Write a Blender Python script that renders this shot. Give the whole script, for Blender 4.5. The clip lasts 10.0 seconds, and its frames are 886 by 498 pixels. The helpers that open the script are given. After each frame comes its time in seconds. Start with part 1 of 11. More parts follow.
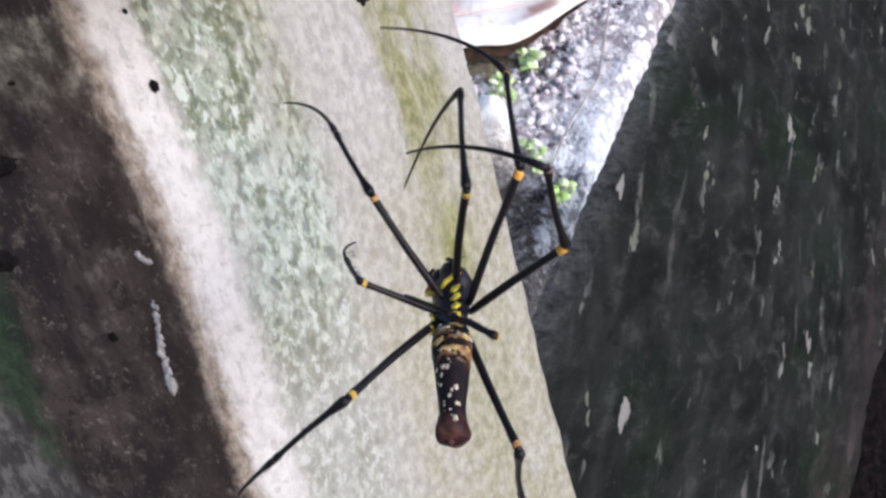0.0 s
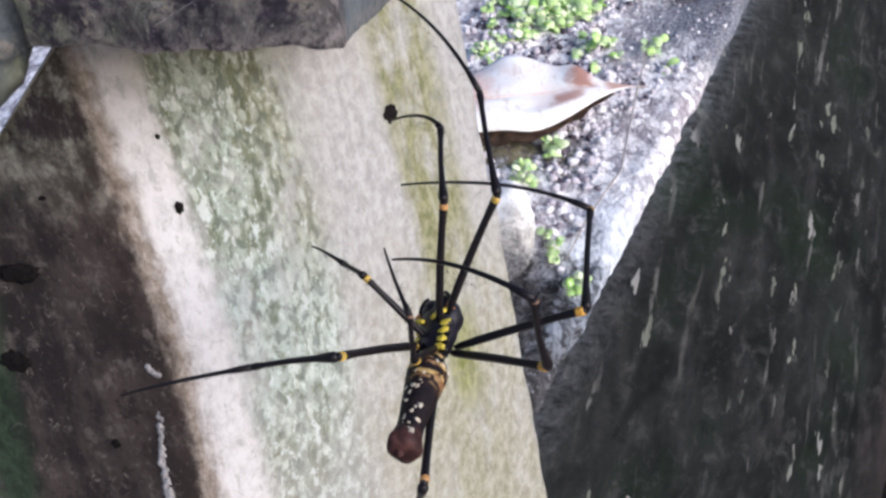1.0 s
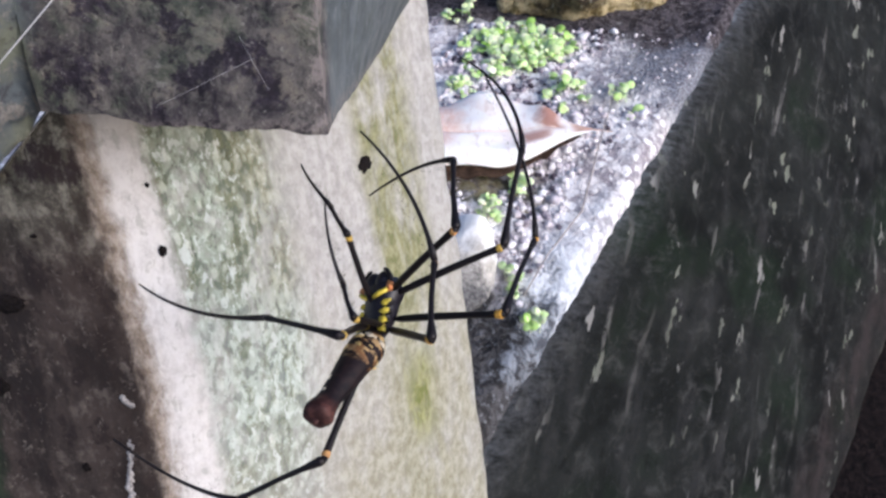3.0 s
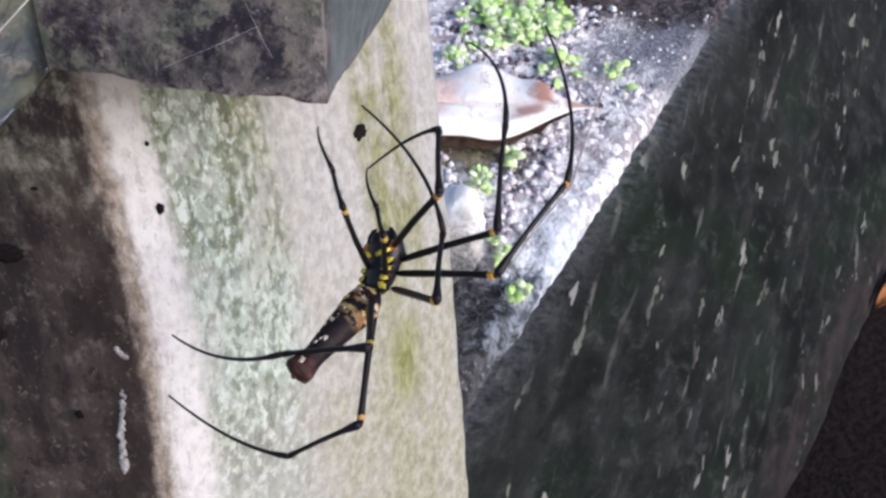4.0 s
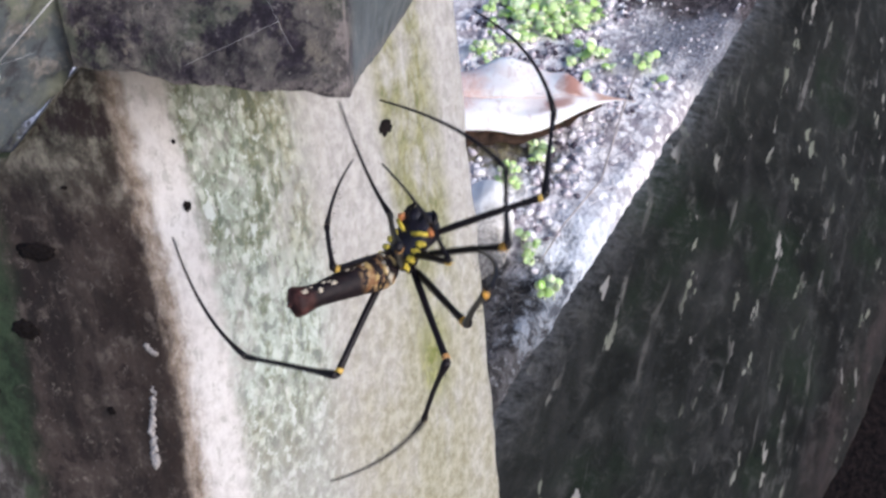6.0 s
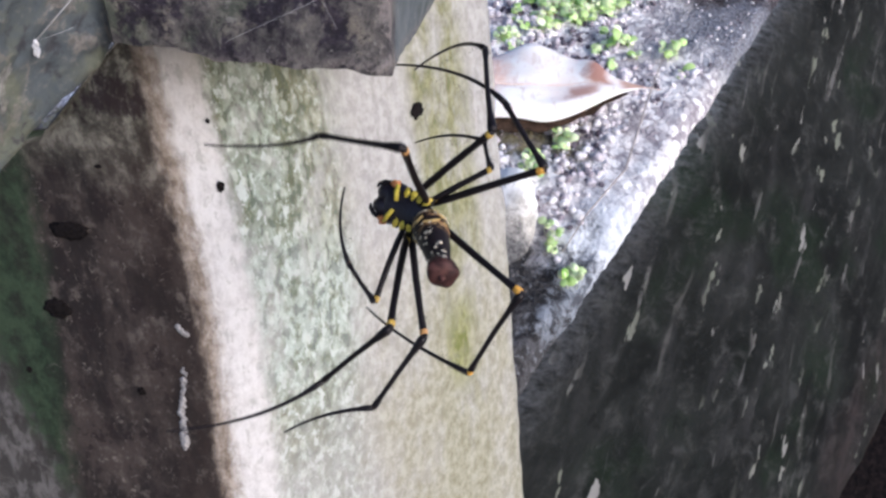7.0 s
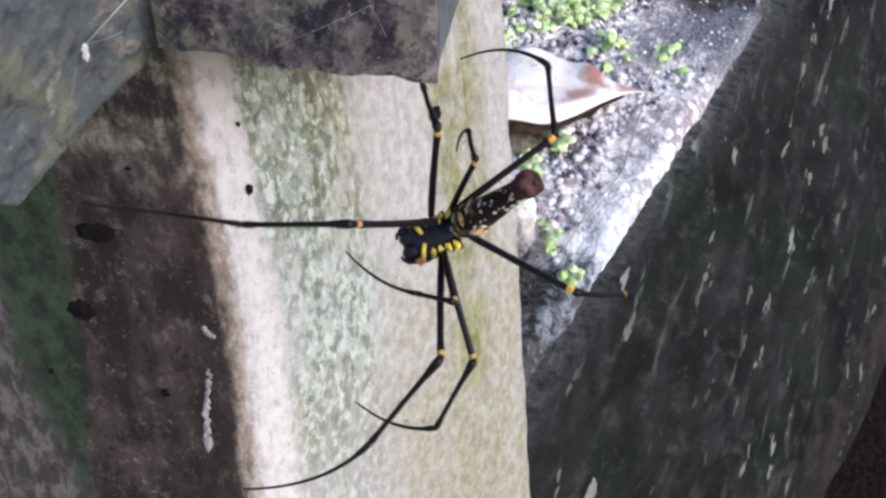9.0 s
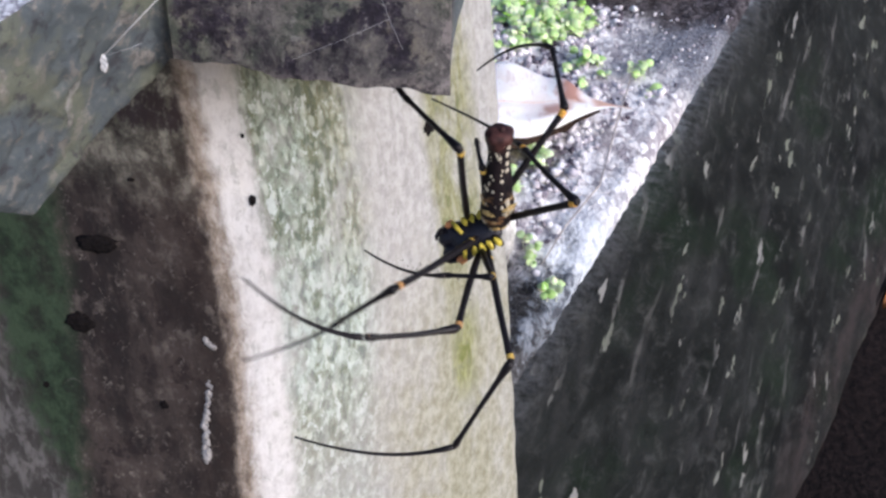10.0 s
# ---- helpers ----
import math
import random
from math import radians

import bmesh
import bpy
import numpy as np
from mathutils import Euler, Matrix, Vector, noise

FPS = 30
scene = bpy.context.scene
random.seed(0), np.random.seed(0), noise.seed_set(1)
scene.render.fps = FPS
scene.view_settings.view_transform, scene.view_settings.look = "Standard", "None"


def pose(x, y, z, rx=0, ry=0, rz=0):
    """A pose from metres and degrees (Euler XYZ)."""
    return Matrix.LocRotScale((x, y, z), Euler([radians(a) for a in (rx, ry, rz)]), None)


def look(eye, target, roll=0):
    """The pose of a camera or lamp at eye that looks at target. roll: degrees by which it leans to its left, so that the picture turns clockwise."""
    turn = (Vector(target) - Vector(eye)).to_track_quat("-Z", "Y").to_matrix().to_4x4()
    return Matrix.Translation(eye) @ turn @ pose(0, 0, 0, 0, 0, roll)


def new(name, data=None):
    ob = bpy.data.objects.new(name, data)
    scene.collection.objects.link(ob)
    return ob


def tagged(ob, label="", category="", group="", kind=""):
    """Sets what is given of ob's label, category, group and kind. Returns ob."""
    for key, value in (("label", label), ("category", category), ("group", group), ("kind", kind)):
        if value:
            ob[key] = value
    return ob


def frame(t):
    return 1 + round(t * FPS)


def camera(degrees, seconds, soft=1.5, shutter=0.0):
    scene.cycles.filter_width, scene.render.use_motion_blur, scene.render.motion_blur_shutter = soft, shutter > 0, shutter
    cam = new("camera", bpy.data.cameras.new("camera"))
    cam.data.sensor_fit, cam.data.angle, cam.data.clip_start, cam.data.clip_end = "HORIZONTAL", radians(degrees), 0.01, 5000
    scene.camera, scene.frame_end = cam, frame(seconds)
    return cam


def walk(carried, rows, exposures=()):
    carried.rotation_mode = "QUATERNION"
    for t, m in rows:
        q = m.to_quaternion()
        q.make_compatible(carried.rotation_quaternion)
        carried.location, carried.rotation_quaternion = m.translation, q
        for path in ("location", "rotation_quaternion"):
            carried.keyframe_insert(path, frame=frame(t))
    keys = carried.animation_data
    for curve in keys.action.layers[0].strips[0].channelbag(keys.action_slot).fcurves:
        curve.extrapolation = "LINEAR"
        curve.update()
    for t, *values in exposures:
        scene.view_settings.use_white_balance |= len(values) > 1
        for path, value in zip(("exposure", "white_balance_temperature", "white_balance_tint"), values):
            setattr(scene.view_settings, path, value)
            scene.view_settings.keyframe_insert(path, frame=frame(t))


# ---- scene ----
S_CLIP = 10.0
cam = camera(60.0, S_CLIP, soft=2.7, shutter=0.5)
PATH = [
    (0, pose(-0.0040, 0.0100, 0.5744, 63.546, 9.383, -1.108)),
    (0.3, pose(-0.0032, 0.0131, 0.5802, 63.881, 9.063, -0.009)),
    (0.5, pose(-0.0027, 0.0152, 0.5840, 63.501, 7.492, -0.124)),
    (0.7, pose(-0.0015, 0.0164, 0.5890, 64.805, 7.042, -0.764)),
    (1, pose(0.0004, 0.0182, 0.5965, 67.338, 6.098, 1.747)),
    (1.2, pose(0.0008, 0.0161, 0.5983, 67.296, 5.655, 0.920)),
    (1.5, pose(0.0013, 0.0130, 0.6011, 66.534, 4.996, 1.122)),
    (1.7, pose(0.0019, 0.0116, 0.6038, 67.916, 5.084, 2.573)),
    (2, pose(0.0028, 0.0095, 0.6079, 68.340, 3.733, 0.912)),
    (2.2, pose(0.0028, 0.0091, 0.6095, 68.439, 4.025, 1.601)),
    (2.5, pose(0.0029, 0.0085, 0.6119, 67.575, 2.559, 0.663)),
    (2.7, pose(0.0027, 0.0076, 0.6129, 68.124, 2.623, 0.483)),
    (3.8, pose(0.0016, 0.0028, 0.6182, 66.499, -0.675, 1.009)),
    (4, pose(0.0020, 0.0004, 0.6174, 65.812, -0.649, 0.755)),
    (4.2, pose(0.0014, 0.0002, 0.6183, 66.991, -0.005, 1.413)),
    (4.5, pose(0.0004, 0.0000, 0.6197, 67.993, -0.003, -0.002)),
    (4.7, pose(0.0010, 0.0004, 0.6201, 67.857, 0.334, 0.937)),
    (5, pose(0.0019, 0.0009, 0.6207, 68.387, 0.381, 1.056)),
    (5.2, pose(0.0027, 0.0009, 0.6197, 68.094, 0.809, 1.070)),
    (5.5, pose(0.0040, 0.0010, 0.6183, 66.970, 0.660, 1.634)),
    (5.7, pose(0.0037, 0.0014, 0.6174, 66.619, 0.810, 1.949)),
    (6, pose(0.0033, 0.0019, 0.6161, 65.560, 0.826, 2.613)),
    (6.2, pose(0.0021, 0.0022, 0.6156, 64.936, 0.514, 3.103)),
    (7.3, pose(-0.0048, 0.0039, 0.6129, 64.616, 0.686, 3.999)),
    (7.5, pose(-0.0060, 0.0042, 0.6124, 64.177, 0.808, 3.915)),
    (7.7, pose(-0.0060, 0.0035, 0.6134, 64.841, 0.514, 4.016)),
    (8, pose(-0.0061, 0.0025, 0.6150, 64.204, 0.004, 3.802)),
    (8.2, pose(-0.0071, 0.0021, 0.6154, 64.118, -0.057, 3.580)),
    (8.5, pose(-0.0087, 0.0014, 0.6160, 64.657, -0.302, 2.784)),
    (8.7, pose(-0.0116, 0.0011, 0.6160, 65.040, -0.018, 2.920)),
    (9, pose(-0.0160, 0.0006, 0.6160, 64.708, -0.297, 2.625)),
    (9.2, pose(-0.0182, -0.0004, 0.6162, 64.899, -0.382, 2.034)),
    (9.5, pose(-0.0216, -0.0020, 0.6164, 65.302, -1.002, 0.720)),
    (10, pose(-0.0262, -0.0034, 0.6161, 65.830, -1.137, 0.232)),
]
walk(cam, PATH, exposures=[(0.0, 0.21, 5780, 14), (10.0, 0.21, 5780, 14)])

# ---- light: hazy sun from the side, sky above
SUN_TO = Vector((0.72, -0.56, 0.31)).normalized()
world = bpy.data.worlds.new("world")
scene.world = world
world.use_nodes = True
wn = world.node_tree
sky = wn.nodes.new("ShaderNodeTexSky")
sky.sky_type = "NISHITA"
sky.sun_disc = False
sky.air_density = 0.8
sky.dust_density = 2.0
sky.sun_elevation = math.asin(SUN_TO.z)
sky.sun_rotation = math.atan2(SUN_TO.x, SUN_TO.y)
wn.links.new(sky.outputs[0], wn.nodes["Background"].inputs[0])
wn.nodes["Background"].inputs[1].default_value = 0.18
sun_data = bpy.data.lights.new("sun", "SUN")
sun_data.energy = 1.75
sun_data.angle = radians(36)
sun_data.color = (1.0, 0.98, 0.97)
sun = new("sun", sun_data)
sun.matrix_world = look(SUN_TO * 5, (0, 0, 0))


# ---- materials
class Mat:
    """A small writer of node materials."""

    def __init__(self, name, rough=0.8, metal=0.0, spec=0.5):
        self.m = bpy.data.materials.new(name)
        self.m.use_nodes = True
        self.t = self.m.node_tree
        self.b = self.t.nodes["Principled BSDF"]
        self.set("Roughness", rough)
        self.set("Metallic", metal)
        self.set("Specular IOR Level", spec)

    def set(self, key, value):
        if hasattr(value, "is_output"):
            self.t.links.new(value, self.b.inputs[key])
        else:
            self.b.inputs[key].default_value = value

    def node(self, kind, **plugs):
        n = self.t.nodes.new(kind)
        for k, v in plugs.items():
            s = n.inputs[int(k[1:])] if k[0] == "i" and k[1:].isdigit() else n.inputs[k]
            if hasattr(v, "is_output"):
                self.t.links.new(v, s)
            else:
                s.default_value = v
        return n

    def coords(self, kind="Object", scale=(1, 1, 1), turn=(0, 0, 0)):
        c = self.t.nodes.new("ShaderNodeTexCoord")
        m = self.t.nodes.new("ShaderNodeMapping")
        m.inputs["Scale"].default_value = scale
        m.inputs["Rotation"].default_value = turn
        self.t.links.new(c.outputs[kind], m.inputs["Vector"])
        return m.outputs[0]

    def noise(self, vec, scale, detail=4.0, rough=0.55, warp=0.0):
        return self.node("ShaderNodeTexNoise", Vector=vec, Scale=scale, Detail=detail, Roughness=rough, Distortion=warp).outputs[0]

    def cells(self, vec, scale):
        return self.node("ShaderNodeTexVoronoi", Vector=vec, Scale=scale).outputs["Distance"]

    def span(self, value, lo, hi, a=0.0, b=1.0):
        n = self.node("ShaderNodeMapRange", i0=value, i1=lo, i2=hi, i3=a, i4=b)
        n.interpolation_type = "SMOOTHSTEP"
        return n.outputs[0]

    def math(self, op, a, b=0.0):
        n = self.t.nodes.new("ShaderNodeMath")
        n.operation = op
        n.use_clamp = False
        for k, v in enumerate((a, b)):
            if hasattr(v, "is_output"):
                self.t.links.new(v, n.inputs[k])
            else:
                n.inputs[k].default_value = v
        return n.outputs[0]

    def mix(self, f, a, b):
        n = self.t.nodes.new("ShaderNodeMix")
        n.data_type = "RGBA"
        for k, v in ((0, f), (6, a), (7, b)):
            if hasattr(v, "is_output"):
                self.t.links.new(v, n.inputs[k])
            else:
                n.inputs[k].default_value = (*v, 1) if isinstance(v, tuple) and len(v) == 3 else v
        return n.outputs[2]

    def uv(self):
        c = self.t.nodes.new("ShaderNodeTexCoord")
        s = self.t.nodes.new("ShaderNodeSeparateXYZ")
        self.t.links.new(c.outputs["UV"], s.inputs[0])
        return s.outputs[0], s.outputs[1], c.outputs["UV"]

    def scaled(self, vec, sx, sy, sz=1.0):
        return self.node("ShaderNodeMapping", Vector=vec, Scale=(sx, sy, sz)).outputs[0]

    def bump(self, height, strength=0.4, distance=0.001):
        n = self.node("ShaderNodeBump", Height=height, Strength=strength, Distance=distance)
        self.set("Normal", n.outputs[0])


def plain(name, colour, rough=0.6, vary=0.25, scale=400.0, bump=0.2, spec=0.4, depth=0.0004):
    m = Mat(name, rough, 0.0, spec)
    v = m.coords()
    n = m.noise(v, scale, 5)
    big = m.noise(v, scale * 0.15, 3)
    dark = tuple(c * (1 - vary) for c in colour)
    light = tuple(min(1, c * (1 + vary)) for c in colour)
    c = m.mix(m.span(n, 0.3, 0.7), dark, light)
    c = m.mix(m.span(big, 0.35, 0.75, 0.0, 0.35), c, tuple(x * 0.6 for x in colour))
    m.set("Base Color", c)
    m.bump(n, bump, depth)
    return m.m


def pillar_material():
    """Old limewashed concrete: pale sunny side with algae bands, brown front with its shade painted in."""
    m = Mat("weathered_pillar", 0.85, 0.0, 0.25)
    u, v, uv = m.uv()
    grain = m.noise(uv, 900.0, 6, 0.65)
    mott = m.noise(m.scaled(uv, 1.0, 0.5), 230.0, 6, 0.68, 0.4)
    blot = m.noise(m.scaled(uv, 1.0, 0.42), 60.0, 6, 0.7, 0.2)
    run = m.noise(m.scaled(uv, 1.0, 0.08), 110.0, 5, 0.6)
    wide = m.noise(m.scaled(uv, 1.0, 0.3), 17.0, 3)
    drift = m.math("MULTIPLY", m.math("SUBTRACT", wide, 0.5), 0.022)
    us = m.math("ADD", u, drift)
    us = m.math("ADD", us, m.math("MULTIPLY", m.math("SUBTRACT", mott, 0.5), 0.014))
    speck = m.noise(m.scaled(uv, 1.0, 0.75), 430.0, 5, 0.7, 0.3)
    chunk = m.noise(m.scaled(uv, 1.0, 0.72), 250.0, 7, 0.74, 0.15)
    fleck = m.noise(m.scaled(uv, 1.0, 0.62), 300.0, 4, 0.65, 0.2)
    # limewash: grey-white, dirty in patches
    pale = m.mix(m.span(chunk, 0.34, 0.66), (0.288, 0.277, 0.262), (0.438, 0.426, 0.412))
    pale = m.mix(m.span(blot, 0.46, 0.68, 0.0, 0.5), pale, (0.385, 0.37, 0.335))
    pale = m.mix(m.span(run, 0.5, 0.70, 0.0, 0.35), pale, (0.34, 0.325, 0.285))
    pale = m.mix(m.span(fleck, 0.62, 0.70, 0.0, 0.45), pale, (0.19, 0.185, 0.15))
    pale = m.mix(m.span(speck, 0.58, 0.70, 0.0, 0.35), pale, (0.24, 0.23, 0.20))
    white = m.math("MULTIPLY", m.span(us, 0.019, 0.008), m.span(us, -0.006, 0.001))
    pale = m.mix(white, pale, m.mix(m.span(chunk, 0.35, 0.6), (0.45, 0.432, 0.42), (0.57, 0.552, 0.54)))
    # algae band: dense specks of grey-green, olive and lime white
    band = m.math("MULTIPLY", m.span(us, 0.010, 0.019), m.span(us, 0.068, 0.044))
    algae = m.mix(m.span(blot, 0.42, 0.60), (0.265, 0.315, 0.245), (0.135, 0.145, 0.085))
    algae = m.mix(m.span(chunk, 0.47, 0.63, 0.0, 0.8), algae, (0.45, 0.50, 0.44))
    algae = m.mix(m.span(mott, 0.50, 0.38, 0.0, 0.8), algae, (0.12, 0.14, 0.095))
    algae = m.mix(m.span(speck, 0.54, 0.66, 0.0, 0.75), algae, (0.10, 0.11, 0.075))
    algae = m.mix(m.span(fleck, 0.40, 0.32, 0.0, 0.8), algae, (0.60, 0.60, 0.57))
    bead = m.node("ShaderNodeTexVoronoi", Vector=m.scaled(uv, 1.0, 0.7), Scale=310.0, Randomness=1.0)
    tone = m.node("ShaderNodeSeparateColor", Color=bead.outputs["Color"]).outputs[0]
    bump_spot = m.math("MULTIPLY", m.span(m.math("ADD", bead.outputs["Distance"], m.math("MULTIPLY", m.math("SUBTRACT", speck, 0.5), 0.7)), 0.55, 0.25), m.span(tone, 0.5, 0.62))
    pits = m.math("MULTIPLY", m.span(m.math("ADD", bead.outputs["Distance"], m.math("MULTIPLY", m.math("SUBTRACT", speck, 0.5), 0.7)), 0.5, 0.2), m.span(tone, 0.26, 0.16))
    drop = m.noise(m.scaled(uv, 1.0, 0.62), 270.0, 4, 0.60, 0.3)
    algae = m.mix(m.span(drop, 0.545, 0.60, 0.0, 0.85), algae, (0.095, 0.115, 0.085))
    algae = m.mix(m.span(drop, 0.44, 0.39, 0.0, 0.8), algae, (0.56, 0.60, 0.57))
    algae = m.mix(m.math("MULTIPLY", bump_spot, 0.6), algae, (0.52, 0.55, 0.47))
    algae = m.mix(m.math("MULTIPLY", pits, 0.75), algae, (0.085, 0.095, 0.06))
    middle = m.math("MULTIPLY", m.span(v, 0.525, 0.505), m.span(v, 0.455, 0.480))
    algae = m.mix(m.math("MULTIPLY", middle, m.span(mott, 0.42, 0.56, 0.1, 0.7)), algae, (0.42, 0.47, 0.43))
    algae = m.mix(m.math("MULTIPLY", m.span(drop, 0.55, 0.59, 0.0, 0.7), middle), algae, (0.15, 0.17, 0.15))
    brown = m.math("MULTIPLY", m.math("MULTIPLY", m.span(us, 0.030, 0.046), m.span(v, 0.495, 0.52)), m.span(chunk, 0.40, 0.55, 0.1, 0.6))
    algae = m.mix(brown, algae, m.mix(m.span(drop, 0.45, 0.58), (0.30, 0.285, 0.20), (0.125, 0.115, 0.065)))
    band = m.math("MULTIPLY", band, m.span(v, 0.425, 0.485, 0.45, 1.0))
    patch = m.span(m.math("ADD", blot, m.math("MULTIPLY", chunk, 0.6)), 0.55, 0.86, 0.15, 1.0)
    pale = m.mix(m.span(drop, 0.585, 0.63, 0.0, 0.4), pale, (0.25, 0.25, 0.22))
    c = m.mix(m.math("MULTIPLY", band, patch), pale, algae)
    # olive run further round
    ub = m.math("ADD", u, m.math("MULTIPLY", m.math("SUBTRACT", us, u), 0.5))
    olive = m.math("MULTIPLY", m.span(ub, 0.089, 0.102), m.span(ub, 0.134, 0.121))
    olive = m.math("MULTIPLY", olive, m.span(m.math("ADD", m.math("MULTIPLY", run, 0.5), m.math("MULTIPLY", blot, 1.1)), 0.63, 0.92, 0.10, 1.0))
    c = m.mix(olive, c, m.mix(m.span(chunk, 0.36, 0.64), (0.135, 0.138, 0.058), (0.275, 0.268, 0.155)))
    stain = m.math("MULTIPLY", m.span(v, 0.51, 0.450, 0.0, 0.92), m.span(us, 0.045, 0.080))
    c = m.mix(m.math("MULTIPLY", stain, m.span(blot, 0.36, 0.58, 0.4, 1.0)), c, m.mix(m.span(chunk, 0.38, 0.62), (0.225, 0.215, 0.15), (0.36, 0.345, 0.275)))
    # green growth low on the sunny side
    gu = m.math("MULTIPLY", m.math("SUBTRACT", ub, 0.112), 90.0)
    gv = m.math("MULTIPLY", m.math("SUBTRACT", v, 0.447), 45.0)
    spot = m.math("ADD", m.math("SQRT", m.math("ADD", m.math("MULTIPLY", gu, gu), m.math("MULTIPLY", gv, gv))), m.math("MULTIPLY", m.math("SUBTRACT", blot, 0.5), 2.4))
    c = m.mix(m.math("MULTIPLY", m.span(spot, 1.1, 0.2), m.span(chunk, 0.34, 0.56, 0.5, 1.0)), c, m.mix(m.span(mott, 0.42, 0.6), (0.14, 0.15, 0.045), (0.27, 0.27, 0.12)))
    # front: brown and grey, one green run, coloured dark for the side's shade
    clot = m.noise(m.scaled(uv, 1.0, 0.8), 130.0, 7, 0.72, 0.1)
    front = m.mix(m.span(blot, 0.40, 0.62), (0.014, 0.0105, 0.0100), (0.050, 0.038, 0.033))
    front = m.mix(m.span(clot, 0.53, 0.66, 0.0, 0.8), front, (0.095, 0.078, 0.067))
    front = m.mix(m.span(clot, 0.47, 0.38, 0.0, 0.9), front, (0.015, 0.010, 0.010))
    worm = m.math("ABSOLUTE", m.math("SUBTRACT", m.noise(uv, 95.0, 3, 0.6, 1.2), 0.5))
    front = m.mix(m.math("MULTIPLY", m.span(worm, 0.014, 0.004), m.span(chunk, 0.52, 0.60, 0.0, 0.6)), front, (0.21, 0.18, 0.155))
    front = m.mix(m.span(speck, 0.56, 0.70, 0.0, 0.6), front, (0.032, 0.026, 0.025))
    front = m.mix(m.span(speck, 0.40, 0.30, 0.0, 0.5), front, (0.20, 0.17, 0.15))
    # olive and tan top, colour raised to offset the slab's shadow
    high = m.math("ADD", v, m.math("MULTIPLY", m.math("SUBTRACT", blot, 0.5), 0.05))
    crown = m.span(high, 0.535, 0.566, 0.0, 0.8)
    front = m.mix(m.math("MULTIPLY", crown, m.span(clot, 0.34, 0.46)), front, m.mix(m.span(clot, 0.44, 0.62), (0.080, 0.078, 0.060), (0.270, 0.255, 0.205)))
    # purple-black growth under the slab
    du = m.math("MULTIPLY", m.math("ADD", u, 0.0135), 80.0)
    dv = m.math("MULTIPLY", m.math("SUBTRACT", v, 0.5645), 150.0)
    off = m.math("ADD", m.math("SQRT", m.math("ADD", m.math("MULTIPLY", du, du), m.math("MULTIPLY", dv, dv))), m.math("MULTIPLY", m.math("SUBTRACT", mott, 0.5), 3.2))
    front = m.mix(m.math("MULTIPLY", m.span(off, 0.95, 0.55), m.span(speck, 0.62, 0.50, 0.3, 0.9)), front, (0.020, 0.012, 0.016))
    far = m.math("ADD", u, m.math("MULTIPLY", m.math("SUBTRACT", wide, 0.5), 0.012))
    far = m.math("ADD", far, m.math("MULTIPLY", m.math("SUBTRACT", clot, 0.5), 0.022))
    lean = m.math("ADD", far, m.math("MULTIPLY", m.math("SUBTRACT", 0.52, v), 0.094))
    edge = m.math("SUBTRACT", far, m.math("MULTIPLY", m.math("MAXIMUM", m.math("SUBTRACT", 0.480, v), 0.0), 0.30))
    green = m.math("MULTIPLY", m.span(lean, -0.0465, -0.054), m.span(edge, -0.081, -0.072))
    front = m.mix(m.math("MULTIPLY", green, m.span(clot, 0.34, 0.54, 0.45, 0.95)), front, m.mix(m.span(clot, 0.40, 0.60), (0.012, 0.024, 0.012), (0.034, 0.054, 0.029)))
    grey = m.span(edge, -0.070, -0.080)
    front = m.mix(m.math("MULTIPLY", grey, m.span(clot, 0.34, 0.48, 0.4, 1.0)), front, m.mix(m.span(mott, 0.42, 0.62), (0.042, 0.038, 0.035), (0.125, 0.116, 0.110)))
    # edge of the front's shade at the corner, painted from tan to brown
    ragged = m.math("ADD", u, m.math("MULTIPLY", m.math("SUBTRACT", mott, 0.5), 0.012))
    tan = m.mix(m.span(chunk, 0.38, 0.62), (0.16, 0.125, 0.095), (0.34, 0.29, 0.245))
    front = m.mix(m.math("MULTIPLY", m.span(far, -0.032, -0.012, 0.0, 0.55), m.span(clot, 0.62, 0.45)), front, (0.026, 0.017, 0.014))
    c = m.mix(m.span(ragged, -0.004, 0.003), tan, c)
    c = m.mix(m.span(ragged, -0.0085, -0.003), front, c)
    m.set("Base Color", c)
    m.bump(m.math("ADD", mott, m.math("MULTIPLY", grain, 0.5)), 0.5, 0.0007)
    return m.m


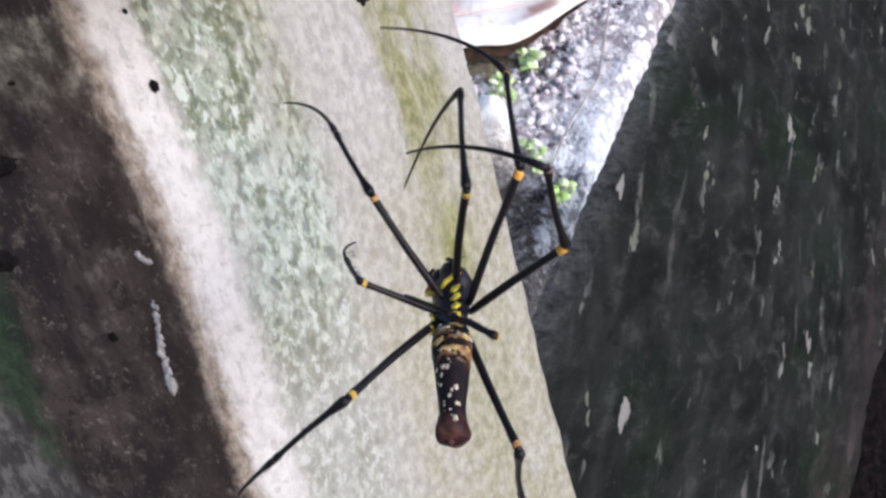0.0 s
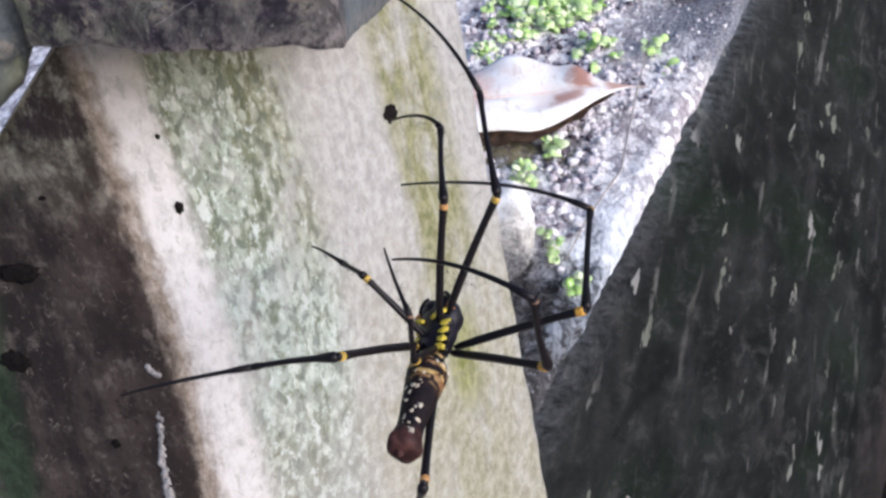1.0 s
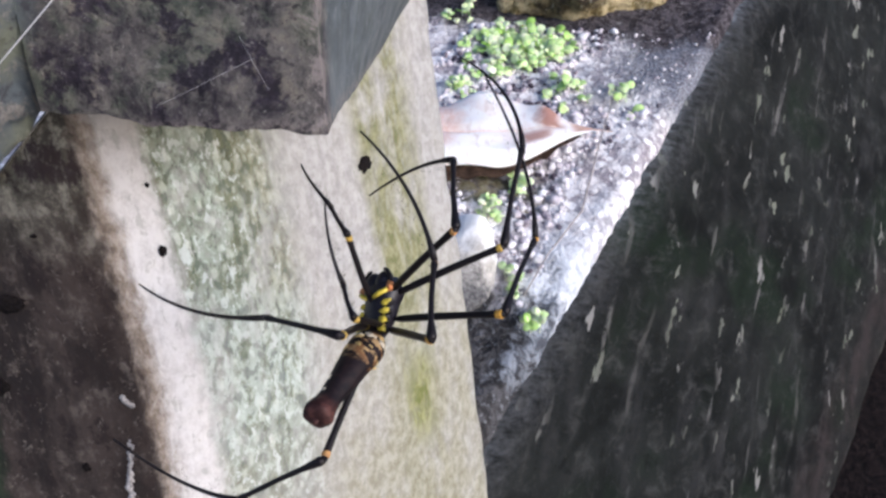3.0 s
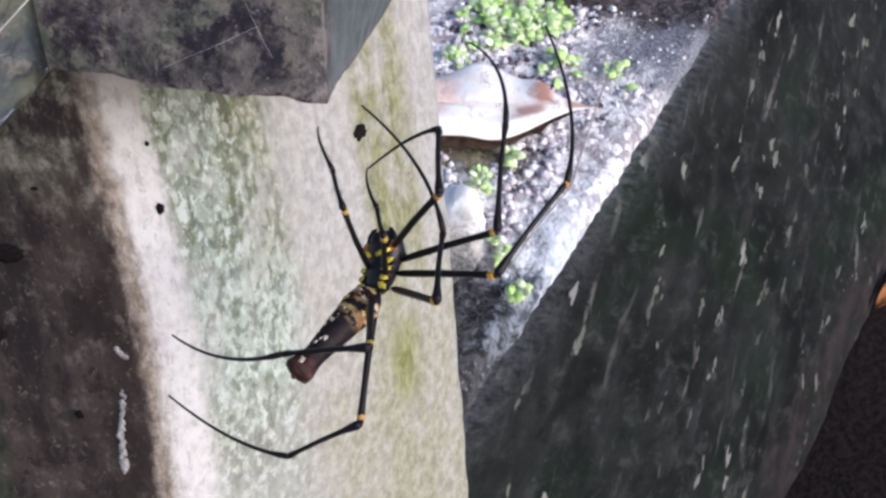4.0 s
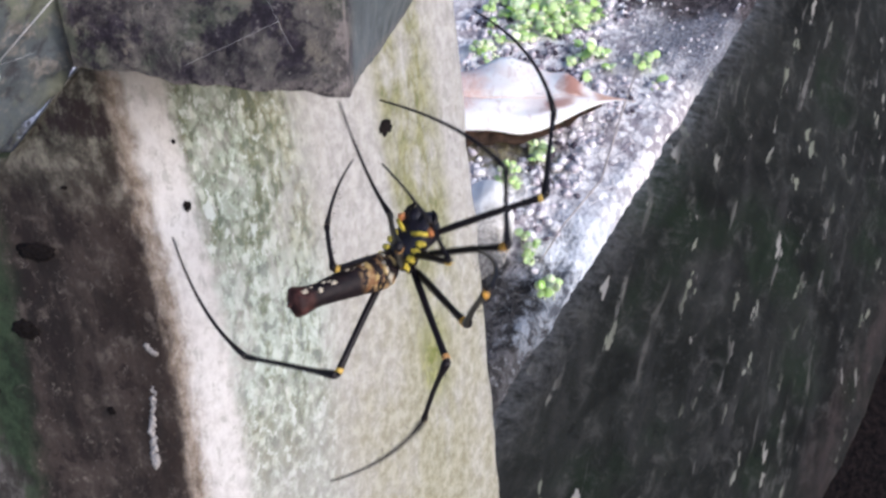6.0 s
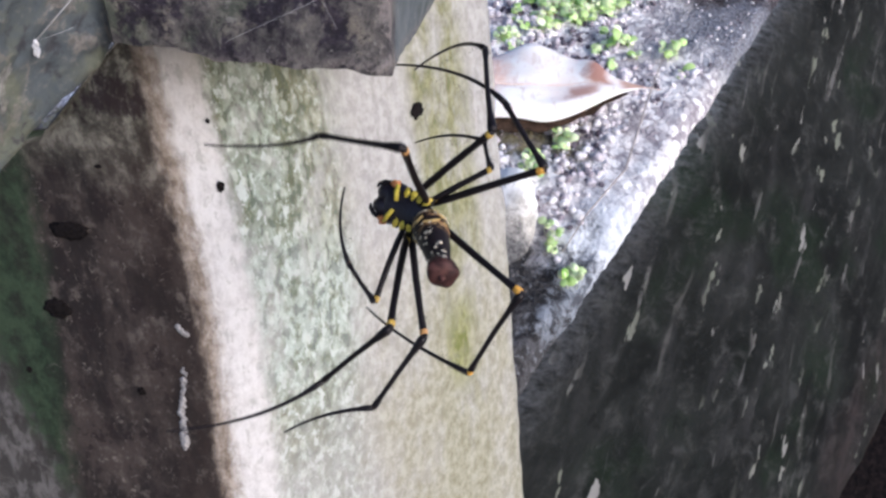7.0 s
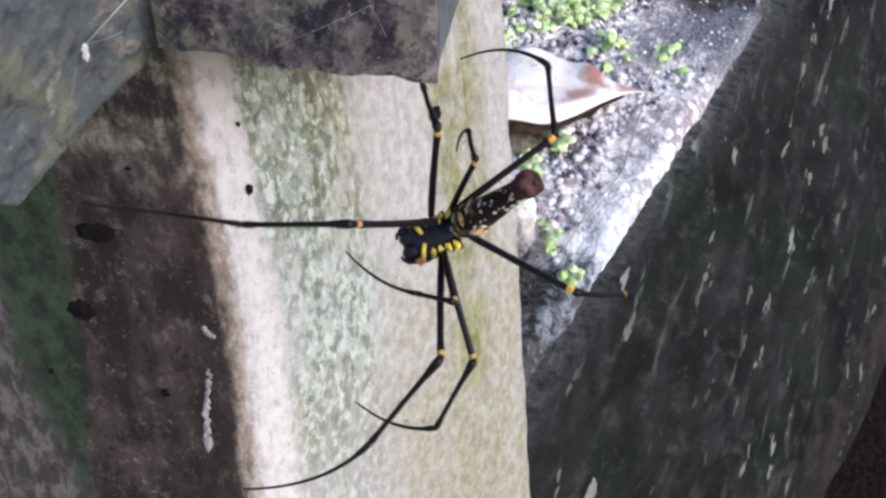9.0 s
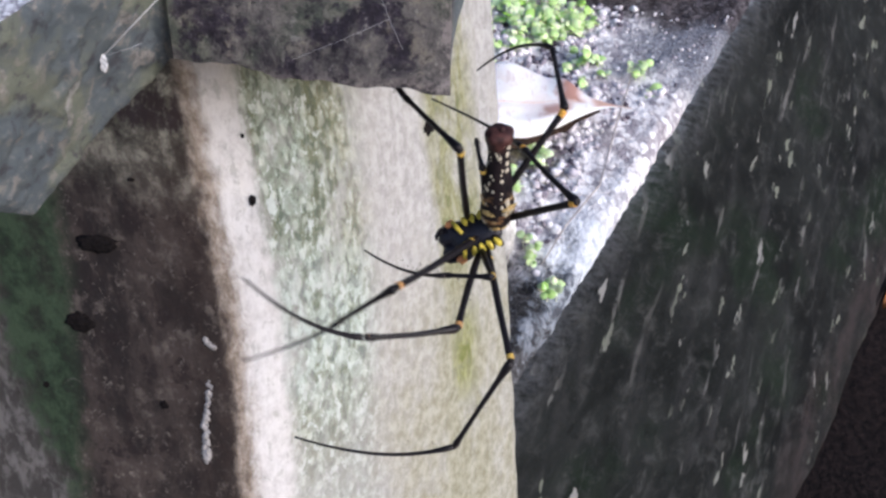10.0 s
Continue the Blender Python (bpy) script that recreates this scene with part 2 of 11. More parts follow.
def slab_material():
    """Dark stone: purple-black damp patches, olive and tan lichen, pale crusts, a bluish forward arm."""
    m = Mat("lichened_slab", 0.8, 0.0, 0.3)
    v = m.coords()
    s = m.t.nodes.new("ShaderNodeSeparateXYZ")
    m.t.links.new(v, s.inputs[0])
    big = m.noise(v, 38.0, 5, 0.62, 0.3)
    zone = m.noise(m.node("ShaderNodeMapping", Vector=v, Location=(3.1, 1.7, 0.4)).outputs[0], 52.0, 6, 0.7, 0.3)
    mid = m.noise(v, 150.0, 7, 0.74, 0.25)
    fine = m.noise(v, 420.0, 6, 0.72, 0.2)
    dust_glow = m.noise(v, 900.0, 4, 0.6)
    c = m.mix(m.span(mid, 0.40, 0.60), (0.042, 0.037, 0.041), (0.118, 0.109, 0.100))
    c = m.mix(m.span(big, 0.47, 0.58, 0.0, 0.85), c, m.mix(m.span(mid, 0.42, 0.58), (0.052, 0.062, 0.048), (0.138, 0.138, 0.108)))
    c = m.mix(m.span(zone, 0.487, 0.424, 0.0, 0.95), c, m.mix(m.span(fine, 0.42, 0.62), (0.010, 0.007, 0.014), (0.034, 0.027, 0.040)))
    c = m.mix(m.span(mid, 0.56, 0.66, 0.0, 0.85), c, (0.175, 0.155, 0.128))
    c = m.mix(m.span(mid, 0.43, 0.35, 0.0, 0.9), c, (0.013, 0.011, 0.015))
    c = m.mix(m.span(fine, 0.60, 0.67, 0.0, 0.7), c, (0.22, 0.205, 0.19))
    c = m.mix(m.span(fine, 0.43, 0.34, 0.0, 0.8), c, (0.014, 0.012, 0.016))
    c = m.mix(m.span(dust_glow, 0.64, 0.72, 0.0, 0.4), c, (0.28, 0.26, 0.25))
    # forward arm: blue-grey and grey-green growth, ragged pale crusts
    arm = m.span(m.math("ADD", m.math("ADD", s.outputs[0], m.math("MULTIPLY", s.outputs[2], -0.30)), m.math("MULTIPLY", m.math("SUBTRACT", mid, 0.5), 0.012)), -0.2605, -0.2665)
    grown = m.mix(m.span(big, 0.44, 0.58), (0.088, 0.106, 0.118), (0.135, 0.145, 0.112))
    grown = m.mix(m.span(mid, 0.53, 0.63, 0.0, 0.7), grown, (0.23, 0.21, 0.19))
    grown = m.mix(m.span(mid, 0.46, 0.37, 0.0, 0.8), grown, (0.046, 0.042, 0.050))
    grown = m.mix(m.span(zone, 0.57, 0.62, 0.0, 0.8), grown, m.mix(m.span(fine, 0.42, 0.6), (0.13, 0.118, 0.108), (0.30, 0.28, 0.262)))
    cy = m.math("MULTIPLY", m.math("SUBTRACT", s.outputs[1], 0.1489), 420.0)
    cz = m.math("MULTIPLY", m.math("SUBTRACT", s.outputs[2], 0.5797), 260.0)
    crust = m.math("ADD", m.math("SQRT", m.math("ADD", m.math("MULTIPLY", cy, cy), m.math("MULTIPLY", cz, cz))), m.math("MULTIPLY", m.math("SUBTRACT", mid, 0.5), 2.6))
    grown = m.mix(m.span(crust, 1.0, 0.75, 0.0, 0.85), grown, m.mix(m.span(fine, 0.4, 0.6), (0.20, 0.195, 0.185), (0.40, 0.39, 0.375)))
    c = m.mix(m.math("MULTIPLY", arm, 0.9), c, grown)
    # sawn end, grey-blue with rain streaks
    sawn = m.math("MULTIPLY", m.span(s.outputs[0], -0.029, -0.026), m.span(s.outputs[1], 0.166, 0.174))
    streak = m.noise(m.node("ShaderNodeMapping", Vector=v, Scale=(1, 1, 0.55)).outputs[0], 120.0, 6, 0.7)
    saw = m.mix(m.span(streak, 0.38, 0.64), (0.080, 0.095, 0.102), (0.145, 0.165, 0.178))
    saw = m.mix(m.span(fine, 0.56, 0.68, 0.0, 0.6), saw, (0.27, 0.28, 0.29))
    c = m.mix(m.math("MULTIPLY", sawn, 0.85), c, saw)
    # highlight on the lower edge, painted as a ragged pale line
    low = m.math("ADD", s.outputs[2], m.math("MULTIPLY", m.math("SUBTRACT", fine, 0.5), 0.006))
    arris = m.math("MULTIPLY", m.math("MULTIPLY", m.span(low, 0.5835, 0.5805), m.span(s.outputs[0], -0.092, -0.086)), m.span(fine, 0.42, 0.6))
    c = m.mix(m.math("MULTIPLY", arris, 0.55), c, (0.27, 0.235, 0.22))
    post = m.math("MULTIPLY", m.span(m.math("ADD", s.outputs[0], m.math("MULTIPLY", m.math("SUBTRACT", mid, 0.5), 0.024)), -0.0262, -0.0232), m.span(s.outputs[1], 0.170, 0.164))
    c = m.mix(m.math("MULTIPLY", post, m.span(mid, 0.40, 0.56, 0.0, 0.6)), c, (0.27, 0.23, 0.225))
    m.set("Base Color", c)
    m.bump(m.math("ADD", mid, fine), 0.7, 0.0010)
    return m.m


def wall_material():
    """Black-green algae on a retaining wall, with pale runs down it."""
    m = Mat("algae_wall", 0.9, 0.0, 0.12)
    p, q, uv = m.uv()
    v = m.math("ADD", m.math("MULTIPLY", q, 0.2439), m.math("MULTIPLY", p, 1.0388))
    run = m.noise(m.scaled(uv, 1.0, 0.18), 32.0, 5, 0.6, 0.3)
    blot = m.noise(m.scaled(uv, 1.0, 0.7), 9.0, 5, 0.62, 0.4)
    fine = m.noise(m.scaled(uv, 1.0, 0.55), 42.0, 7, 0.72, 0.4)
    grit = m.noise(m.scaled(uv, 1.0, 0.8), 120.0, 6, 0.7)
    dash = m.noise(m.scaled(uv, 1.0, 0.24), 60.0, 3, 0.55, 0.12)
    zone = m.noise(m.scaled(uv, 1.0, 0.14), 15.0, 3)
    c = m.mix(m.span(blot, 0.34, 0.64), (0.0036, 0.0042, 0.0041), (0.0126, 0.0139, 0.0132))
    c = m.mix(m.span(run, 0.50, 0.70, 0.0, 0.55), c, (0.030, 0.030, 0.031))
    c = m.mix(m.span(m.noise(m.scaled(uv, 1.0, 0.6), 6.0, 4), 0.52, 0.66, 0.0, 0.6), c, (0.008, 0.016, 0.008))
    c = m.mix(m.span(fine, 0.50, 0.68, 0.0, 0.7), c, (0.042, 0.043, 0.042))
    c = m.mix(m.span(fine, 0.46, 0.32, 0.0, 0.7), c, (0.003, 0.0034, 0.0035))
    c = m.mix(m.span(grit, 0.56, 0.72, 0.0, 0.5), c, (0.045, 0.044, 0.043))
    fleck = m.math("MULTIPLY", m.span(dash, 0.61, 0.65), m.span(zone, 0.48, 0.58))
    c = m.mix(m.math("MULTIPLY", fleck, 0.85), c, m.mix(m.span(blot, 0.42, 0.58), (0.23, 0.225, 0.215), (0.145, 0.155, 0.125)))
    streak = m.math("MULTIPLY", m.span(m.noise(m.scaled(uv, 1.0, 0.07), 60.0, 3, 0.5, 0.2), 0.66, 0.70), m.span(fine, 0.42, 0.56))
    c = m.mix(m.math("MULTIPLY", streak, 0.75), c, (0.11, 0.108, 0.105))
    long = m.math("MULTIPLY", m.span(m.noise(m.scaled(uv, 1.0, 0.035), 46.0, 3, 0.55, 0.15), 0.62, 0.68), m.span(dash, 0.46, 0.60, 0.1, 1.0))
    c = m.mix(m.math("MULTIPLY", long, 0.32), c, (0.12, 0.118, 0.112))
    foot = m.span(m.math("ADD", v, m.math("MULTIPLY", run, 0.06)), 0.44, 0.50, 0.0, 0.75)
    c = m.mix(m.math("MULTIPLY", foot, m.math("MULTIPLY", m.span(fine, 0.30, 0.6, 0.2, 1.0), m.span(run, 0.36, 0.60, 0.25, 1.0))), c, (0.034, 0.026, 0.026))
    # glow of the lit upper edge painted pale, with a fading haze below it
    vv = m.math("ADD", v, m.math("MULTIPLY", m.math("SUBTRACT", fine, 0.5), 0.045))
    dust_glow = m.math("MULTIPLY", m.math("POWER", m.span(vv, 0.020, -0.006), 1.6), m.math("MULTIPLY", m.span(grit, 0.35, 0.6, 0.3, 1.0), m.span(p, 0.12, 0.18, 0.25, 1.0)))
    c = m.mix(dust_glow, c, (0.34, 0.37, 0.42))
    edge_haze = m.math("MULTIPLY", m.span(vv, 0.055, 0.004, 0.0, 0.26), m.span(grit, 0.30, 0.66))
    c = m.mix(edge_haze, c, (0.16, 0.165, 0.18))
    m.set("Base Color", c)
    m.bump(m.math("ADD", fine, grit), 0.5, 0.0016)
    return m.m


def bank_material():
    m = Mat("pale_gritty_soil", 0.9, 0.0, 0.3)
    v = m.coords()
    a = m.noise(v, 30.0, 6, 0.65, 0.4)
    b = m.cells(v, 330.0)
    d = m.noise(v, 420.0, 6, 0.7)
    s = m.t.nodes.new("ShaderNodeSeparateXYZ")
    m.t.links.new(v, s.inputs[0])
    clod = m.noise(v, 110.0, 6, 0.7, 0.6)
    lump = m.noise(v, 210.0, 4, 0.6, 0.3)
    stone = m.node("ShaderNodeTexVoronoi", Vector=v, Scale=150.0, Randomness=1.0)
    tone = m.node("ShaderNodeSeparateColor", Color=stone.outputs["Color"]).outputs[0]
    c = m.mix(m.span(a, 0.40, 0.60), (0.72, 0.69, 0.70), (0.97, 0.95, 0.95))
    chip = m.mix(m.span(tone, 0.15, 0.85), (0.32, 0.285, 0.32), (0.96, 0.94, 0.95))
    c = m.mix(m.span(m.noise(v, 42.0, 4, 0.6), 0.44, 0.56, 0.25, 0.9), c, chip)
    gap = m.span(m.math("ADD", stone.outputs["Distance"], m.math("MULTIPLY", m.math("SUBTRACT", d, 0.5), 0.5)), 0.54, 0.74, 0.0, 0.55)
    c = m.mix(gap, c, (0.20, 0.17, 0.20))
    c = m.mix(m.span(clod, 0.57, 0.66, 0.0, 0.75), c, (0.22, 0.19, 0.22))
    c = m.mix(m.span(lump, 0.61, 0.68, 0.0, 0.7), c, (0.12, 0.10, 0.12))
    c = m.mix(m.span(d, 0.60, 0.72, 0.0, 0.5), c, (0.25, 0.22, 0.25))
    # bright sunlit patch behind the leaf, painted in as near-white soil
    dx = m.math("MULTIPLY", m.math("SUBTRACT", s.outputs[0], 0.012), 26.0)
    dy = m.math("MULTIPLY", m.math("SUBTRACT", s.outputs[1], 0.655), 34.0)
    ring = m.math("ADD", m.math("SQRT", m.math("ADD", m.math("MULTIPLY", dx, dx), m.math("MULTIPLY", dy, dy))), m.math("MULTIPLY", m.math("SUBTRACT", a, 0.5), 2.0))
    c = m.mix(m.span(ring, 1.15, 0.5, 0.0, 0.8), c, (0.95, 0.94, 0.92))
    yy = m.math("ADD", s.outputs[1], m.math("MULTIPLY", m.math("SUBTRACT", a, 0.5), 0.10))
    yy = m.math("ADD", yy, m.math("MULTIPLY", m.math("SUBTRACT", clod, 0.5), 0.05))
    # shade and bluish haze along the upper part of the wall, put into the soil colour
    rim = m.math("ADD", s.outputs[0], m.math("MULTIPLY", m.math("SUBTRACT", s.outputs[1], 0.569), -0.6756))
    rim = m.math("ADD", rim, m.math("MULTIPLY", m.math("SUBTRACT", clod, 0.5), 0.05))
    hazy_shade = m.math("MULTIPLY", m.span(rim, 0.015, 0.09), m.span(yy, 0.62, 0.685))
    hazy_shade = m.math("MAXIMUM", hazy_shade, m.math("MULTIPLY", m.span(rim, 0.095, 0.132), m.span(yy, 0.605, 0.665)))
    c = m.mix(m.math("MULTIPLY", hazy_shade, 0.92), c, m.mix(m.span(d, 0.4, 0.62), (0.075, 0.078, 0.098), (0.26, 0.275, 0.325)))
    # brown litter with the leaf's shadow painted in, and shaded dark soil above
    shaded_soil = m.mix(m.span(clod, 0.42, 0.60), (0.020, 0.016, 0.019), (0.088, 0.076, 0.084))
    shaded_soil = m.mix(m.span(d, 0.55, 0.66, 0.0, 0.7), shaded_soil, (0.29, 0.27, 0.29))
    near = m.math("MULTIPLY", m.math("MULTIPLY", m.span(yy, 0.538, 0.556), m.span(yy, 0.60, 0.588)), m.span(s.outputs[0], 0.085, 0.05))
    c = m.mix(m.math("MULTIPLY", near, 0.85), c, m.mix(m.span(clod, 0.4, 0.62), (0.05, 0.036, 0.022), (0.17, 0.15, 0.06)))
    rise = m.math("ADD", yy, m.math("MULTIPLY", s.outputs[0], 0.22))
    c = m.mix(m.span(rise, 0.738, 0.772), c, shaded_soil)
    # soil turns dark grey towards the low end of the bank
    darker = m.mix(m.span(clod, 0.40, 0.64), (0.022, 0.021, 0.022), (0.092, 0.090, 0.096))
    darker = m.mix(m.span(lump, 0.58, 0.68, 0.0, 0.7), darker, (0.21, 0.22, 0.24))
    # bluish haze along the wall's edge, painted into both soil tones
    darker = m.mix(m.math("MULTIPLY", m.span(rim, 0.114, 0.131, 0.0, 0.7), m.span(yy, 0.415, 0.440)), darker, m.mix(m.span(clod, 0.40, 0.60), (0.10, 0.11, 0.135), (0.36, 0.40, 0.46)))
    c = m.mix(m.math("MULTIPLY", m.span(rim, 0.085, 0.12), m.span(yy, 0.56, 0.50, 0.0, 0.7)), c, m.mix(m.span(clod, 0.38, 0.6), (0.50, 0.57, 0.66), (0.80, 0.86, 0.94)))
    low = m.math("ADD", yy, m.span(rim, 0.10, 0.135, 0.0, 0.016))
    c = m.mix(m.span(low, 0.506, 0.466), c, darker)
    m.set("Base Color", c)
    m.bump(m.math("ADD", d, m.math("ADD", b, lump)), 0.6, 0.003)
    return m.m


M_PILLAR = pillar_material()
M_SLAB = slab_material()
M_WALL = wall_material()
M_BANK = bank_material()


def soil_material():
    """Dark bare soil by the wall's foot; unseen pale ground in front, added to bounce light."""
    m = Mat("brown_soil", 0.9, 0.0, 0.2)
    v = m.coords()
    n = m.noise(v, 120.0, 5)
    big = m.noise(v, 9.0, 4)
    s = m.t.nodes.new("ShaderNodeSeparateXYZ")
    m.t.links.new(v, s.inputs[0])
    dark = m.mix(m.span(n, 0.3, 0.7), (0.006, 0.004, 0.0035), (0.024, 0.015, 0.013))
    # pale tone of the unseen ground, a reflector for the pillar and slab
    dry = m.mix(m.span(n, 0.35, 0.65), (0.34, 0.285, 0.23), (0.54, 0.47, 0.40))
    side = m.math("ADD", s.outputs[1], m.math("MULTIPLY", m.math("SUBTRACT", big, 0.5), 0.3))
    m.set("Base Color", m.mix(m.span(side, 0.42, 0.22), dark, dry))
    m.bump(n, 0.8, 0.004)
    return m.m


M_SOIL = soil_material()


def pebble_material(name, dark, light):
    m = Mat(name, 0.75, 0.0, 0.35)
    g = m.t.nodes.new("ShaderNodeNewGeometry")
    n = m.noise(m.coords(), 320.0, 5, 0.65)
    c = m.mix(m.span(g.outputs["Random Per Island"], 0.1, 0.95), dark, light)
    m.set("Base Color", m.mix(m.span(n, 0.42, 0.65, 0.0, 0.55), c, tuple(x * 0.45 for x in dark)))
    m.bump(n, 0.5, 0.0008)
    return m.m


M_PEBBLE = pebble_material("grey_pebble", (0.075, 0.058, 0.078), (0.36, 0.32, 0.37))
M_CRUMB = pebble_material("pale_pebble", (0.62, 0.57, 0.62), (0.96, 0.94, 0.95))


def rock_material():
    m = Mat("ochre_rock", 0.85, 0.0, 0.25)
    v = m.coords()
    big = m.noise(v, 16.0, 5, 0.65, 0.4)
    mid = m.noise(v, 75.0, 6, 0.7, 0.3)
    fine = m.noise(v, 260.0, 5, 0.68)
    c = m.mix(m.span(mid, 0.40, 0.60), (0.045, 0.034, 0.022), (0.22, 0.175, 0.095))
    c = m.mix(m.span(big, 0.46, 0.56, 0.0, 0.9), c, m.mix(m.span(mid, 0.38, 0.58), (0.20, 0.155, 0.06), (0.56, 0.47, 0.28)))
    c = m.mix(m.span(fine, 0.58, 0.68, 0.0, 0.6), c, (0.66, 0.60, 0.46))
    c = m.mix(m.span(fine, 0.43, 0.34, 0.0, 0.75), c, (0.030, 0.022, 0.016))
    m.set("Base Color", c)
    m.bump(m.math("ADD", mid, fine), 0.9, 0.004)
    return m.m


M_ROCK = rock_material()
M_SPOT = plain("black_lichen", (0.010, 0.008, 0.008), 0.95, 0.5, 900.0, 0.6, 0.08)
M_CRUST = plain("pale_crust", (0.30, 0.28, 0.27), 0.9, 0.35, 700.0, 0.5)
M_SILK = plain("spider_silk", (0.6, 0.6, 0.62), 0.45, 0.1, 900.0, 0.1)
M_STRAW = plain("dry_straw", (0.36, 0.32, 0.31), 0.7, 0.25, 500.0, 0.3)


def weed_material():
    m = Mat("weed_leaf", 0.5, 0.0, 0.5)
    g = m.t.nodes.new("ShaderNodeNewGeometry")
    n = m.noise(m.coords(), 260.0, 4)
    c = m.mix(g.outputs["Random Per Island"], (0.34, 0.60, 0.10), (0.92, 0.98, 0.70))
    c = m.mix(m.span(n, 0.57, 0.7, 0.0, 0.5), c, (0.15, 0.32, 0.05))
    m.set("Base Color", c)
    m.set("Subsurface Weight", 0.2)
    m.set("Subsurface Radius", (0.002, 0.004, 0.001))
    return m.m


M_WEED = weed_material()


def leaf_material(name, dark, light, through_light, rim=0.0):
    """Dry leaf: blotched blade with side veins; sunlight on the near rim painted in as paler."""
    m = Mat(name, 0.6, 0.0, 0.2)
    v = m.coords()
    u, w, uv = m.uv()
    a = m.noise(v, 30.0, 5, 0.6, 0.5)
    b = m.noise(v, 320.0, 5, 0.6)
    vein = m.noise(m.node("ShaderNodeMapping", Vector=uv, Scale=(34.0, 2.0, 1.0), Rotation=(0, 0, 0.3)).outputs[0], 1.0, 2)
    pale = m.span(w, -0.45, -0.8, 0.0, rim)
    uu = m.math("ADD", u, m.math("MULTIPLY", m.math("SUBTRACT", a, 0.5), 0.22))
    pinkish = tuple(0.22 * x + 0.78 * y for x, y in zip(dark, light))
    c = m.mix(m.span(a, 0.36, 0.54), pinkish, light)
    c = m.mix(m.math("MULTIPLY", m.span(uu, 0.44, 0.34), m.span(b, 0.62, 0.40, 0.45, 0.9)), c, dark)
    russet = tuple(x * y for x, y in zip(dark, (0.55, 0.34, 0.28)))
    c = m.mix(m.math("MULTIPLY", m.math("MULTIPLY", m.span(uu, 0.70, 0.76), m.span(uu, 0.86, 0.80)), m.span(w, -0.35, 0.1, 0.0, 0.9 * rim)), c, russet)
    c = m.mix(m.math("MULTIPLY", m.math("MULTIPLY", m.span(uu, 0.58, 0.64), m.span(uu, 0.78, 0.72)), m.math("MULTIPLY", m.span(w, -0.75, -0.5), m.span(w, 0.0, -0.3, 0.0, 0.8 * rim))), c, russet)
    c = m.mix(m.span(uu, 0.84, 0.90, 0.0, 0.85), c, tuple(x * y for x, y in zip(dark, (0.8, 0.62, 0.5))))
    c = m.mix(pale, c, light)
    c = m.mix(m.span(b, 0.55, 0.75, 0.0, 0.35), c, tuple(x * 0.6 for x in dark))
    c = m.mix(m.span(vein, 0.58, 0.68, 0.0, 0.3), c, tuple(x * 0.7 for x in dark))
    m.set("Base Color", c)
    m.set("Subsurface Weight", through_light)
    m.set("Subsurface Radius", (0.01, 0.006, 0.004))
    m.bump(m.math("ADD", b, vein), 0.35, 0.0006)
    return m.m


# near-white tone holds the sun's glare on the blade and rim
M_LEAF = leaf_material("dry_leaf", (0.72, 0.50, 0.42), (0.99, 0.96, 0.94), 0.15, 1.0)
# underside brown, taken very dark to stand in for shade below the rim
M_UNDER_SHADE = plain("shaded_leaf_underside", (0.055, 0.033, 0.022), 0.8, 0.6, 160.0, 0.6, 0.2, 0.002)
M_RUST = leaf_material("rusty_leaf", (0.32, 0.11, 0.03), (0.45, 0.2, 0.06), 0.1)
M_BLACK = plain("black_cuticle", (0.012, 0.010, 0.016), 0.42, 0.5, 1500.0, 0.25, 0.4, 0.0001)
M_LEG = plain("dark_leg", (0.0085, 0.006, 0.0075), 0.45, 0.5, 1500.0, 0.25, 0.25, 0.0001)
M_YELLOW = plain("yellow_marking", (0.70, 0.55, 0.06), 0.45, 0.25, 1200.0, 0.15, 0.4, 0.0001)
M_ORANGE = plain("orange_marking", (0.62, 0.24, 0.08), 0.45, 0.25, 1200.0, 0.15, 0.4, 0.0001)
M_TAN = plain("tan_joint", (0.26, 0.15, 0.09), 0.5, 0.3, 1200.0, 0.15, 0.4, 0.0001)
M_DULL = plain("amber_marking", (0.46, 0.24, 0.08), 0.45, 0.25, 1200.0, 0.15, 0.4, 0.0001)
M_BAND = plain("ochre_band", (0.50, 0.33, 0.06), 0.45, 0.35, 1200.0, 0.15, 0.4, 0.0001)
M_AMBER = plain("amber_joint", (0.78, 0.40, 0.06), 0.45, 0.3, 1200.0, 0.15, 0.4, 0.0001)
M_PALE = plain("straw_marking", (0.50, 0.35, 0.13), 0.5, 0.3, 1200.0, 0.15, 0.4, 0.0001)
M_CREAM = plain("cream_spot", (0.60, 0.53, 0.40), 0.5, 0.25, 1200.0, 0.15, 0.4, 0.0001)


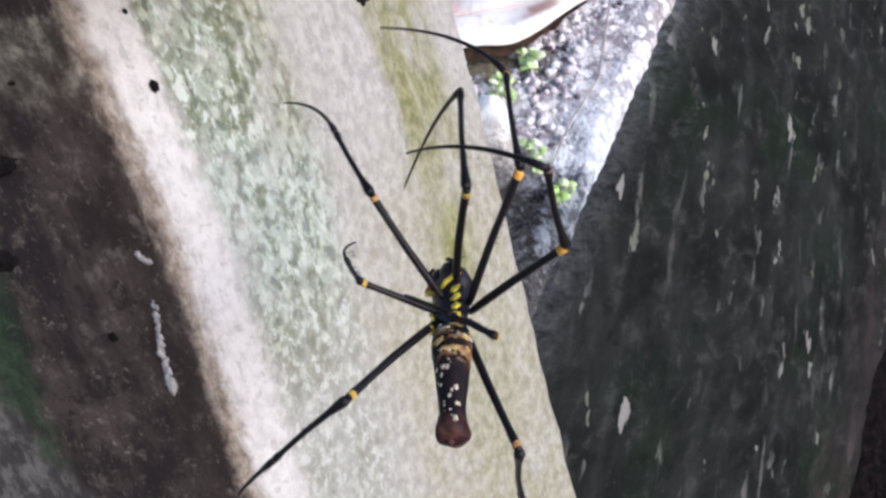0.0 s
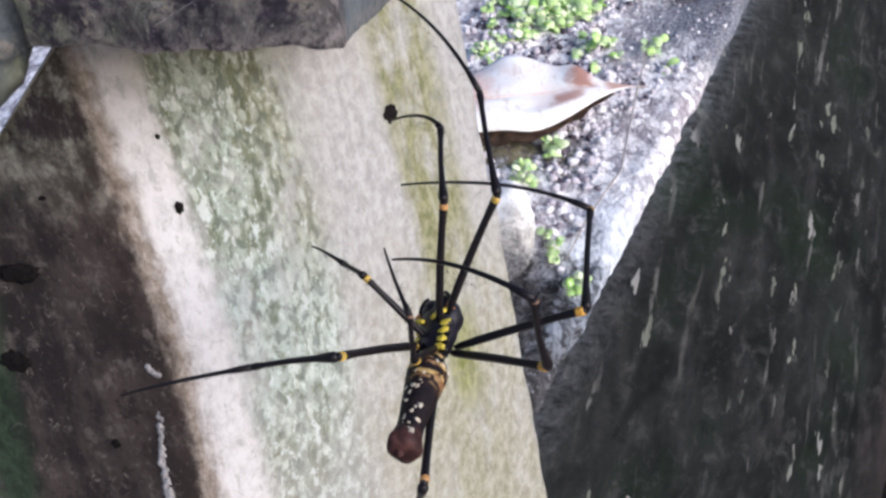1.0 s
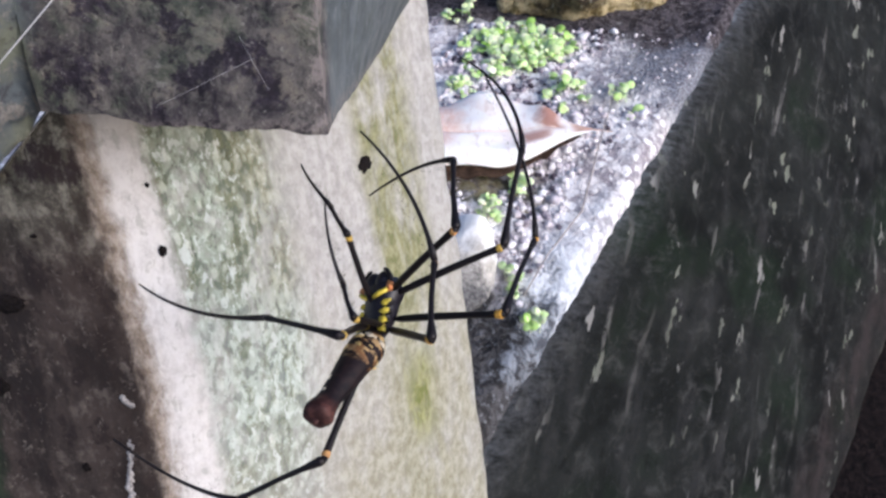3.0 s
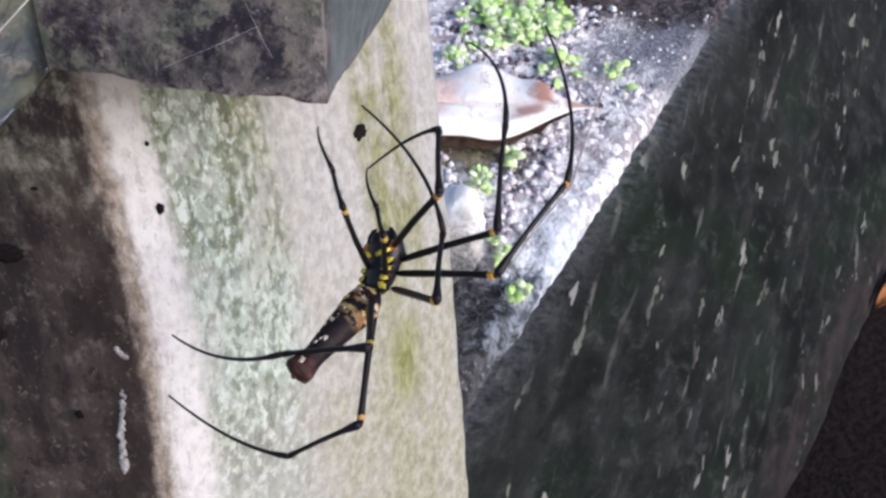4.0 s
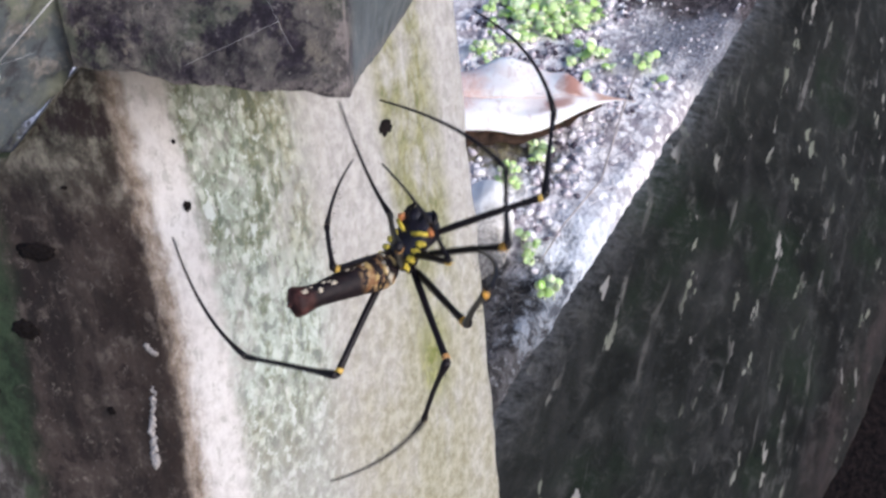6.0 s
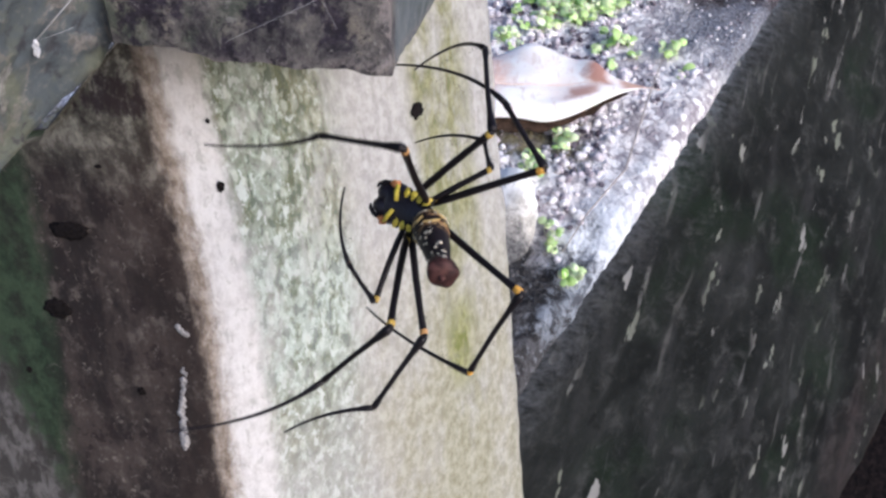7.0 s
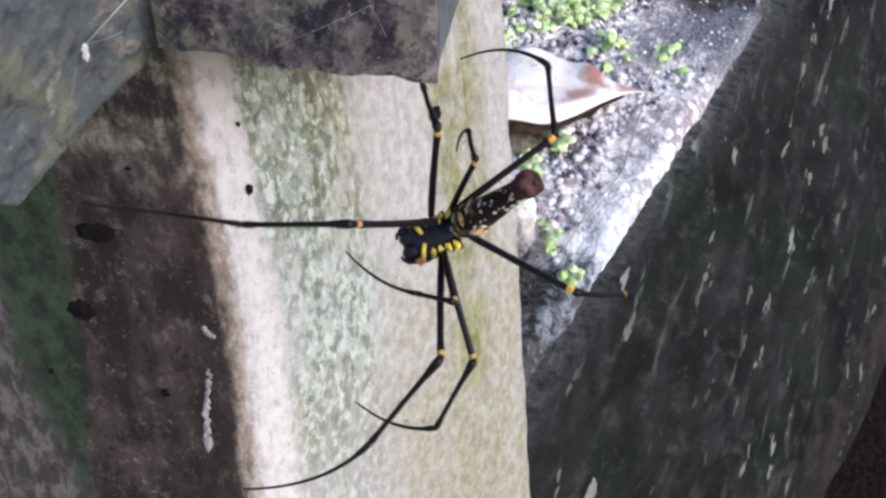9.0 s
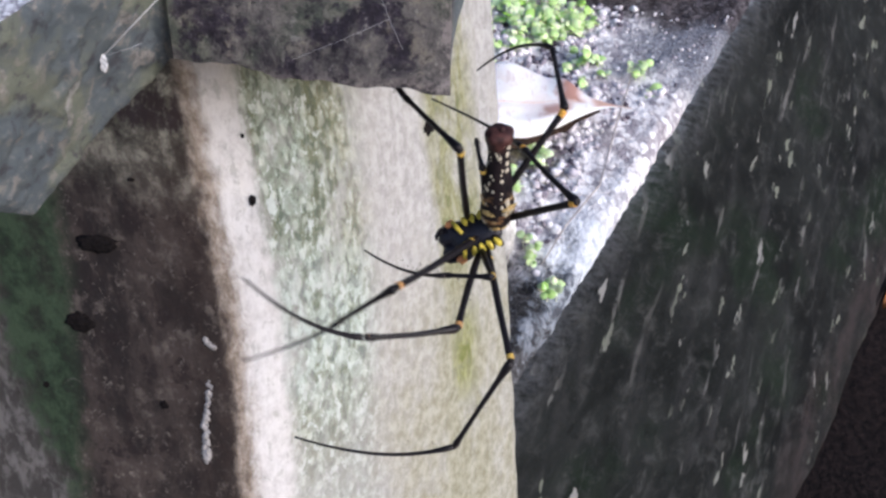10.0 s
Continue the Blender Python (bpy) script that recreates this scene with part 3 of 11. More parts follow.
def abdomen_material():
    m = Mat("abdomen_skin", 0.6, 0.0, 0.22)
    v = m.coords()
    c = m.coords()
    s = m.t.nodes.new("ShaderNodeSeparateXYZ")
    m.t.links.new(c, s.inputs[0])
    n = m.noise(v, 420.0, 5, 0.6)
    ring = m.noise(m.node("ShaderNodeMapping", Vector=v, Scale=(0.6, 0.6, 1.6)).outputs[0], 330.0, 3, 0.6)
    col = m.mix(m.span(n, 0.35, 0.65), (0.006, 0.004, 0.006), (0.017, 0.010, 0.011))
    front = m.span(s.outputs[2], 0.0135, 0.010)
    col = m.mix(m.math("MULTIPLY", front, m.span(ring, 0.525, 0.57, 0.0, 0.85)), col, m.mix(m.span(n, 0.4, 0.6), (0.24, 0.12, 0.05), (0.46, 0.31, 0.15)))
    tail = m.span(s.outputs[2], 0.0235, 0.027)
    col = m.mix(m.math("MULTIPLY", tail, 0.85), col, m.mix(m.span(n, 0.4, 0.62), (0.030, 0.011, 0.010), (0.088, 0.035, 0.029)))
    m.set("Base Color", col)
    m.bump(n, 0.3, 0.0002)
    return m.m


M_ABDOMEN = abdomen_material()


# ---- mesh helpers
def link(name, bm, material, parent=None, label="", smooth=True):
    me = bpy.data.meshes.new(name)
    bm.normal_update()
    bm.to_mesh(me)
    bm.free()
    if material:
        me.materials.append(material)
    for p in me.polygons:
        p.use_smooth = smooth
    ob = new(name, me)
    if parent:
        ob.parent = parent
    if label:
        ob["label"] = label
    return ob


part = link


def grid_mesh(rows, wrap=False, caps=False, uvs=None):
    """A bmesh from rows of points; wrap closes each row, caps close the ends."""
    bm = bmesh.new()
    vs = [[bm.verts.new(p) for p in row] for row in rows]
    layer = bm.loops.layers.uv.new("UVMap") if uvs else None
    n = len(rows[0])
    for i in range(len(rows) - 1):
        for j in range(n if wrap else n - 1):
            k = (j + 1) % n
            f = bm.faces.new((vs[i][j], vs[i][k], vs[i + 1][k], vs[i + 1][j]))
            if uvs:
                for lp, (a, b) in zip(f.loops, ((i, j), (i, j + 1), (i + 1, j + 1), (i + 1, j))):
                    lp[layer].uv = uvs(a, b)
    if caps and wrap:
        bm.faces.new(list(reversed(vs[0])))
        bm.faces.new(vs[-1])
    bmesh.ops.recalc_face_normals(bm, faces=bm.faces)
    return bm


def tube(points, radii, sides=10):
    """A tapered tube along points."""
    rows = []
    side = None
    for i, p in enumerate(points):
        p = Vector(p)
        d = (Vector(points[min(i + 1, len(points) - 1)]) - Vector(points[max(i - 1, 0)])).normalized()
        if side is None:
            side = d.orthogonal().normalized()
        side = (side - d * side.dot(d)).normalized()
        up = d.cross(side)
        rows.append([p + radii[i] * (math.cos(a) * side + math.sin(a) * up) for a in [2 * math.pi * k / sides for k in range(sides)]])
    return grid_mesh(rows, wrap=True, caps=True)


def fill(bm, other):
    """Puts a second bmesh into the first."""
    me = bpy.data.meshes.new("tmp")
    other.to_mesh(me)
    other.free()
    bm.from_mesh(me)
    bpy.data.meshes.remove(me)


def blob(radius, squash=(1, 1, 1), lumps=0.15, freq=1.5, sub=2, seed=0.0):
    bm = bmesh.new()
    bmesh.ops.create_icosphere(bm, subdivisions=sub, radius=1.0)
    for v in bm.verts:
        k = 1 + lumps * noise.noise(v.co * freq + Vector((seed, seed * 1.7, -seed)))
        v.co = Vector((v.co.x * squash[0], v.co.y * squash[1], v.co.z * squash[2])) * k * radius
    return bm


# ---- pillar
def pillar_corner(z):
    return Vector((-0.089 - 0.113 * (max(z, 0.503) - 0.563) - 0.01 * (min(z, 0.503) - 0.503), 0.197 + 0.082 * (z - 0.563), z))


def pillar_edge(z):
    return Vector((-0.0101 - 0.0952 * (z - 0.6145), 0.3207 + 0.1486 * (z - 0.6145), z))


def build_pillar():
    radius, n_up = 0.016, 150
    z0, z1 = 0.02, 0.70
    rows, us = [], None
    for i in range(n_up + 1):
        z = z0 + (z1 - z0) * i / n_up
        k, r = pillar_corner(z), pillar_edge(z)
        left_way = Vector((-0.993, 0.096, 0))
        right_way = (r - k)
        width = right_way.length
        right_way.normalize()
        pts, dist = [], []
        for s in [0.30, 0.24, 0.19, 0.15, 0.13, 0.115, 0.10, 0.088, 0.076, 0.064, 0.052, 0.042, 0.034, 0.028, 0.024, 0.020, 0.018, 0.016]:
            pts.append(k + left_way * s)
            dist.append(-s)
        for q in range(1, 10):
            f = q / 10
            a, b = k + left_way * radius, k + right_way * radius
            pts.append((1 - f) ** 2 * a + 2 * f * (1 - f) * k + f * f * b)
            dist.append(radius * (2 * f - 1))
        steps = 44
        for q in range(steps + 1):
            s = radius + (width - radius - 0.0015) * q / steps
            pts.append(k + right_way * s)
            dist.append(s)
        pts.append(r + Vector((-0.0004, 0.0012, 0)))
        dist.append(width)
        pts.append(r + Vector((-0.02, 0.045, 0)))
        dist.append(width + 0.05)
        pts.append(k + left_way * 0.30 + Vector((0, 0.26, 0)))
        dist.append(width + 0.4)
        us = us or dist
        out = []
        for q, p in enumerate(pts):
            w = 0.0016 * noise.noise(p * 22) + 0.0006 * noise.noise(p * 95)
            chip = 0.0012 * noise.noise(Vector((p.z * 60, 3, 1))) if abs(dist[q] - width) < 0.003 else 0
            cut = -0.1034 - 1.04 * (0.5763 - z) + 0.0008 * noise.noise(Vector((z * 90, 5, 2)))
            if 0.5535 < z <= 0.586 and p.x < cut:
                p = Vector((cut, p.y + (0.0967 * (p.x - cut) if p.y < 0.23 else 0), p.z))
            if z > 0.586:
                p = Vector((max(p.x, -0.045), p.y, p.z))
            if q == len(pts) - 1 and 0.40 < z <= 0.5535:
                p = Vector((p.x, p.y, 0.40 + 0.2 * (z - 0.40)))
            out.append(p + Vector((0.6, -0.8, 0)) * w + Vector((chip, chip, 0)))
        rows.append(out)
    bm = grid_mesh(rows, wrap=True, caps=True, uvs=lambda i, j: (us[j] if j < len(us) else us[-1] + 0.3, z0 + (z1 - z0) * i / n_up))
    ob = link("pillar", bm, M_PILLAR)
    return tagged(ob, "weathered pale concrete pillar with green algae bands and a brown side with shade painted in", "pillar")


pillar = build_pillar()


def round_corner(dist, z, radius=0.016):
    """A place on the rounded arris, by its distance round from the middle of it."""
    k, r = pillar_corner(z), pillar_edge(z)
    a, c = k + Vector((-0.993, 0.096, 0)) * radius, k + (r - k).normalized() * radius
    f = (dist / radius + 1) / 2
    return (1 - f) ** 2 * a + 2 * f * (1 - f) * k + f * f * c


def on_front(x, z, lift=0.0):
    """A place on the pillar's brown front."""
    k = pillar_corner(z)
    s = (k.x - x) / 0.993
    if s < 0.016:
        return round_corner(-s, z) - Vector((0, lift, 0))
    return Vector((x, k.y - (x - k.x) * 0.0967 - lift, z))


def on_side(s, z, lift=0.0):
    """A place s metres round the corner on the pillar's sunny side."""
    k, r = pillar_corner(z), pillar_edge(z)
    d = (r - k).normalized()
    out = Vector((d.y, -d.x, 0))
    if s < 0.016:
        return round_corner(s, z) + out * lift
    return k + d * s + out * lift


def lichen_spot(place, facing, wide, high, seed):
    bm = blob(1.0, (wide, high, 0.0005), 0.45, 2.2, 3, seed)
    turn = facing.to_track_quat("Z", "Y").to_matrix().to_4x4()
    bmesh.ops.transform(bm, matrix=Matrix.Translation(place) @ turn, verts=bm.verts)
    return part("lichen_spot", bm, M_SPOT, pillar, "small black lichen spot")


FRONT, SIDE = Vector((-0.096, -0.99, 0.07)), Vector((0.843, -0.53, 0.05))
for s, z, w, h, seed in ((0.0100, 0.5375, 0.0012, 0.0016, 1), (0.0945, 0.5415, 0.0040, 0.0034, 2), (0.0105, 0.556, 0.0006, 0.0007, 3)):
    lichen_spot(on_side(s, z, 0.0003), SIDE, w, h, seed)
for x, z, w, h, seed in ((-0.1245, 0.5255, 0.0058, 0.0026, 11), (-0.1335, 0.500, 0.0042, 0.0032, 12), (-0.112, 0.545, 0.0010, 0.0006, 15), (-0.110, 0.474, 0.0016, 0.0016, 16), (-0.147, 0.478, 0.0014, 0.0014, 17)):
    lichen_spot(on_front(x, z, 0.0002), FRONT, w, h, seed)


def crust_trail(points, width, seed):
    """A crumbly pale ribbon of dried mud."""
    rng = random.Random(seed)
    bm = bmesh.new()
    n = 46
    for i in range(n):
        f = i / (n - 1) * (len(points) - 1)
        a = min(int(f), len(points) - 2)
        x = points[a][0] + (points[a + 1][0] - points[a][0]) * (f - a) + rng.uniform(-1, 1) * width * 0.35
        z = points[a][1] + (points[a + 1][1] - points[a][1]) * (f - a)
        b = blob(width * rng.uniform(0.35, 0.7), (1, 0.45, 1.2), 0.4, 2.0, 1, i * 1.3)
        bmesh.ops.translate(b, verts=b.verts, vec=on_front(x, z, 0.0002))
        fill(bm, b)
    return part("mud_trail", bm, M_CRUST, pillar, "pale crusty mud trail")


crust_trail(((-0.0944, 0.4832), (-0.0953, 0.478), (-0.0975, 0.4710), (-0.0974, 0.4655), (-0.0978, 0.460), (-0.0982, 0.4545)), 0.0021, 4)
crust_trail(((-0.0952, 0.4974), (-0.0938, 0.4952), (-0.0923, 0.4944)), 0.0011, 5)


# ---- slab on the pillar
def build_slab():
    """A thick stone slab on the pillar's head, with a flat arm that reaches forward and down."""
    plan = [(-0.0245, 0.37), (-0.0245, 0.1625), (-0.0852, 0.1665), (-0.0925, 0.1790), (-0.0925, 0.37)]
    bottom = 0.5785
    pts = []
    for i, a in enumerate(plan):
        b = plan[(i + 1) % len(plan)]
        n = max(2, int((Vector(a) - Vector(b)).length / 0.0016))
        n = min(n, 70)
        for q in range(n):
            f = q / n
            pts.append(Vector((a[0] + (b[0] - a[0]) * f, a[1] + (b[1] - a[1]) * f)))
    rows = []
    levels = [0.0, 0.03, 0.08, 0.16, 0.26, 0.38, 0.5, 0.62, 0.74, 0.86, 0.95, 1.0]
    for lv in levels:
        row = []
        for p in pts:
            top = 0.617 + 0.13 * max(0, min(p.y, 0.3) - 0.165)
            z = bottom + (top - bottom) * lv
            rag = 0.0017 * noise.noise(Vector((p.x * 75, p.y * 75, 2))) + 0.0009 * noise.noise(Vector((p.x * 210, p.y * 210, 5)))
            if p.y > 0.168 and p.x > -0.03:
                rag *= 0.25
            rise = 0.0052 * max(0, min(1, (-0.03 - p.x) / 0.05))
            z += (rag + rise) * (1 - lv)
            q = Vector((p.x, p.y, z))
            inset = 0.0003 if lv in (0.0, 1.0) else 0.0
            w = 0.0022 * noise.noise(q * 34) + 0.0009 * noise.noise(q * 140)
            if p.y > 0.168 and p.x > -0.03:
                w *= 0.3
                q.x += 0.63 * max(0, z - bottom) * min(1.3, (p.y - 0.1625) / 0.14)
            side = Vector((1, -0.4, 0)) if p.y > 0.168 else Vector((0.25, -1, 0))
            row.append(q + side * (w - inset))
        rows.append(row)
    rows.insert(0, [Vector((q.x - 0.0015, q.y + 0.0015, 0.591)) for q in rows[0]])
    ob = link("stone_slab", grid_mesh(rows, wrap=True, caps=True), M_SLAB)
    ob.data.set_sharp_from_angle(angle=radians(40))
    return tagged(ob, "dark lichened stone slab with a chipped lower edge on a pillar", "slab")


slab = build_slab()


def along(points, f):
    """A place at share f along a broken line."""
    g = f * (len(points) - 1)
    i = min(int(g), len(points) - 2)
    return Vector(points[i]).lerp(Vector(points[i + 1]), g - i)


def build_arm():
    """The slab's arm: a leaning stone flake with a straight lower edge and a ragged blunt end."""
    lower = [(-0.0845, 0.1685, 0.5850), (-0.0935, 0.1755, 0.5768), (-0.0986, 0.1715, 0.5722), (-0.1020, 0.1655, 0.5683), (-0.1046, 0.1598, 0.5647), (-0.1090, 0.1520, 0.5578), (-0.1116, 0.1466, 0.5544)]
    upper = [(-0.0815, 0.1668, 0.6170), (-0.0850, 0.1570, 0.6145), (-0.0890, 0.1440, 0.6075), (-0.0943, 0.1321, 0.6003), (-0.0979, 0.1237, 0.5958), (-0.1022, 0.1158, 0.5890), (-0.1115, 0.1245, 0.5639)]
    out = Vector((0.90, -0.17, -0.39))
    front = []
    n, m = 70, 44
    for i in range(n + 1):
        f = i / n
        a, b = along(lower, f), along(upper, f)
        a += (b - a).normalized() * 0.0006 * noise.noise(a * 260)
        b += (b - a).normalized() * (0.0016 * noise.noise(b * 170) + 0.0010 * noise.noise(b * 480))
        row = []
        for j in range(m + 1):
            g = j / m
            p = a.lerp(b, g)
            rim = min(1.0, g / 0.06, (1 - g) / 0.06, (1 - f) / 0.04)
            w = 0.0010 * noise.noise(p * 70) + 0.0006 * noise.noise(p * 260) + 0.0003 * noise.noise(p * 700)
            flake = 0.0007 if noise.noise(p * 120 + Vector((4, 1, 7))) > 0.18 else 0.0
            row.append(p + out * (w + flake * rim - 0.0009 * (1 - rim) ** 2))
        frame_back = Vector((-0.0065, 0.0110, -0.0022))
        front.append(row + [row[-1] + frame_back * 0.55, row[-1] + frame_back, row[0] + frame_back, row[0] + frame_back * 0.5])
    ob = part("forward_arm", grid_mesh(front, wrap=True, caps=True), M_SLAB, slab, "blue-grey lichened arm of the slab")
    ob.data.set_sharp_from_angle(angle=radians(40))
    return ob


build_arm()


# ---- retaining wall and the banks
def wall_top(s):
    return Vector((0.139, 0.569, 0.442)) + s * Vector((0.506, 0.749, 0.414))


def wall_bottom(s):
    return Vector((0.423, 0.721, 0.033)) + s * Vector((0.571, 0.768, 0.289))


WALL_OUT = Vector((0.723, -0.638, 0.266)).normalized()


def wall_uv(along, down):
    """Pattern coordinates: across the runs, and along them."""
    return 0.335 * along, 4.1 * (down - 0.348 * along)


def build_wall():
    rows = []
    n, m = 130, 90
    for i in range(n + 1):
        s = -0.55 + 1.75 * i / n
        row = []
        for j in range(m + 1):
            f = j / m
            a, b = wall_top(s), wall_bottom(s * 1.05 - 0.13)
            p = a + (b - a) * f
            w = 0.006 * noise.noise(p * 7) + 0.0022 * noise.noise(p * 40) + 0.001 * noise.noise(p * 120)
            w += 0.006 * noise.noise(Vector((s * 26, 1, 4))) * max(0, 1 - f / 0.08)
            soft = 0.016 * max(0, 1 - f / 0.05) ** 2
            row.append(p + WALL_OUT * (w - soft))
        thick = -0.12 * WALL_OUT
        row = row + [row[-1] + thick, row[0] + thick]
        rows.append(row)
    length = (wall_bottom(0) - wall_top(0)).length
    bm = grid_mesh(rows, wrap=True, caps=True, uvs=lambda i, j: wall_uv(1.75 * i / n + 1.08 * min(j, m) / m, length * j / m))
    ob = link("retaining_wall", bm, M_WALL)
    return tagged(ob, "dark algae-blackened concrete retaining wall with pale runs", "wall", kind="structure")


retaining_wall = build_wall()


def bank_height(x, y):
    rise = 0.442 + 0.53 * (min(y, 0.84) - 0.569)
    if y > 0.84:
        rise += 0.20 * (1 - math.exp(-(y - 0.84) * 1.2))
    if y < 0.36:
        rise = max(rise, 0.33 - 0.3 * (0.36 - y))
    return rise


def bank_bumps(x, y):
    p = Vector((x, y, 0))
    return 0.006 * noise.noise(p * 14) + 0.0035 * noise.noise(p * 45) + 0.0016 * noise.noise(p * 150)


def build_bank():
    """The raised bank behind the wall."""
    ys = [0.34 + 0.0042 * k for k in range(125)] + [0.87 + 0.05 * k for k in range(1, 20)] + [1.9 + 0.6 * k for k in range(12)]
    rows = []
    for y in ys:
        edge = 0.139 + (y - 0.569) * (0.506 / 0.749)
        row = []
        for k in range(110):
            f = k / 109
            x = edge - 0.32 * f - (2.6 * max(0, f - 0.9) / 0.1 if f > 0.9 else 0)
            lip = max(0, 1 - f / 0.04)
            z = bank_height(x, y) + bank_bumps(x, y) * (1 - lip) - 0.008 * lip * lip
            ragged = 0.003 * noise.noise(Vector((y * 40, 3, 3))) + 0.0018 * noise.noise(Vector((y * 170, 3, 8)))
            row.append(Vector((x + (ragged - 0.004) * lip, y, z)))
        rows.append([Vector((row[0].x, y, -0.4))] + row + [Vector((row[-1].x, y, -0.4))])
    rows.insert(0, [Vector((p.x, p.y, -0.4)) for p in rows[0]])
    rows.append([Vector((p.x, p.y, -0.4)) for p in rows[-1]])
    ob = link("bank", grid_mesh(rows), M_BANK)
    return tagged(ob, "pale gritty earth bank in bright light above a wall", "ground", kind="structure")


build_bank()


def lower_height(x, y):
    s = (x - 0.423) * 0.597 + (y - 0.721) * 0.802
    return 0.033 + 0.302 * max(-0.6, min(1.2, s))


def build_ground():
    def axis(centre):
        near = [centre + 0.03 * k for k in range(-40, 41)]
        far = [1.6 * 1.5 ** k for k in range(13)]
        return [centre - d for d in reversed(far)] + near + [centre + d for d in far]
    rows = []
    for y in axis(0.8):
        row = []
        for x in axis(0.75):
            z = lower_height(x, y) + 0.01 * noise.noise(Vector((x * 6, y * 6, 0))) + 0.004 * noise.noise(Vector((x * 30, y * 30, 0)))
            over = (x - 0.423) * 0.802 - (y - 0.721) * 0.597
            if over < -0.05:
                z -= min(0.25, (-0.05 - over) * 1.5)
            row.append(Vector((x, y, z)))
        rows.append(row)
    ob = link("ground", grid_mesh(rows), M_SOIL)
    return tagged(ob, "dark brown bare soil at the foot of the wall", "ground", kind="structure")


build_ground()


# ---- litter on the bank
def bank_point(x, y, lift=0.0):
    return Vector((x, y, bank_height(x, y) + bank_bumps(x, y) + lift))


def build_dry_leaf():
    """A big curled leaf, its near rim turned up, with a midrib and a stalk tip."""
    rows = []
    n, m = 56, 22
    for i in range(n + 1):
        f = i / n
        x = -0.075 + 0.196 * f
        half = 0.036 * min(1, f / 0.22 + 0.1) ** 0.6 * (1.0 if f < 0.5 else max(0.002, 1 - 1.0 * math.sin(math.pi / 2 * (f - 0.5) / 0.5) ** 1.9))
        yc = 0.602 - 0.016 * f ** 2.5
        row = []
        for j in range(m + 1):
            g = j / m * 2 - 1
            y = yc + g * half
            lift = 0.017 + (0.004 * max(0, -g) ** 2 - 0.006 * max(0, g)) * half / 0.036 + 0.007 * f
            fold = 0.011 * math.exp(-((f - 0.76) / 0.055) ** 2) * max(0, g + 0.3) + 0.006 * math.exp(-((f - 0.5) / 0.10) ** 2) * max(0, g + 0.4) - 0.008 * max(0, -g - 0.72) / 0.28 * (0.4 + 0.6 * math.sin(3 * f))
            wave = 0.003 * math.sin(9 * f + 2.0 * g) + 0.002 * noise.noise(Vector((f * 6, g * 2.5, 1)))
            crease = -0.003 * math.exp(-(g / 0.12) ** 2)
            row.append(Vector((x, y, bank_height(x, y) + lift + (fold + wave + crease) * half / 0.036)))
        rows.append(row)
    ob = tagged(new("dry_leaf"), "large curled dry brown leaf lying on the bank", "leaf")
    bm = grid_mesh(rows, uvs=lambda i, j: (i / n, j / m * 2 - 1))
    blade = part("blade", bm, M_LEAF, ob)
    blade.modifiers.new("thick", "SOLIDIFY").thickness = 0.0008
    # strip under the near rim that paints in the leaf's shadow gap
    under = []
    for i in range(0, int(n * 0.9)):
        top = rows[i][0] + Vector((0, 0.003, -0.0012))
        y = top.y - 0.004 - 0.004 * noise.noise(Vector((i * 0.3, 2, 2)))
        deep = 0.004 + 0.010 * max(0, 1 - (i / (n * 0.62)) ** 2) + 0.003 * noise.noise(Vector((i * 0.35, 7, 3)))
        deep *= min(1, (n * 0.9 - i) / 8)
        low = Vector((top.x, y, max(bank_height(top.x, y) - 0.001, top.z - deep)))
        under.append([top, top * 0.7 + low * 0.3 + Vector((0, 0.003, 0)), top * 0.35 + low * 0.65 + Vector((0, 0.002 + 0.002 * noise.noise(Vector((i * 0.5, 4, 1))), 0)), low])
    curl = part("shaded_underside", grid_mesh(under), M_UNDER_SHADE, ob, "curled brown underside painted dark for the shade below the rim")
    curl.modifiers.new("thick", "SOLIDIFY").thickness = 0.0006
    rib = [rows[i][m // 2] + Vector((0, 0, 0.0004)) for i in range(0, int(n * 0.86), 4)]
    part("midrib", tube(rib, [0.0009 * (1 - 0.8 * k / len(rib)) for k in range(len(rib))], 6), M_LEAF, ob)
    return ob


build_dry_leaf()


def build_rusty_leaf():
    ob = tagged(new("fallen_leaf"), "small rust-orange fallen leaf on brown soil", "leaf")
    rows = []
    for i in range(19):
        f = i / 18
        half = 0.022 * math.sin(math.pi * (0.04 + 0.93 * f)) ** 0.8
        row = []
        for j in range(9):
            g = j / 4 - 1
            x, y = 0.583 + 0.085 * f, 0.925 + 0.05 * f + g * half
            row.append(Vector((x, y, lower_height(x, y) + 0.012 + 0.008 * g * g + 0.004 * math.sin(7 * f))))
        rows.append(row)
    blade = part("blade", grid_mesh(rows, uvs=lambda i, j: (i / 18, j / 4 - 1)), M_RUST, ob)
    blade.modifiers.new("thick", "SOLIDIFY").thickness = 0.0008
    part("midrib", tube([r[4] + Vector((0, 0, 0.001)) for r in rows[::3]], [0.001] * 7, 6), M_RUST, ob)


build_rusty_leaf()


def build_rock():
    bm = blob(0.072, (1.45, 0.8, 0.75), 0.45, 1.9, 6, 3.3)
    for v in bm.verts:
        v.co += v.co.normalized() * (0.008 * abs(noise.noise(v.co * 38)) + 0.004 * noise.noise(v.co * 120) + 0.0022 * noise.noise(v.co * 300))
    bmesh.ops.translate(bm, verts=bm.verts, vec=(0.115, 0.800, 0.590))
    tagged(link("rock", bm, M_ROCK), "ochre mossy rock at the top of the bank", "rock")


build_rock()


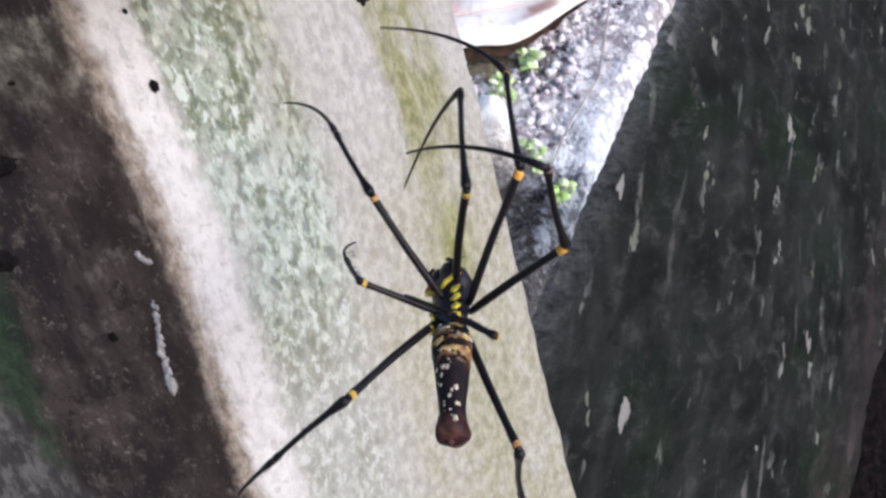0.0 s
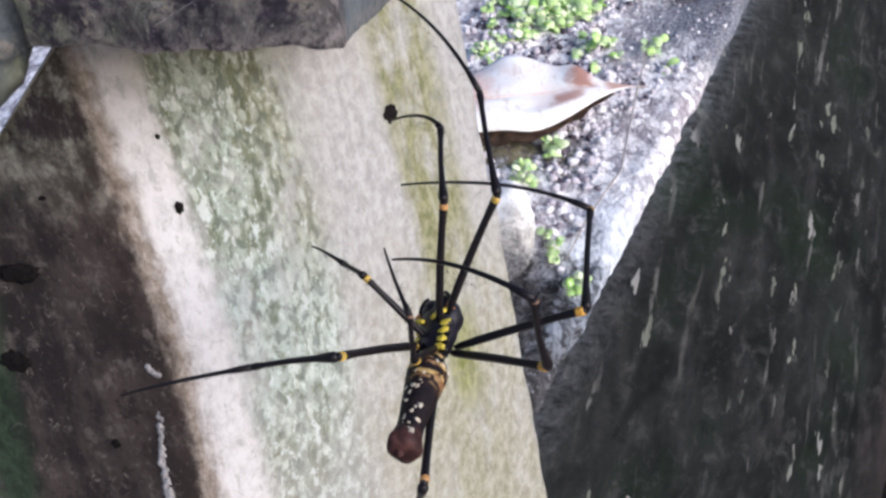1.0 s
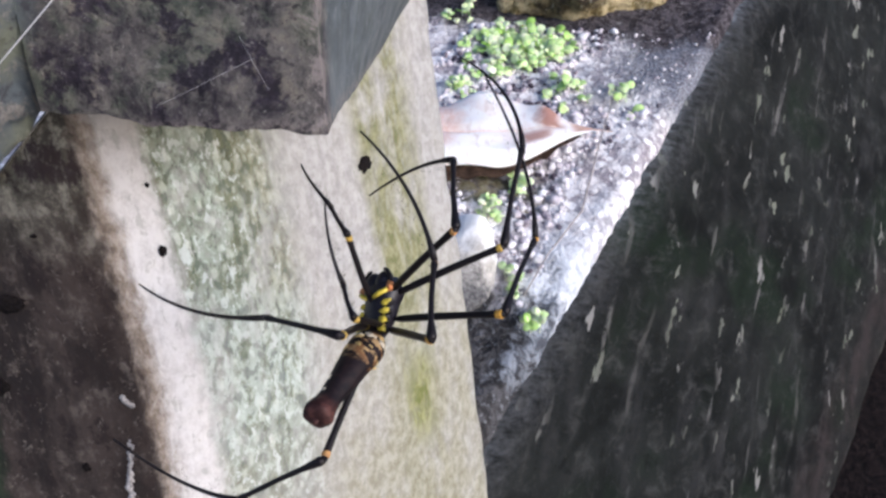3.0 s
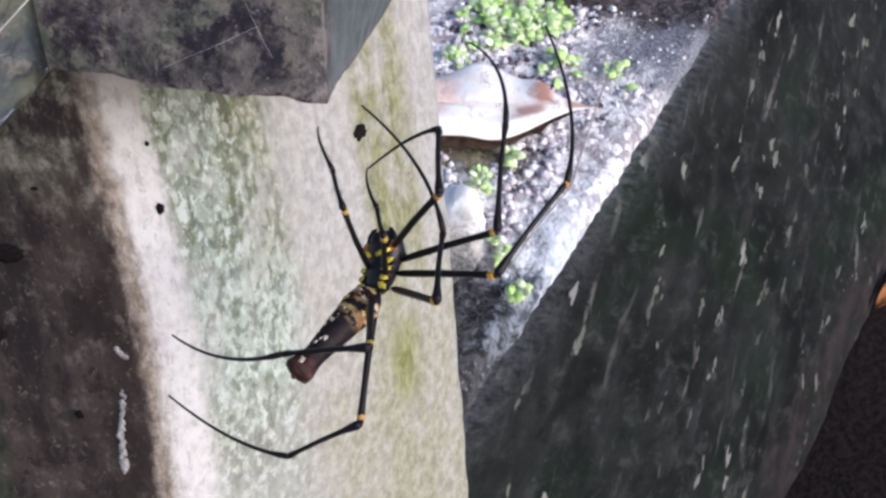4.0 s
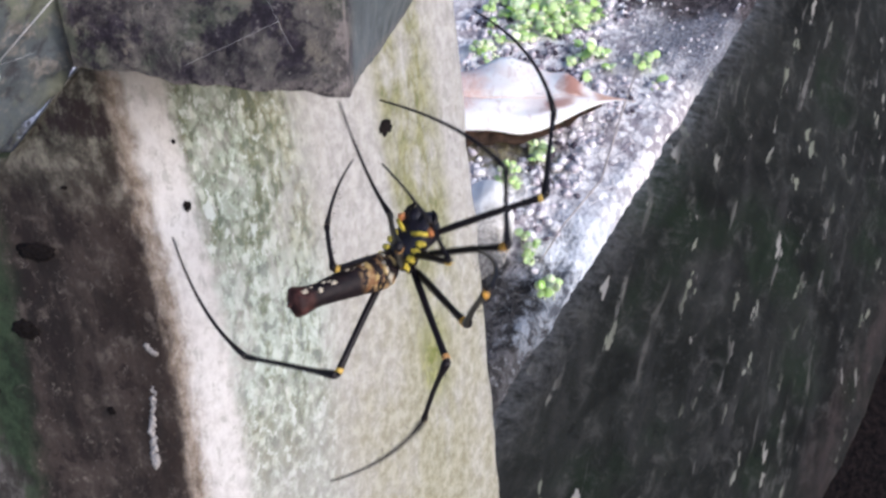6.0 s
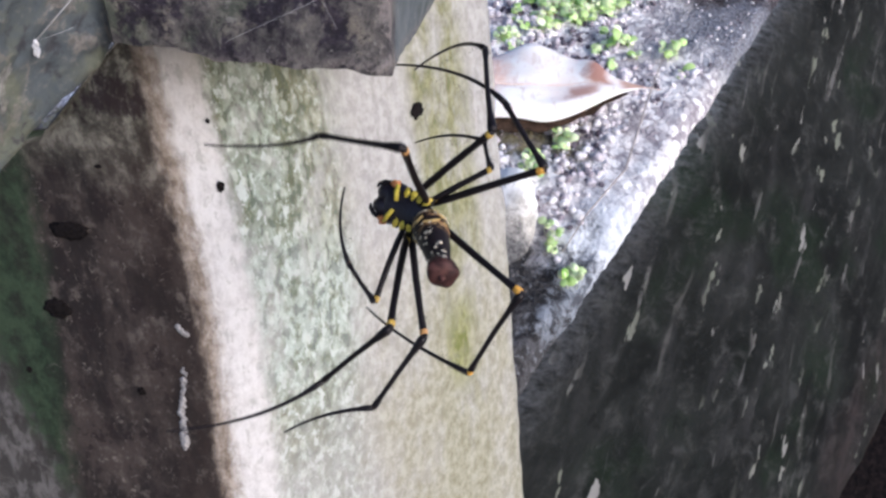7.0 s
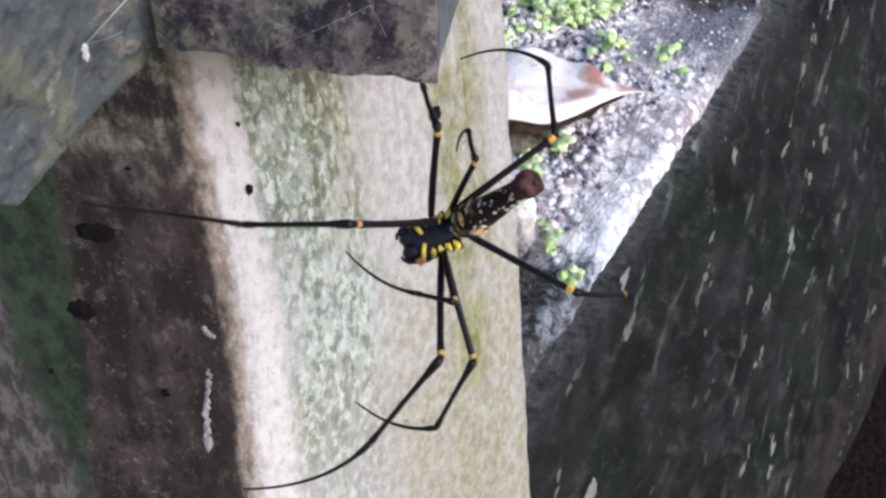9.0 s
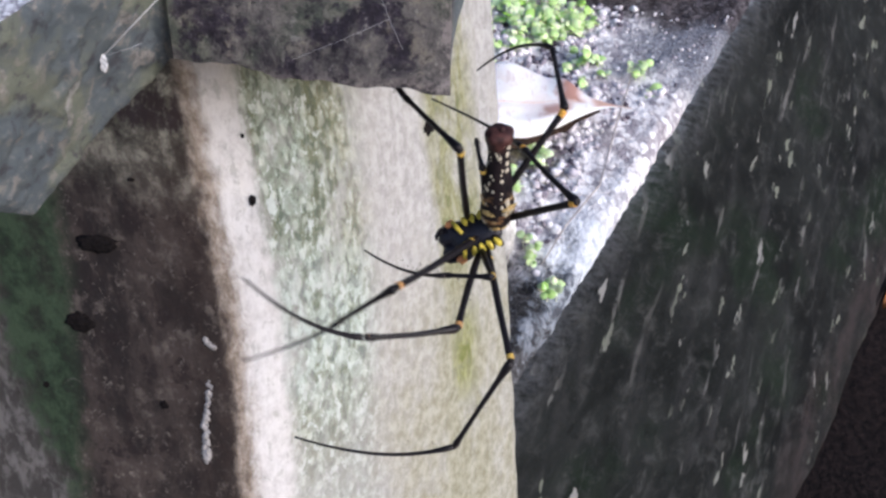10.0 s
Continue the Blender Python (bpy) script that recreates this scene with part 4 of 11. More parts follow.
def pale_stone_material():
    m = Mat("limy_stone", 0.85, 0.0, 0.25)
    v = m.coords()
    mid = m.noise(v, 90.0, 6, 0.68, 0.3)
    fine = m.noise(v, 420.0, 5, 0.66)
    s = m.t.nodes.new("ShaderNodeSeparateXYZ")
    m.t.links.new(v, s.inputs[0])
    # sunlit white top and shaded grey foot, both painted in along y
    c = m.mix(m.span(mid, 0.38, 0.62), (0.90, 0.89, 0.87), (0.985, 0.98, 0.97))
    earth = m.math("ADD", s.outputs[1], m.math("MULTIPLY", m.math("SUBTRACT", mid, 0.5), 0.035))
    c = m.mix(m.span(earth, 0.506, 0.484, 0.0, 0.85), c, m.mix(m.span(fine, 0.4, 0.62), (0.26, 0.24, 0.21), (0.50, 0.47, 0.43)))
    c = m.mix(m.span(fine, 0.60, 0.72, 0.0, 0.3), c, (0.30, 0.28, 0.25))
    c = m.mix(m.span(earth, 0.488, 0.466, 0.0, 0.95), c, m.mix(m.span(fine, 0.4, 0.6), (0.05, 0.05, 0.055), (0.13, 0.13, 0.135)))
    m.set("Base Color", c)
    m.bump(m.math("ADD", mid, fine), 0.5, 0.0015)
    return m.m


def build_pale_stone():
    bm = blob(1.0, (0.0235, 0.044, 0.019), 0.22, 1.3, 5, 1.9)
    for v in bm.verts:
        v.co += v.co.normalized() * (0.0011 * noise.noise(v.co * 95) + 0.0006 * noise.noise(v.co * 240))
    bmesh.ops.transform(bm, matrix=pose(0.003, 0.499, 0.4030, 31, 0, -8), verts=bm.verts)
    tagged(link("stone", bm, pale_stone_material()), "pale limy stone half sunk in the bank beside a pillar", "stone")


build_pale_stone()


def build_pebbles(name, count, low, high, material, label, seed, gap):
    rng = random.Random(seed)
    bm = bmesh.new()
    forms = []
    for k in range(8):
        b = blob(1.0, (1, rng.uniform(0.7, 1), rng.uniform(0.5, 0.8)), 0.35, 1.4, 1, k * 2.1)
        b.verts.ensure_lookup_table()
        forms.append(([v.co.copy() for v in b.verts], [[v.index for v in f.verts] for f in b.faces]))
        b.free()
    verts, faces = [], []
    for _ in range(count):
        y = 0.38 + 0.46 * rng.random()
        edge = 0.139 + (y - 0.569) * 0.6756
        x = edge - 0.005 - 0.24 * rng.random()
        if y + 0.12 * x > 0.755 or y < 0.47 or noise.noise(Vector((x * 24, y * 24, high * 900))) < gap:
            continue
        if y < 0.63 and edge - x < 0.03 + 0.03 * rng.random():
            continue
        if y > 0.64 and 0.139 - (edge - x) > 0.035 and rng.random() < 0.85:
            continue
        r = low + (high - low) * rng.random() ** 2 * (0.45 if y > 0.64 and edge - x < 0.1 else 1.0)
        pv, pf = rng.choice(forms)
        turn = Euler((rng.uniform(0, 1), rng.uniform(0, 1), rng.uniform(0, 6.3))).to_matrix()
        c = bank_point(x, y, r * 0.15)
        base = len(verts)
        verts += [c + turn @ (v * r) for v in pv]
        faces += [[i + base for i in f] for f in pf]
    bm.free()
    me = bpy.data.meshes.new(name)
    me.from_pydata(verts, [], faces)
    me.materials.append(material)
    for p in me.polygons:
        p.use_smooth = True
    tagged(new(name, me), label, "gravel", kind="stuff")


build_pebbles("gravel", 4200, 0.0009, 0.0046, M_PEBBLE, "scattered dark purple-grey gravel on the earth bank", 7, 0.03)
build_pebbles("grit", 6000, 0.0009, 0.0056, M_CRUMB, "pale sandy grit on the earth bank", 8, -0.2)


def build_weed(x, y, spread, count, seed):
    """A low clump of small round-leaved weeds."""
    rng = random.Random(seed)
    ob = tagged(new("weed_clump"), "low clump of small bright green weeds on soil", "plant", "weeds on the bank")
    ob.location = bank_point(x, y)
    stems, leaves = bmesh.new(), bmesh.new()
    for k in range(max(5, int(count * 0.62))):
        a, d = rng.uniform(0, 6.28), 1.25 * spread * rng.random() ** 0.6
        foot = Vector((d * math.cos(a), d * math.sin(a), 0.0))
        foot.z = bank_point(x + foot.x, y + foot.y).z - ob.location.z
        head = foot + Vector((rng.uniform(-0.003, 0.003), rng.uniform(-0.003, 0.003), rng.uniform(0.002, 0.010)))
        fill(stems, tube([foot - Vector((0, 0, 0.001)), (foot + head) / 2, head], [0.0003, 0.00025, 0.0002], 5))
        for q in range(rng.randint(3, 5)):
            size = rng.uniform(0.0016, 0.0054) * (0.75 if spread < 0.011 else 1.0)
            turn = Euler((rng.uniform(0.25, 0.9), 0, 0)).to_matrix() @ Euler((rng.uniform(-0.5, 0.5), rng.uniform(-0.5, 0.5), rng.uniform(0, 6.28))).to_matrix()
            ring = []
            for s in range(9):
                b = 2 * math.pi * s / 9
                ring.append(leaves.verts.new(head + turn @ Vector((size * (1 + math.cos(b)), size * 0.8 * math.sin(b), 0.25 * size * math.sin(b) ** 2))))
            mid = leaves.verts.new(head + turn @ Vector((size, 0, -0.15 * size)))
            for s in range(9):
                leaves.faces.new((mid, ring[s], ring[(s + 1) % 9]))
    part("stalk_tuft", stems, M_WEED, ob)
    crown = part("leaf_tuft", leaves, M_WEED, ob)
    crown.modifiers.new("thick", "SOLIDIFY").thickness = 0.0003


for k, (x, y, r, c) in enumerate(((0.060, 0.716, 0.022, 60), (0.035, 0.727, 0.018, 40), (0.088, 0.712, 0.016, 34), (0.009, 0.765, 0.010, 16), (0.003, 0.668, 0.010, 18), (0.022, 0.538, 0.010, 13), (0.034, 0.478, 0.008, 8), (0.052, 0.455, 0.007, 7), (0.141, 0.648, 0.013, 11), (0.098, 0.656, 0.014, 24), (0.056, 0.560, 0.012, 6), (0.028, 0.700, 0.018, 24), (0.072, 0.696, 0.014, 26))):
    build_weed(x, y, r, c, 40 + k)


def build_straw():
    a = [(0.138, 0.660, 0.006), (0.112, 0.592, 0.005), (0.091, 0.533, 0.004), (0.062, 0.498, 0.004), (0.044, 0.474, 0.003)]
    pts = [bank_point(x, y, h) for x, y, h in a]
    tagged(link("straw", tube(pts, [0.0006, 0.0007, 0.0007, 0.0006, 0.0004], 6), M_STRAW), "thin grey-brown dry straw lying on the bank", "straw")


build_straw()


def build_thread(points, radius, label, material=M_SILK):
    return tagged(link("silk_thread", tube(points, [radius] * len(points), 6), material), label, "web", "silk threads")


thread = build_thread([(-0.0955, 0.1552, 0.5866), (-0.0850, 0.1582, 0.5967), (-0.0735, 0.1602, 0.6075), (-0.0650, 0.1600, 0.6155)], 0.00013, "white silk thread stretched across the slab's edge")
tuft = bmesh.new()
for k in range(7):
    b = blob(0.0005, (0.7, 0.7, 1.3), 0.6, 2.0, 2, k * 1.7)
    bmesh.ops.translate(b, verts=b.verts, vec=Vector((-0.0956, 0.1550, 0.5864)) + Vector((0.0005 * math.sin(k * 2.1), 0, -0.00042 * k)))
    fill(tuft, b)
part("silk_tuft", tuft, M_SILK, thread, "small white tuft of silk")
build_thread([(-0.0578, 0.1600, 0.5858), (-0.0477, 0.1590, 0.5900), (-0.0372, 0.1600, 0.5945)], 0.00002, "faint dusty silk thread hanging across the slab's front")

build_thread([(-0.0392, 0.1592, 0.5990), (-0.0370, 0.1590, 0.5935), (-0.0346, 0.1588, 0.5884)], 0.00002, "faint dusty silk thread hanging across the slab's front")
build_thread([(-0.0955, 0.1552, 0.5866), (-0.0905, 0.1560, 0.5880), (-0.0880, 0.1570, 0.5890)], 0.00003, "short white silk thread on the slab's arm")


# ---- spider
def limb(a, b, side):
    """A pose from joint a to joint b, in millimetres, with the bow of the limb towards side."""
    o = Vector(a) / 1000
    z = (Vector(b) - Vector(a)).normalized()
    x = Vector(side)
    x = (x - z * x.dot(z)).normalized()
    y = z.cross(x)
    m = Matrix((x, y, z)).transposed().to_4x4()
    m.translation = o
    return m


LEG_LENGTHS = [
    (0.0284, 0.0227, 0.0275),
    (0.0289, 0.0280, 0.0449),
    (0.0324, 0.0268, 0.0425),
    (0.0311, 0.0189, 0.0364),
    (0.0192, 0.0114, 0.0205),
    (0.0314, 0.0278, 0.0391),
    (0.0330, 0.0269, 0.0385),
    (0.0167, 0.0109, 0.0196),
]

spider = tagged(new("spider"), "large black and yellow long-legged orb-weaving spider hanging below a slab", "spider")


def build_cephalothorax():
    rows = []
    n, m = 34, 28
    for i in range(n + 1):
        f = i / n
        y = -0.0005 + 0.0150 * f
        half = 0.0045 * math.sin(math.pi * min(1, 0.06 + 0.80 * f)) ** 0.36 * (1 + 0.30 * math.exp(-((f - 0.80) / 0.17) ** 2))
        thick = 0.0037 * math.sin(math.pi * (0.05 + 0.84 * f)) ** 0.5 * (1 + 0.28 * math.exp(-((f - 0.78) / 0.16) ** 2))
        row = []
        for j in range(m):
            a = 2 * math.pi * j / m
            flat = 0.82 if math.sin(a) > 0 else 1.15
            p = Vector((half * math.cos(a), y, thick * flat * math.sin(a)))
            row.append(p * (1 + 0.06 * noise.noise(p * 450)))
        rows.append(row)
    body = part("cephalothorax", grid_mesh(rows, wrap=True, caps=True), M_BLACK, spider, "glossy blue-black cephalothorax")
    for sx in (-1, 1):
        bm = tube([(sx * 0.0016, 0.0105, 0.0008), (sx * 0.0017, 0.0130, 0.0012), (sx * 0.0016, 0.0145, 0.0014), (sx * 0.0013, 0.0154, 0.0015)], [0.0022, 0.0024, 0.0019, 0.0008], 14)
        part("chelicera", bm, M_BLACK, body)
        bm = tube([(sx * 0.0040, 0.0104, 0.0012), (sx * 0.0044, 0.0124, 0.0020), (sx * 0.0042, 0.0140, 0.0024), (sx * 0.0032, 0.0153, 0.0026), (sx * 0.0022, 0.0157, 0.0026)], [0.0007, 0.0007, 0.0006, 0.0005, 0.0003], 8)
        part("pedipalp", bm, M_LEG, body)
        bm = tube([(sx * 0.0012, 0.0080, 0.0037), (sx * 0.0030, 0.0089, 0.0036), (sx * 0.0048, 0.0098, 0.0028)], [0.0005, 0.0006, 0.0005], 8)
        part("mouth_stripe", bm, M_YELLOW, body, "yellow stripe beside the mouth")
        bm = blob(0.0013, (0.8, 1.1, 0.6), 0.5, 1.8, 3, sx)
        bmesh.ops.translate(bm, verts=bm.verts, vec=(sx * 0.0047, 0.0110, 0.0020))
        part("cheek_patch", bm, M_ORANGE, body, "orange patch beside the mouth")
        for k in range(4):
            y = 0.0006 + 0.0021 * k
            fan = (k - 1.5) * 0.28
            way = Vector((sx * math.cos(fan), math.sin(fan), -0.28)).normalized()
            turn = way.to_track_quat("X", "Z").to_matrix().to_4x4()
            wide = 0.00098 + 0.00012 * noise.noise(Vector((k, sx, 5)))
            b = blob(1.0, (0.0019, wide, 0.0011), 0.12, 1.2, 3, k + sx)
            bmesh.ops.transform(b, matrix=Matrix.Translation((sx * 0.0036, y, 0.0012)) @ turn, verts=b.verts)
            coxa = part("coxa", b, M_LEG, body)
            reach = 0.00125 + 0.0003 * noise.noise(Vector((k * 3, sx, 1)))
            b = blob(1.0, (reach, wide * 0.80, 0.00034), 0.45, 1.6, 3, k * 2.3 + sx)
            bmesh.ops.transform(b, matrix=Matrix.Translation((sx * 0.0037, y, 0.0012)) @ turn @ Matrix.Translation((0.0001, 0, 0.00095)), verts=b.verts)
            part("coxa_mark", b, M_YELLOW, coxa, "yellow patch")


build_cephalothorax()


def abdomen_radius(f):
    lift = math.sin(math.pi * min(0.5, 0.07 + 2.2 * f)) ** 0.7
    waist = 0.0045 * lift * (1 - 0.40 * min(1, max(0, (f - 0.2) / 0.55)))
    flare = 0.0008 * math.exp(-((f - 0.955) / 0.09) ** 2)
    end = 1.0 if f < 0.965 else math.sqrt(max(0.0, 1 - ((f - 0.965) / 0.0352) ** 2)) * 0.55 + 0.45
    return (waist + flare) * end


ABDOMEN_LONG = 0.0295


def build_abdomen():
    rows = []
    n, m = 48, 28
    for i in range(n + 1):
        f = i / n
        r = abdomen_radius(f)
        row = []
        for j in range(m):
            a = 2 * math.pi * j / m
            k = 1 + 0.035 * noise.noise(Vector((math.cos(a) * 2, math.sin(a) * 2, f * 9))) + (0.05 * math.cos(5 * a) if f > 0.92 else 0)
            row.append(Vector((r * k * math.cos(a), r * 0.92 * k * math.sin(a), ABDOMEN_LONG * f)))
        rows.append(row)
    ob = part("abdomen", grid_mesh(rows, wrap=True, caps=True), M_ABDOMEN, spider, "long dark blunt-ended abdomen with cream spots")
    rng = random.Random(3)
    for k in range(11):
        f = 0.34 + 0.056 * k
        for a0 in (-1.25, -0.75, -0.25, 0.25, 0.75, 1.25):
            if rng.random() < (0.35 if abs(a0) < 1 else 0.6):
                continue
            a = a0 + rng.uniform(-0.16, 0.16)
            g = f + rng.uniform(-0.026, 0.026)
            r = abdomen_radius(g) * 0.985
            size = rng.choice((0.00022, 0.00026, 0.0003, 0.00036, 0.0005)) if abs(a0) < 1 else rng.uniform(0.0005, 0.0008)
            b = blob(size, (rng.uniform(0.7, 1.1), rng.uniform(0.9, 1.7), 0.3), 0.7, 2.2, 2, k + a)
            out = Vector((math.cos(a), 0.92 * math.sin(a), 0)).normalized()
            bmesh.ops.transform(b, matrix=Matrix.Translation((r * math.cos(a), r * 0.92 * math.sin(a), ABDOMEN_LONG * g)) @ out.to_track_quat("Z", "Y").to_matrix().to_4x4(), verts=b.verts)
            part("spot", b, M_CREAM, ob, "cream spot")
    for k in range(22):
        f = rng.uniform(0.06, 0.34)
        a = -3.1 + 6.2 * k / 22 + rng.uniform(-0.2, 0.2)
        r = abdomen_radius(f) * 0.975
        b = blob(rng.uniform(0.0007, 0.0013), (rng.uniform(0.6, 1.7), 0.6, 0.22), 0.9, 2.4, 3, k * 3.3)
        out = Vector((math.cos(a), 0.92 * math.sin(a), 0)).normalized()
        bmesh.ops.transform(b, matrix=Matrix.Translation((r * math.cos(a), r * 0.92 * math.sin(a), ABDOMEN_LONG * f)) @ out.to_track_quat("Z", "Y").to_matrix().to_4x4(), verts=b.verts)
        part("blotch", b, M_PALE if k % 3 else M_CREAM, ob, "yellow blotch")
    part("pedicel", tube([(0, 0, -0.0046), (0, 0, -0.002), (0, 0, 0.0006), (0, 0, 0.002)], [0.0011, 0.0013, 0.0015, 0.0019], 12), M_BLACK, ob, "narrow black waist")
    bm = blob(0.0008, (1, 1, 1.2), 0.3, 1.5, 2, 8)
    bmesh.ops.translate(bm, verts=bm.verts, vec=(0, 0.0006, ABDOMEN_LONG * 0.995))
    part("spinneret", bm, M_ABDOMEN, ob)
    return ob


abdomen = build_abdomen()


def ring_band(z, radius, high, parent, material):
    rows = [[Vector((r * math.cos(a), r * math.sin(a), zz)) for a in [2 * math.pi * k / 12 for k in range(12)]] for zz, r in ((z - high / 2, radius * 0.9), (z - high * 0.3, radius), (z + high * 0.3, radius), (z + high / 2, radius * 0.9))]
    part("band", grid_mesh(rows, wrap=True, caps=True), material, parent, "yellow joint band")


def hairs(bm, long, radius, count, seed):
    rng = random.Random(seed)
    for _ in range(count):
        z, a = long * rng.uniform(0.1, 0.98), rng.uniform(0, 6.28)
        out = Vector((math.cos(a), math.sin(a), 0.5)) * rng.uniform(0.0004, 0.0009)
        root = Vector((math.cos(a), math.sin(a), 0)) * radius * 0.9 + Vector((0, 0, z))
        fill(bm, tube([root, root + out], [0.00006, 0.00003], 3))


femurs, tibias, metatarsi = [], [], []
for k, (one, two, three) in enumerate(LEG_LENGTHS):
    thin = 0.80 if one < 0.02 else 0.92
    fs = [0.0, 0.05, 0.2, 0.5, 0.8, 0.93, 1.0]
    bm = tube([(0.0004 * math.sin(math.pi * f), 0, one * f) for f in fs], [thin * r for r in (0.0007, 0.0009, 0.001, 0.00094, 0.00085, 0.00096, 0.00084)], 12)
    hairs(bm, one, 0.00095 * thin, 26, k)
    femur = part("femur", bm, M_LEG, spider)
    ring_band(one * 0.96, 0.00104 * thin, 0.0020 if k in (2, 3) else 0.0013, femur, M_DULL if k in (0, 6) else M_AMBER if k in (2, 3) else M_BAND)
    if k in (5, 6, 7):
        ring_band(one * 0.10, 0.00100 * thin, 0.0008, femur, M_BAND)
    fs = [0.0, 0.04, 0.1, 0.22, 0.5, 0.85, 0.95, 1.0]
    bm = tube([(0.0005 * math.sin(math.pi * f), 0, two * f) for f in fs], [thin * r for r in (0.00092, 0.00120, 0.00108, 0.00074, 0.00066, 0.00066, 0.00092, 0.00080)], 12)
    hairs(bm, two, 0.0007 * thin, 30, k + 20)
    tibia = part("tibia", bm, M_LEG, spider)
    ring_band(two * 0.975, 0.00085 * thin, 0.0016 if k == 2 else 0.0008, tibia, M_AMBER if k == 2 else M_TAN)
    bow = 0.085 * three
    fs = [q / 14 for q in range(15)]
    bm = tube([(bow * 4 * f * (1 - f) * (1.15 - 0.3 * f), 0, three * f) for f in fs], [thin * (0.00062 - 0.00034 * f + (0.00022 if f < 0.08 else 0.0)) for f in fs], 10)
    hairs(bm, three * 0.7, 0.0005 * thin, 24, k + 40)
    metatarsus = part("metatarsus", bm, M_LEG, spider)
    femurs.append(femur)
    tibias.append(tibia)
    metatarsi.append(metatarsus)


def motions():
    walk(spider, [
        (0, pose(-0.0139, 0.1508, 0.4865, 33.3, -36.3, -24.8)),
        (0.25, pose(-0.0140, 0.1535, 0.4932, 32.4, -29.7, -26.8)),
        (0.5, pose(-0.0141, 0.1561, 0.4998, 31.7, -25.6, -28.1)),
        (0.75, pose(-0.0146, 0.1590, 0.5069, 27.8, -26.5, -25.5)),
        (1, pose(-0.0153, 0.1610, 0.5119, 26.4, -28.3, -23.9)),
        (1.25, pose(-0.0173, 0.1616, 0.5133, 34.0, -23.6, -29.9)),
        (1.5, pose(-0.0188, 0.1622, 0.5147, 41.3, -20.0, -34.7)),
        (1.75, pose(-0.0188, 0.1639, 0.5191, 37.0, -25.4, -30.3)),
        (2, pose(-0.0187, 0.1658, 0.5237, 31.3, -29.5, -25.7)),
        (2.25, pose(-0.0189, 0.1667, 0.5259, 38.3, -27.4, -30.0)),
        (2.5, pose(-0.0191, 0.1672, 0.5272, 44.9, -24.3, -33.9)),
        (2.75, pose(-0.0189, 0.1675, 0.5280, 46.6, -23.9, -34.6)),
        (3, pose(-0.0183, 0.1678, 0.5285, 48.4, -24.0, -35.1)),
        (3.25, pose(-0.0175, 0.1679, 0.5290, 49.9, -24.0, -35.5)),
        (3.5, pose(-0.0167, 0.1681, 0.5294, 50.6, -23.8, -35.7)),
        (3.75, pose(-0.0161, 0.1683, 0.5298, 50.1, -22.8, -35.8)),
        (4, pose(-0.0158, 0.1685, 0.5303, 48.0, -20.7, -35.9)),
        (4.25, pose(-0.0158, 0.1689, 0.5313, 40.9, -16.1, -35.4)),
        (4.5, pose(-0.0158, 0.1691, 0.5319, 35.5, -12.6, -35.1)),
        (4.75, pose(-0.0164, 0.1691, 0.5318, 36.7, -10.7, -36.6)),
        (5, pose(-0.0170, 0.1690, 0.5317, 39.4, -8.0, -39.1)),
        (5.25, pose(-0.0160, 0.1690, 0.5317, 41.2, 3.4, -47.7)),
        (5.5, pose(-0.0149, 0.1691, 0.5318, 40.5, 12.2, -55.7)),
        (5.75, pose(-0.0160, 0.1695, 0.5329, 42.3, 14.9, -48.0)),
        (6, pose(-0.0171, 0.1704, 0.5350, 44.2, 9.8, -34.8)),
        (6.25, pose(-0.0172, 0.1712, 0.5371, 37.2, -34.5, -8.0)),
        (6.5, pose(-0.0174, 0.1719, 0.5388, 36.6, -50.1, 4.3)),
        (6.75, pose(-0.0180, 0.1725, 0.5404, 29.9, -59.0, 20.5)),
        (7, pose(-0.0185, 0.1730, 0.5415, 17.2, -61.9, 39.7)),
        (7.25, pose(-0.0188, 0.1732, 0.5421, 4.4, -60.0, 55.7)),
        (7.5, pose(-0.0184, 0.1731, 0.5418, -18.4, -57.6, 67.1)),
        (7.75, pose(-0.0182, 0.1729, 0.5414, -14.6, -57.0, 66.5)),
        (8, pose(-0.0180, 0.1728, 0.5410, -10.0, -56.4, 67.6)),
        (8.25, pose(-0.0179, 0.1728, 0.5410, -9.6, -56.9, 76.0)),
        (8.5, pose(-0.0179, 0.1728, 0.5409, -14.6, -57.3, 87.5)),
        (8.75, pose(-0.0189, 0.1726, 0.5406, -35.3, -56.1, 106.8)),
        (9, pose(-0.0199, 0.1725, 0.5403, -50.0, -53.1, 120.1)),
        (9.25, pose(-0.0168, 0.1730, 0.5416, -39.9, -51.1, 123.0)),
        (9.5, pose(-0.0132, 0.1736, 0.5430, -31.3, -49.6, 126.3)),
        (9.75, pose(-0.0125, 0.1736, 0.5431, -39.3, -50.1, 125.2)),
        (10, pose(-0.0120, 0.1737, 0.5432, -54.2, -51.8, 123.8)),
    ])
